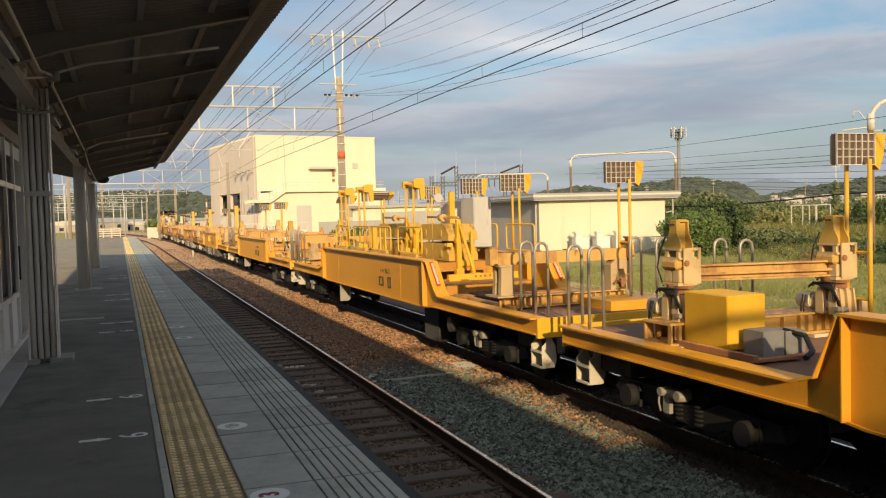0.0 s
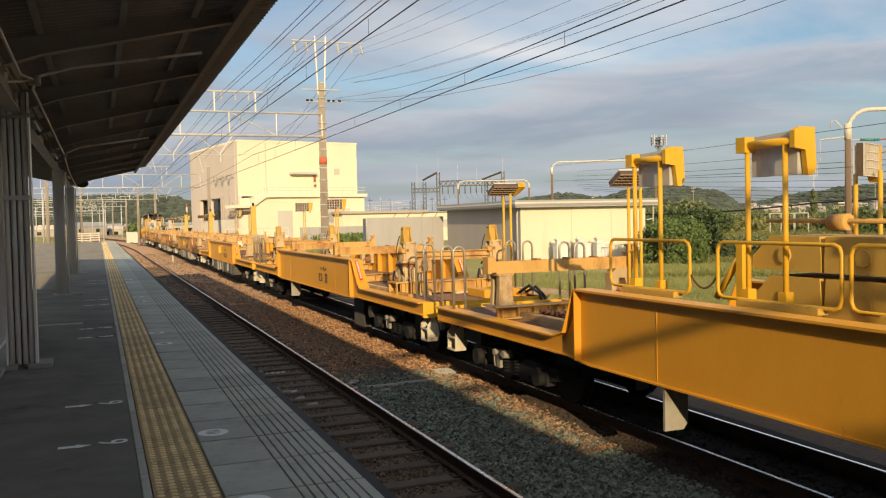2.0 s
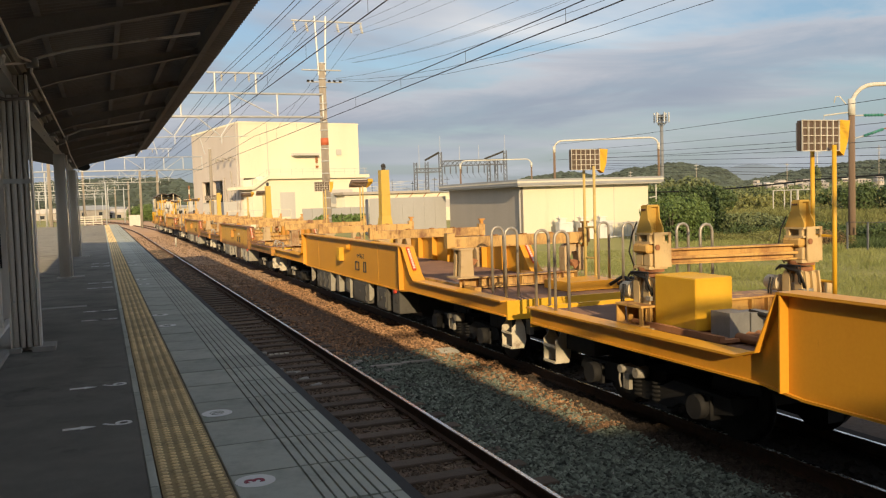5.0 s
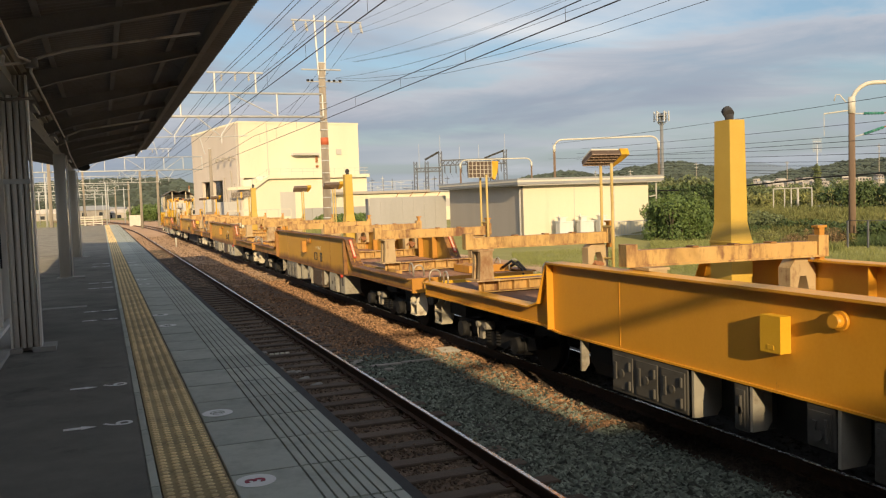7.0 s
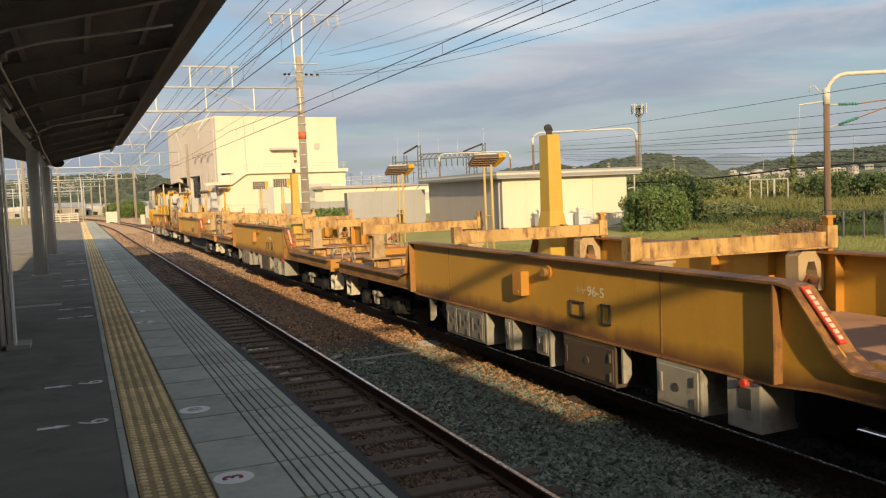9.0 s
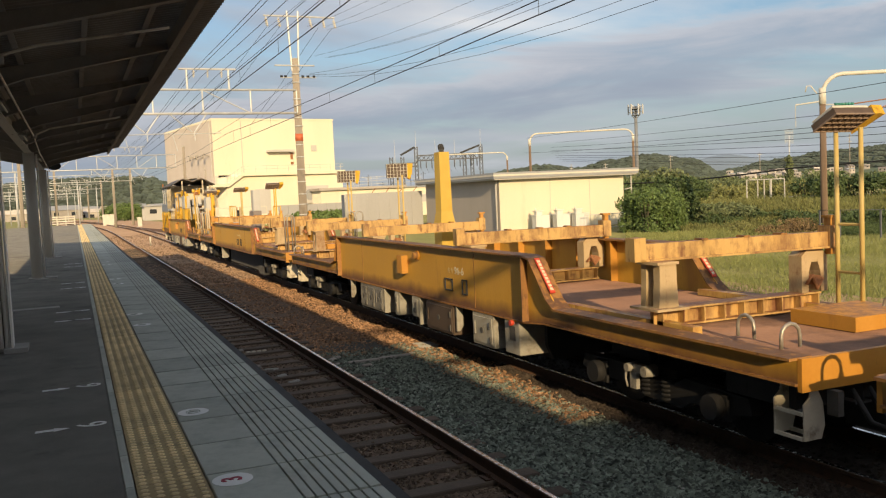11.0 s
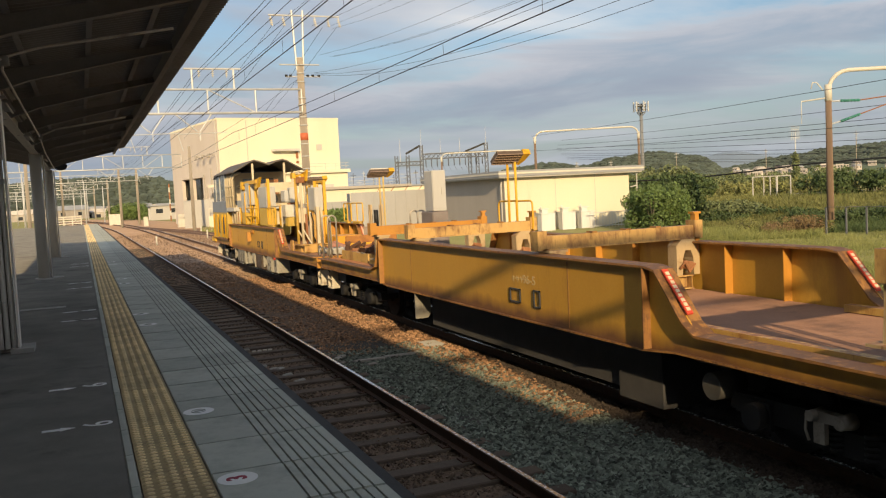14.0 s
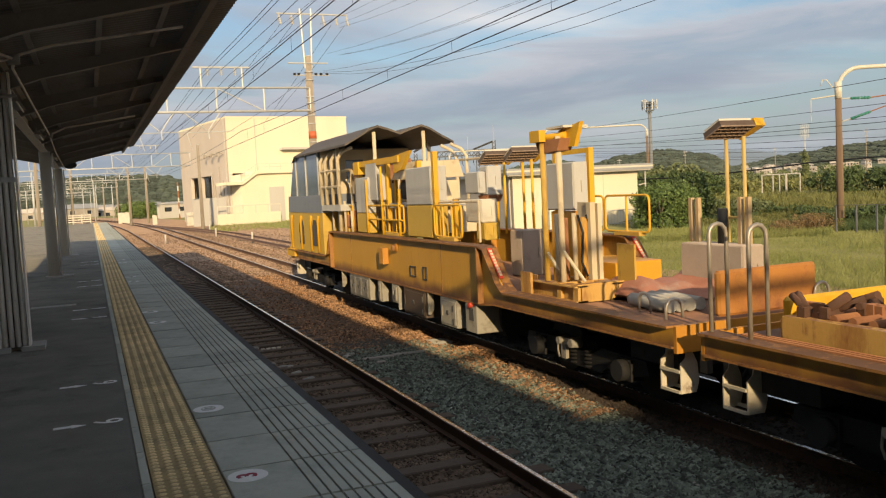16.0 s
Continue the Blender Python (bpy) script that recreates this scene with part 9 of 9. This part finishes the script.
meadow("tall_grass", 24000, (35, 46.4, 44, 54), 0.25, 0.65, 0.010, BLADE, 52, "tall pale grass along the foot of the bank")
meadow("weeds", 5000, (7, 17, 88, 118), 0.15, 0.5, 0.04, BLADE, 53, "thin weeds before the far buildings")

# lineside small things
cabinet = thing("lineside_cabinet", "white lineside equipment cabinet", "cabinet", "lineside cabinets", m=pose(5.0, 148.0, -0.4))
made("casing", WHITE_PAINT, cabinet, lambda b: box(b, -0.9, 0.9, -0.5, 0.5, 0, 2.0))
cabinet2 = thing("lineside_cabinet", "white lineside equipment cabinet", "cabinet", "lineside cabinets", m=pose(12.4, 120.0, -0.4))
made("casing", WHITE_PAINT, cabinet2, lambda b: box(b, -0.55, 0.55, -0.4, 0.4, 0, 1.75))
cabinet3 = thing("lineside_cabinet", "narrow white lineside cabinet", "cabinet", "lineside cabinets", m=pose(8.6, 132.0, -0.4))
made("casing", WHITE_PAINT, cabinet3, lambda b: box(b, -0.3, 0.3, -0.3, 0.3, 0, 1.5))
for x, y in ((4.95, 66.0), (9.6, 74.0), (10.6, 86.0), (10.2, 60.0)):
    peg = thing("marker_post", "short white marker post in the ballast", "post", "marker posts", m=pose(x, y, -0.3))
    made("post", WHITE_PAINT, peg, lambda b: rod(b, (0, 0, 0), (0, 0, 0.75), 0.06, 8))
goal = thing("steel_goal_frame", "rusty open steel frame on the bank", "frame", m=pose(*at_az(42.45, 76, 0), 0, 0, -43.5))
for x in (0.0, 0.85, 1.35, 1.85, 2.9):
    made("upright", GREY_WALL, goal, lambda b: rod(b, (x, 0, 0.3), (x, 0, 2.55), 0.05 if x != 1.85 else 0.09, 6))
made("top_bar", GREY_WALL, goal, lambda b: rod(b, (0, 0, 2.52), (2.9, 0, 2.52), 0.04, 6))

for x in (15.6, 16.6):
    arm = thing("barrier_arm", "upright red-striped barrier arm beside the yard", "barrier", "barrier arms", m=pose(x, 170.0, -0.4))
    made("pole", RUST, arm, lambda b: rod(b, (0, 0, 0), (0, 0, 7.0), 0.13, 6))
    for k in range(3):
        made("band", WHITE_PAINT, arm, lambda b: rod(b, (0, 0, 1.0 + 2.2 * k), (0, 0, 1.9 + 2.2 * k), 0.14, 6))
pale = thing("far_building", "long pale low building beyond the yard", "building", "far buildings", m=pose(13.5, 190.0, -0.4))
made("wall", GREY_WALL, pale, lambda b: box(b, 0, 12, 0, 8, -0.3, 2.9))
made("roof", ROOF_GREY, pale, lambda b: box(b, -0.3, 12.3, -0.3, 8.3, 2.9, 3.15))
for k in range(4):
    made("window", GLASS_DARK, pale, lambda b: box(b, 1.0 + 2.8 * k, 2.4 + 2.8 * k, -0.05, 0.02, 1.4, 2.3))


# ---- motion of the train ----
def motions():
    for i, car in enumerate(CARS):
        y0 = CAR_0 + CAR_PITCH * (i - 1) - (0.35 if i == 7 else 0.0)
        walk(car, [(t * 0.5, pose(TRACK_X[1], y0 - displacement(t * 0.5), 0)) for t in range(33)])
    turns = [(k / 15, displacement(k / 15) / 0.43) for k in range(241)]
    for w, dy in WHEELS:
        walk(w, [(t, pose(0, dy, 0.43, math.degrees(a), 0, 0)) for t, a in turns])


motions()
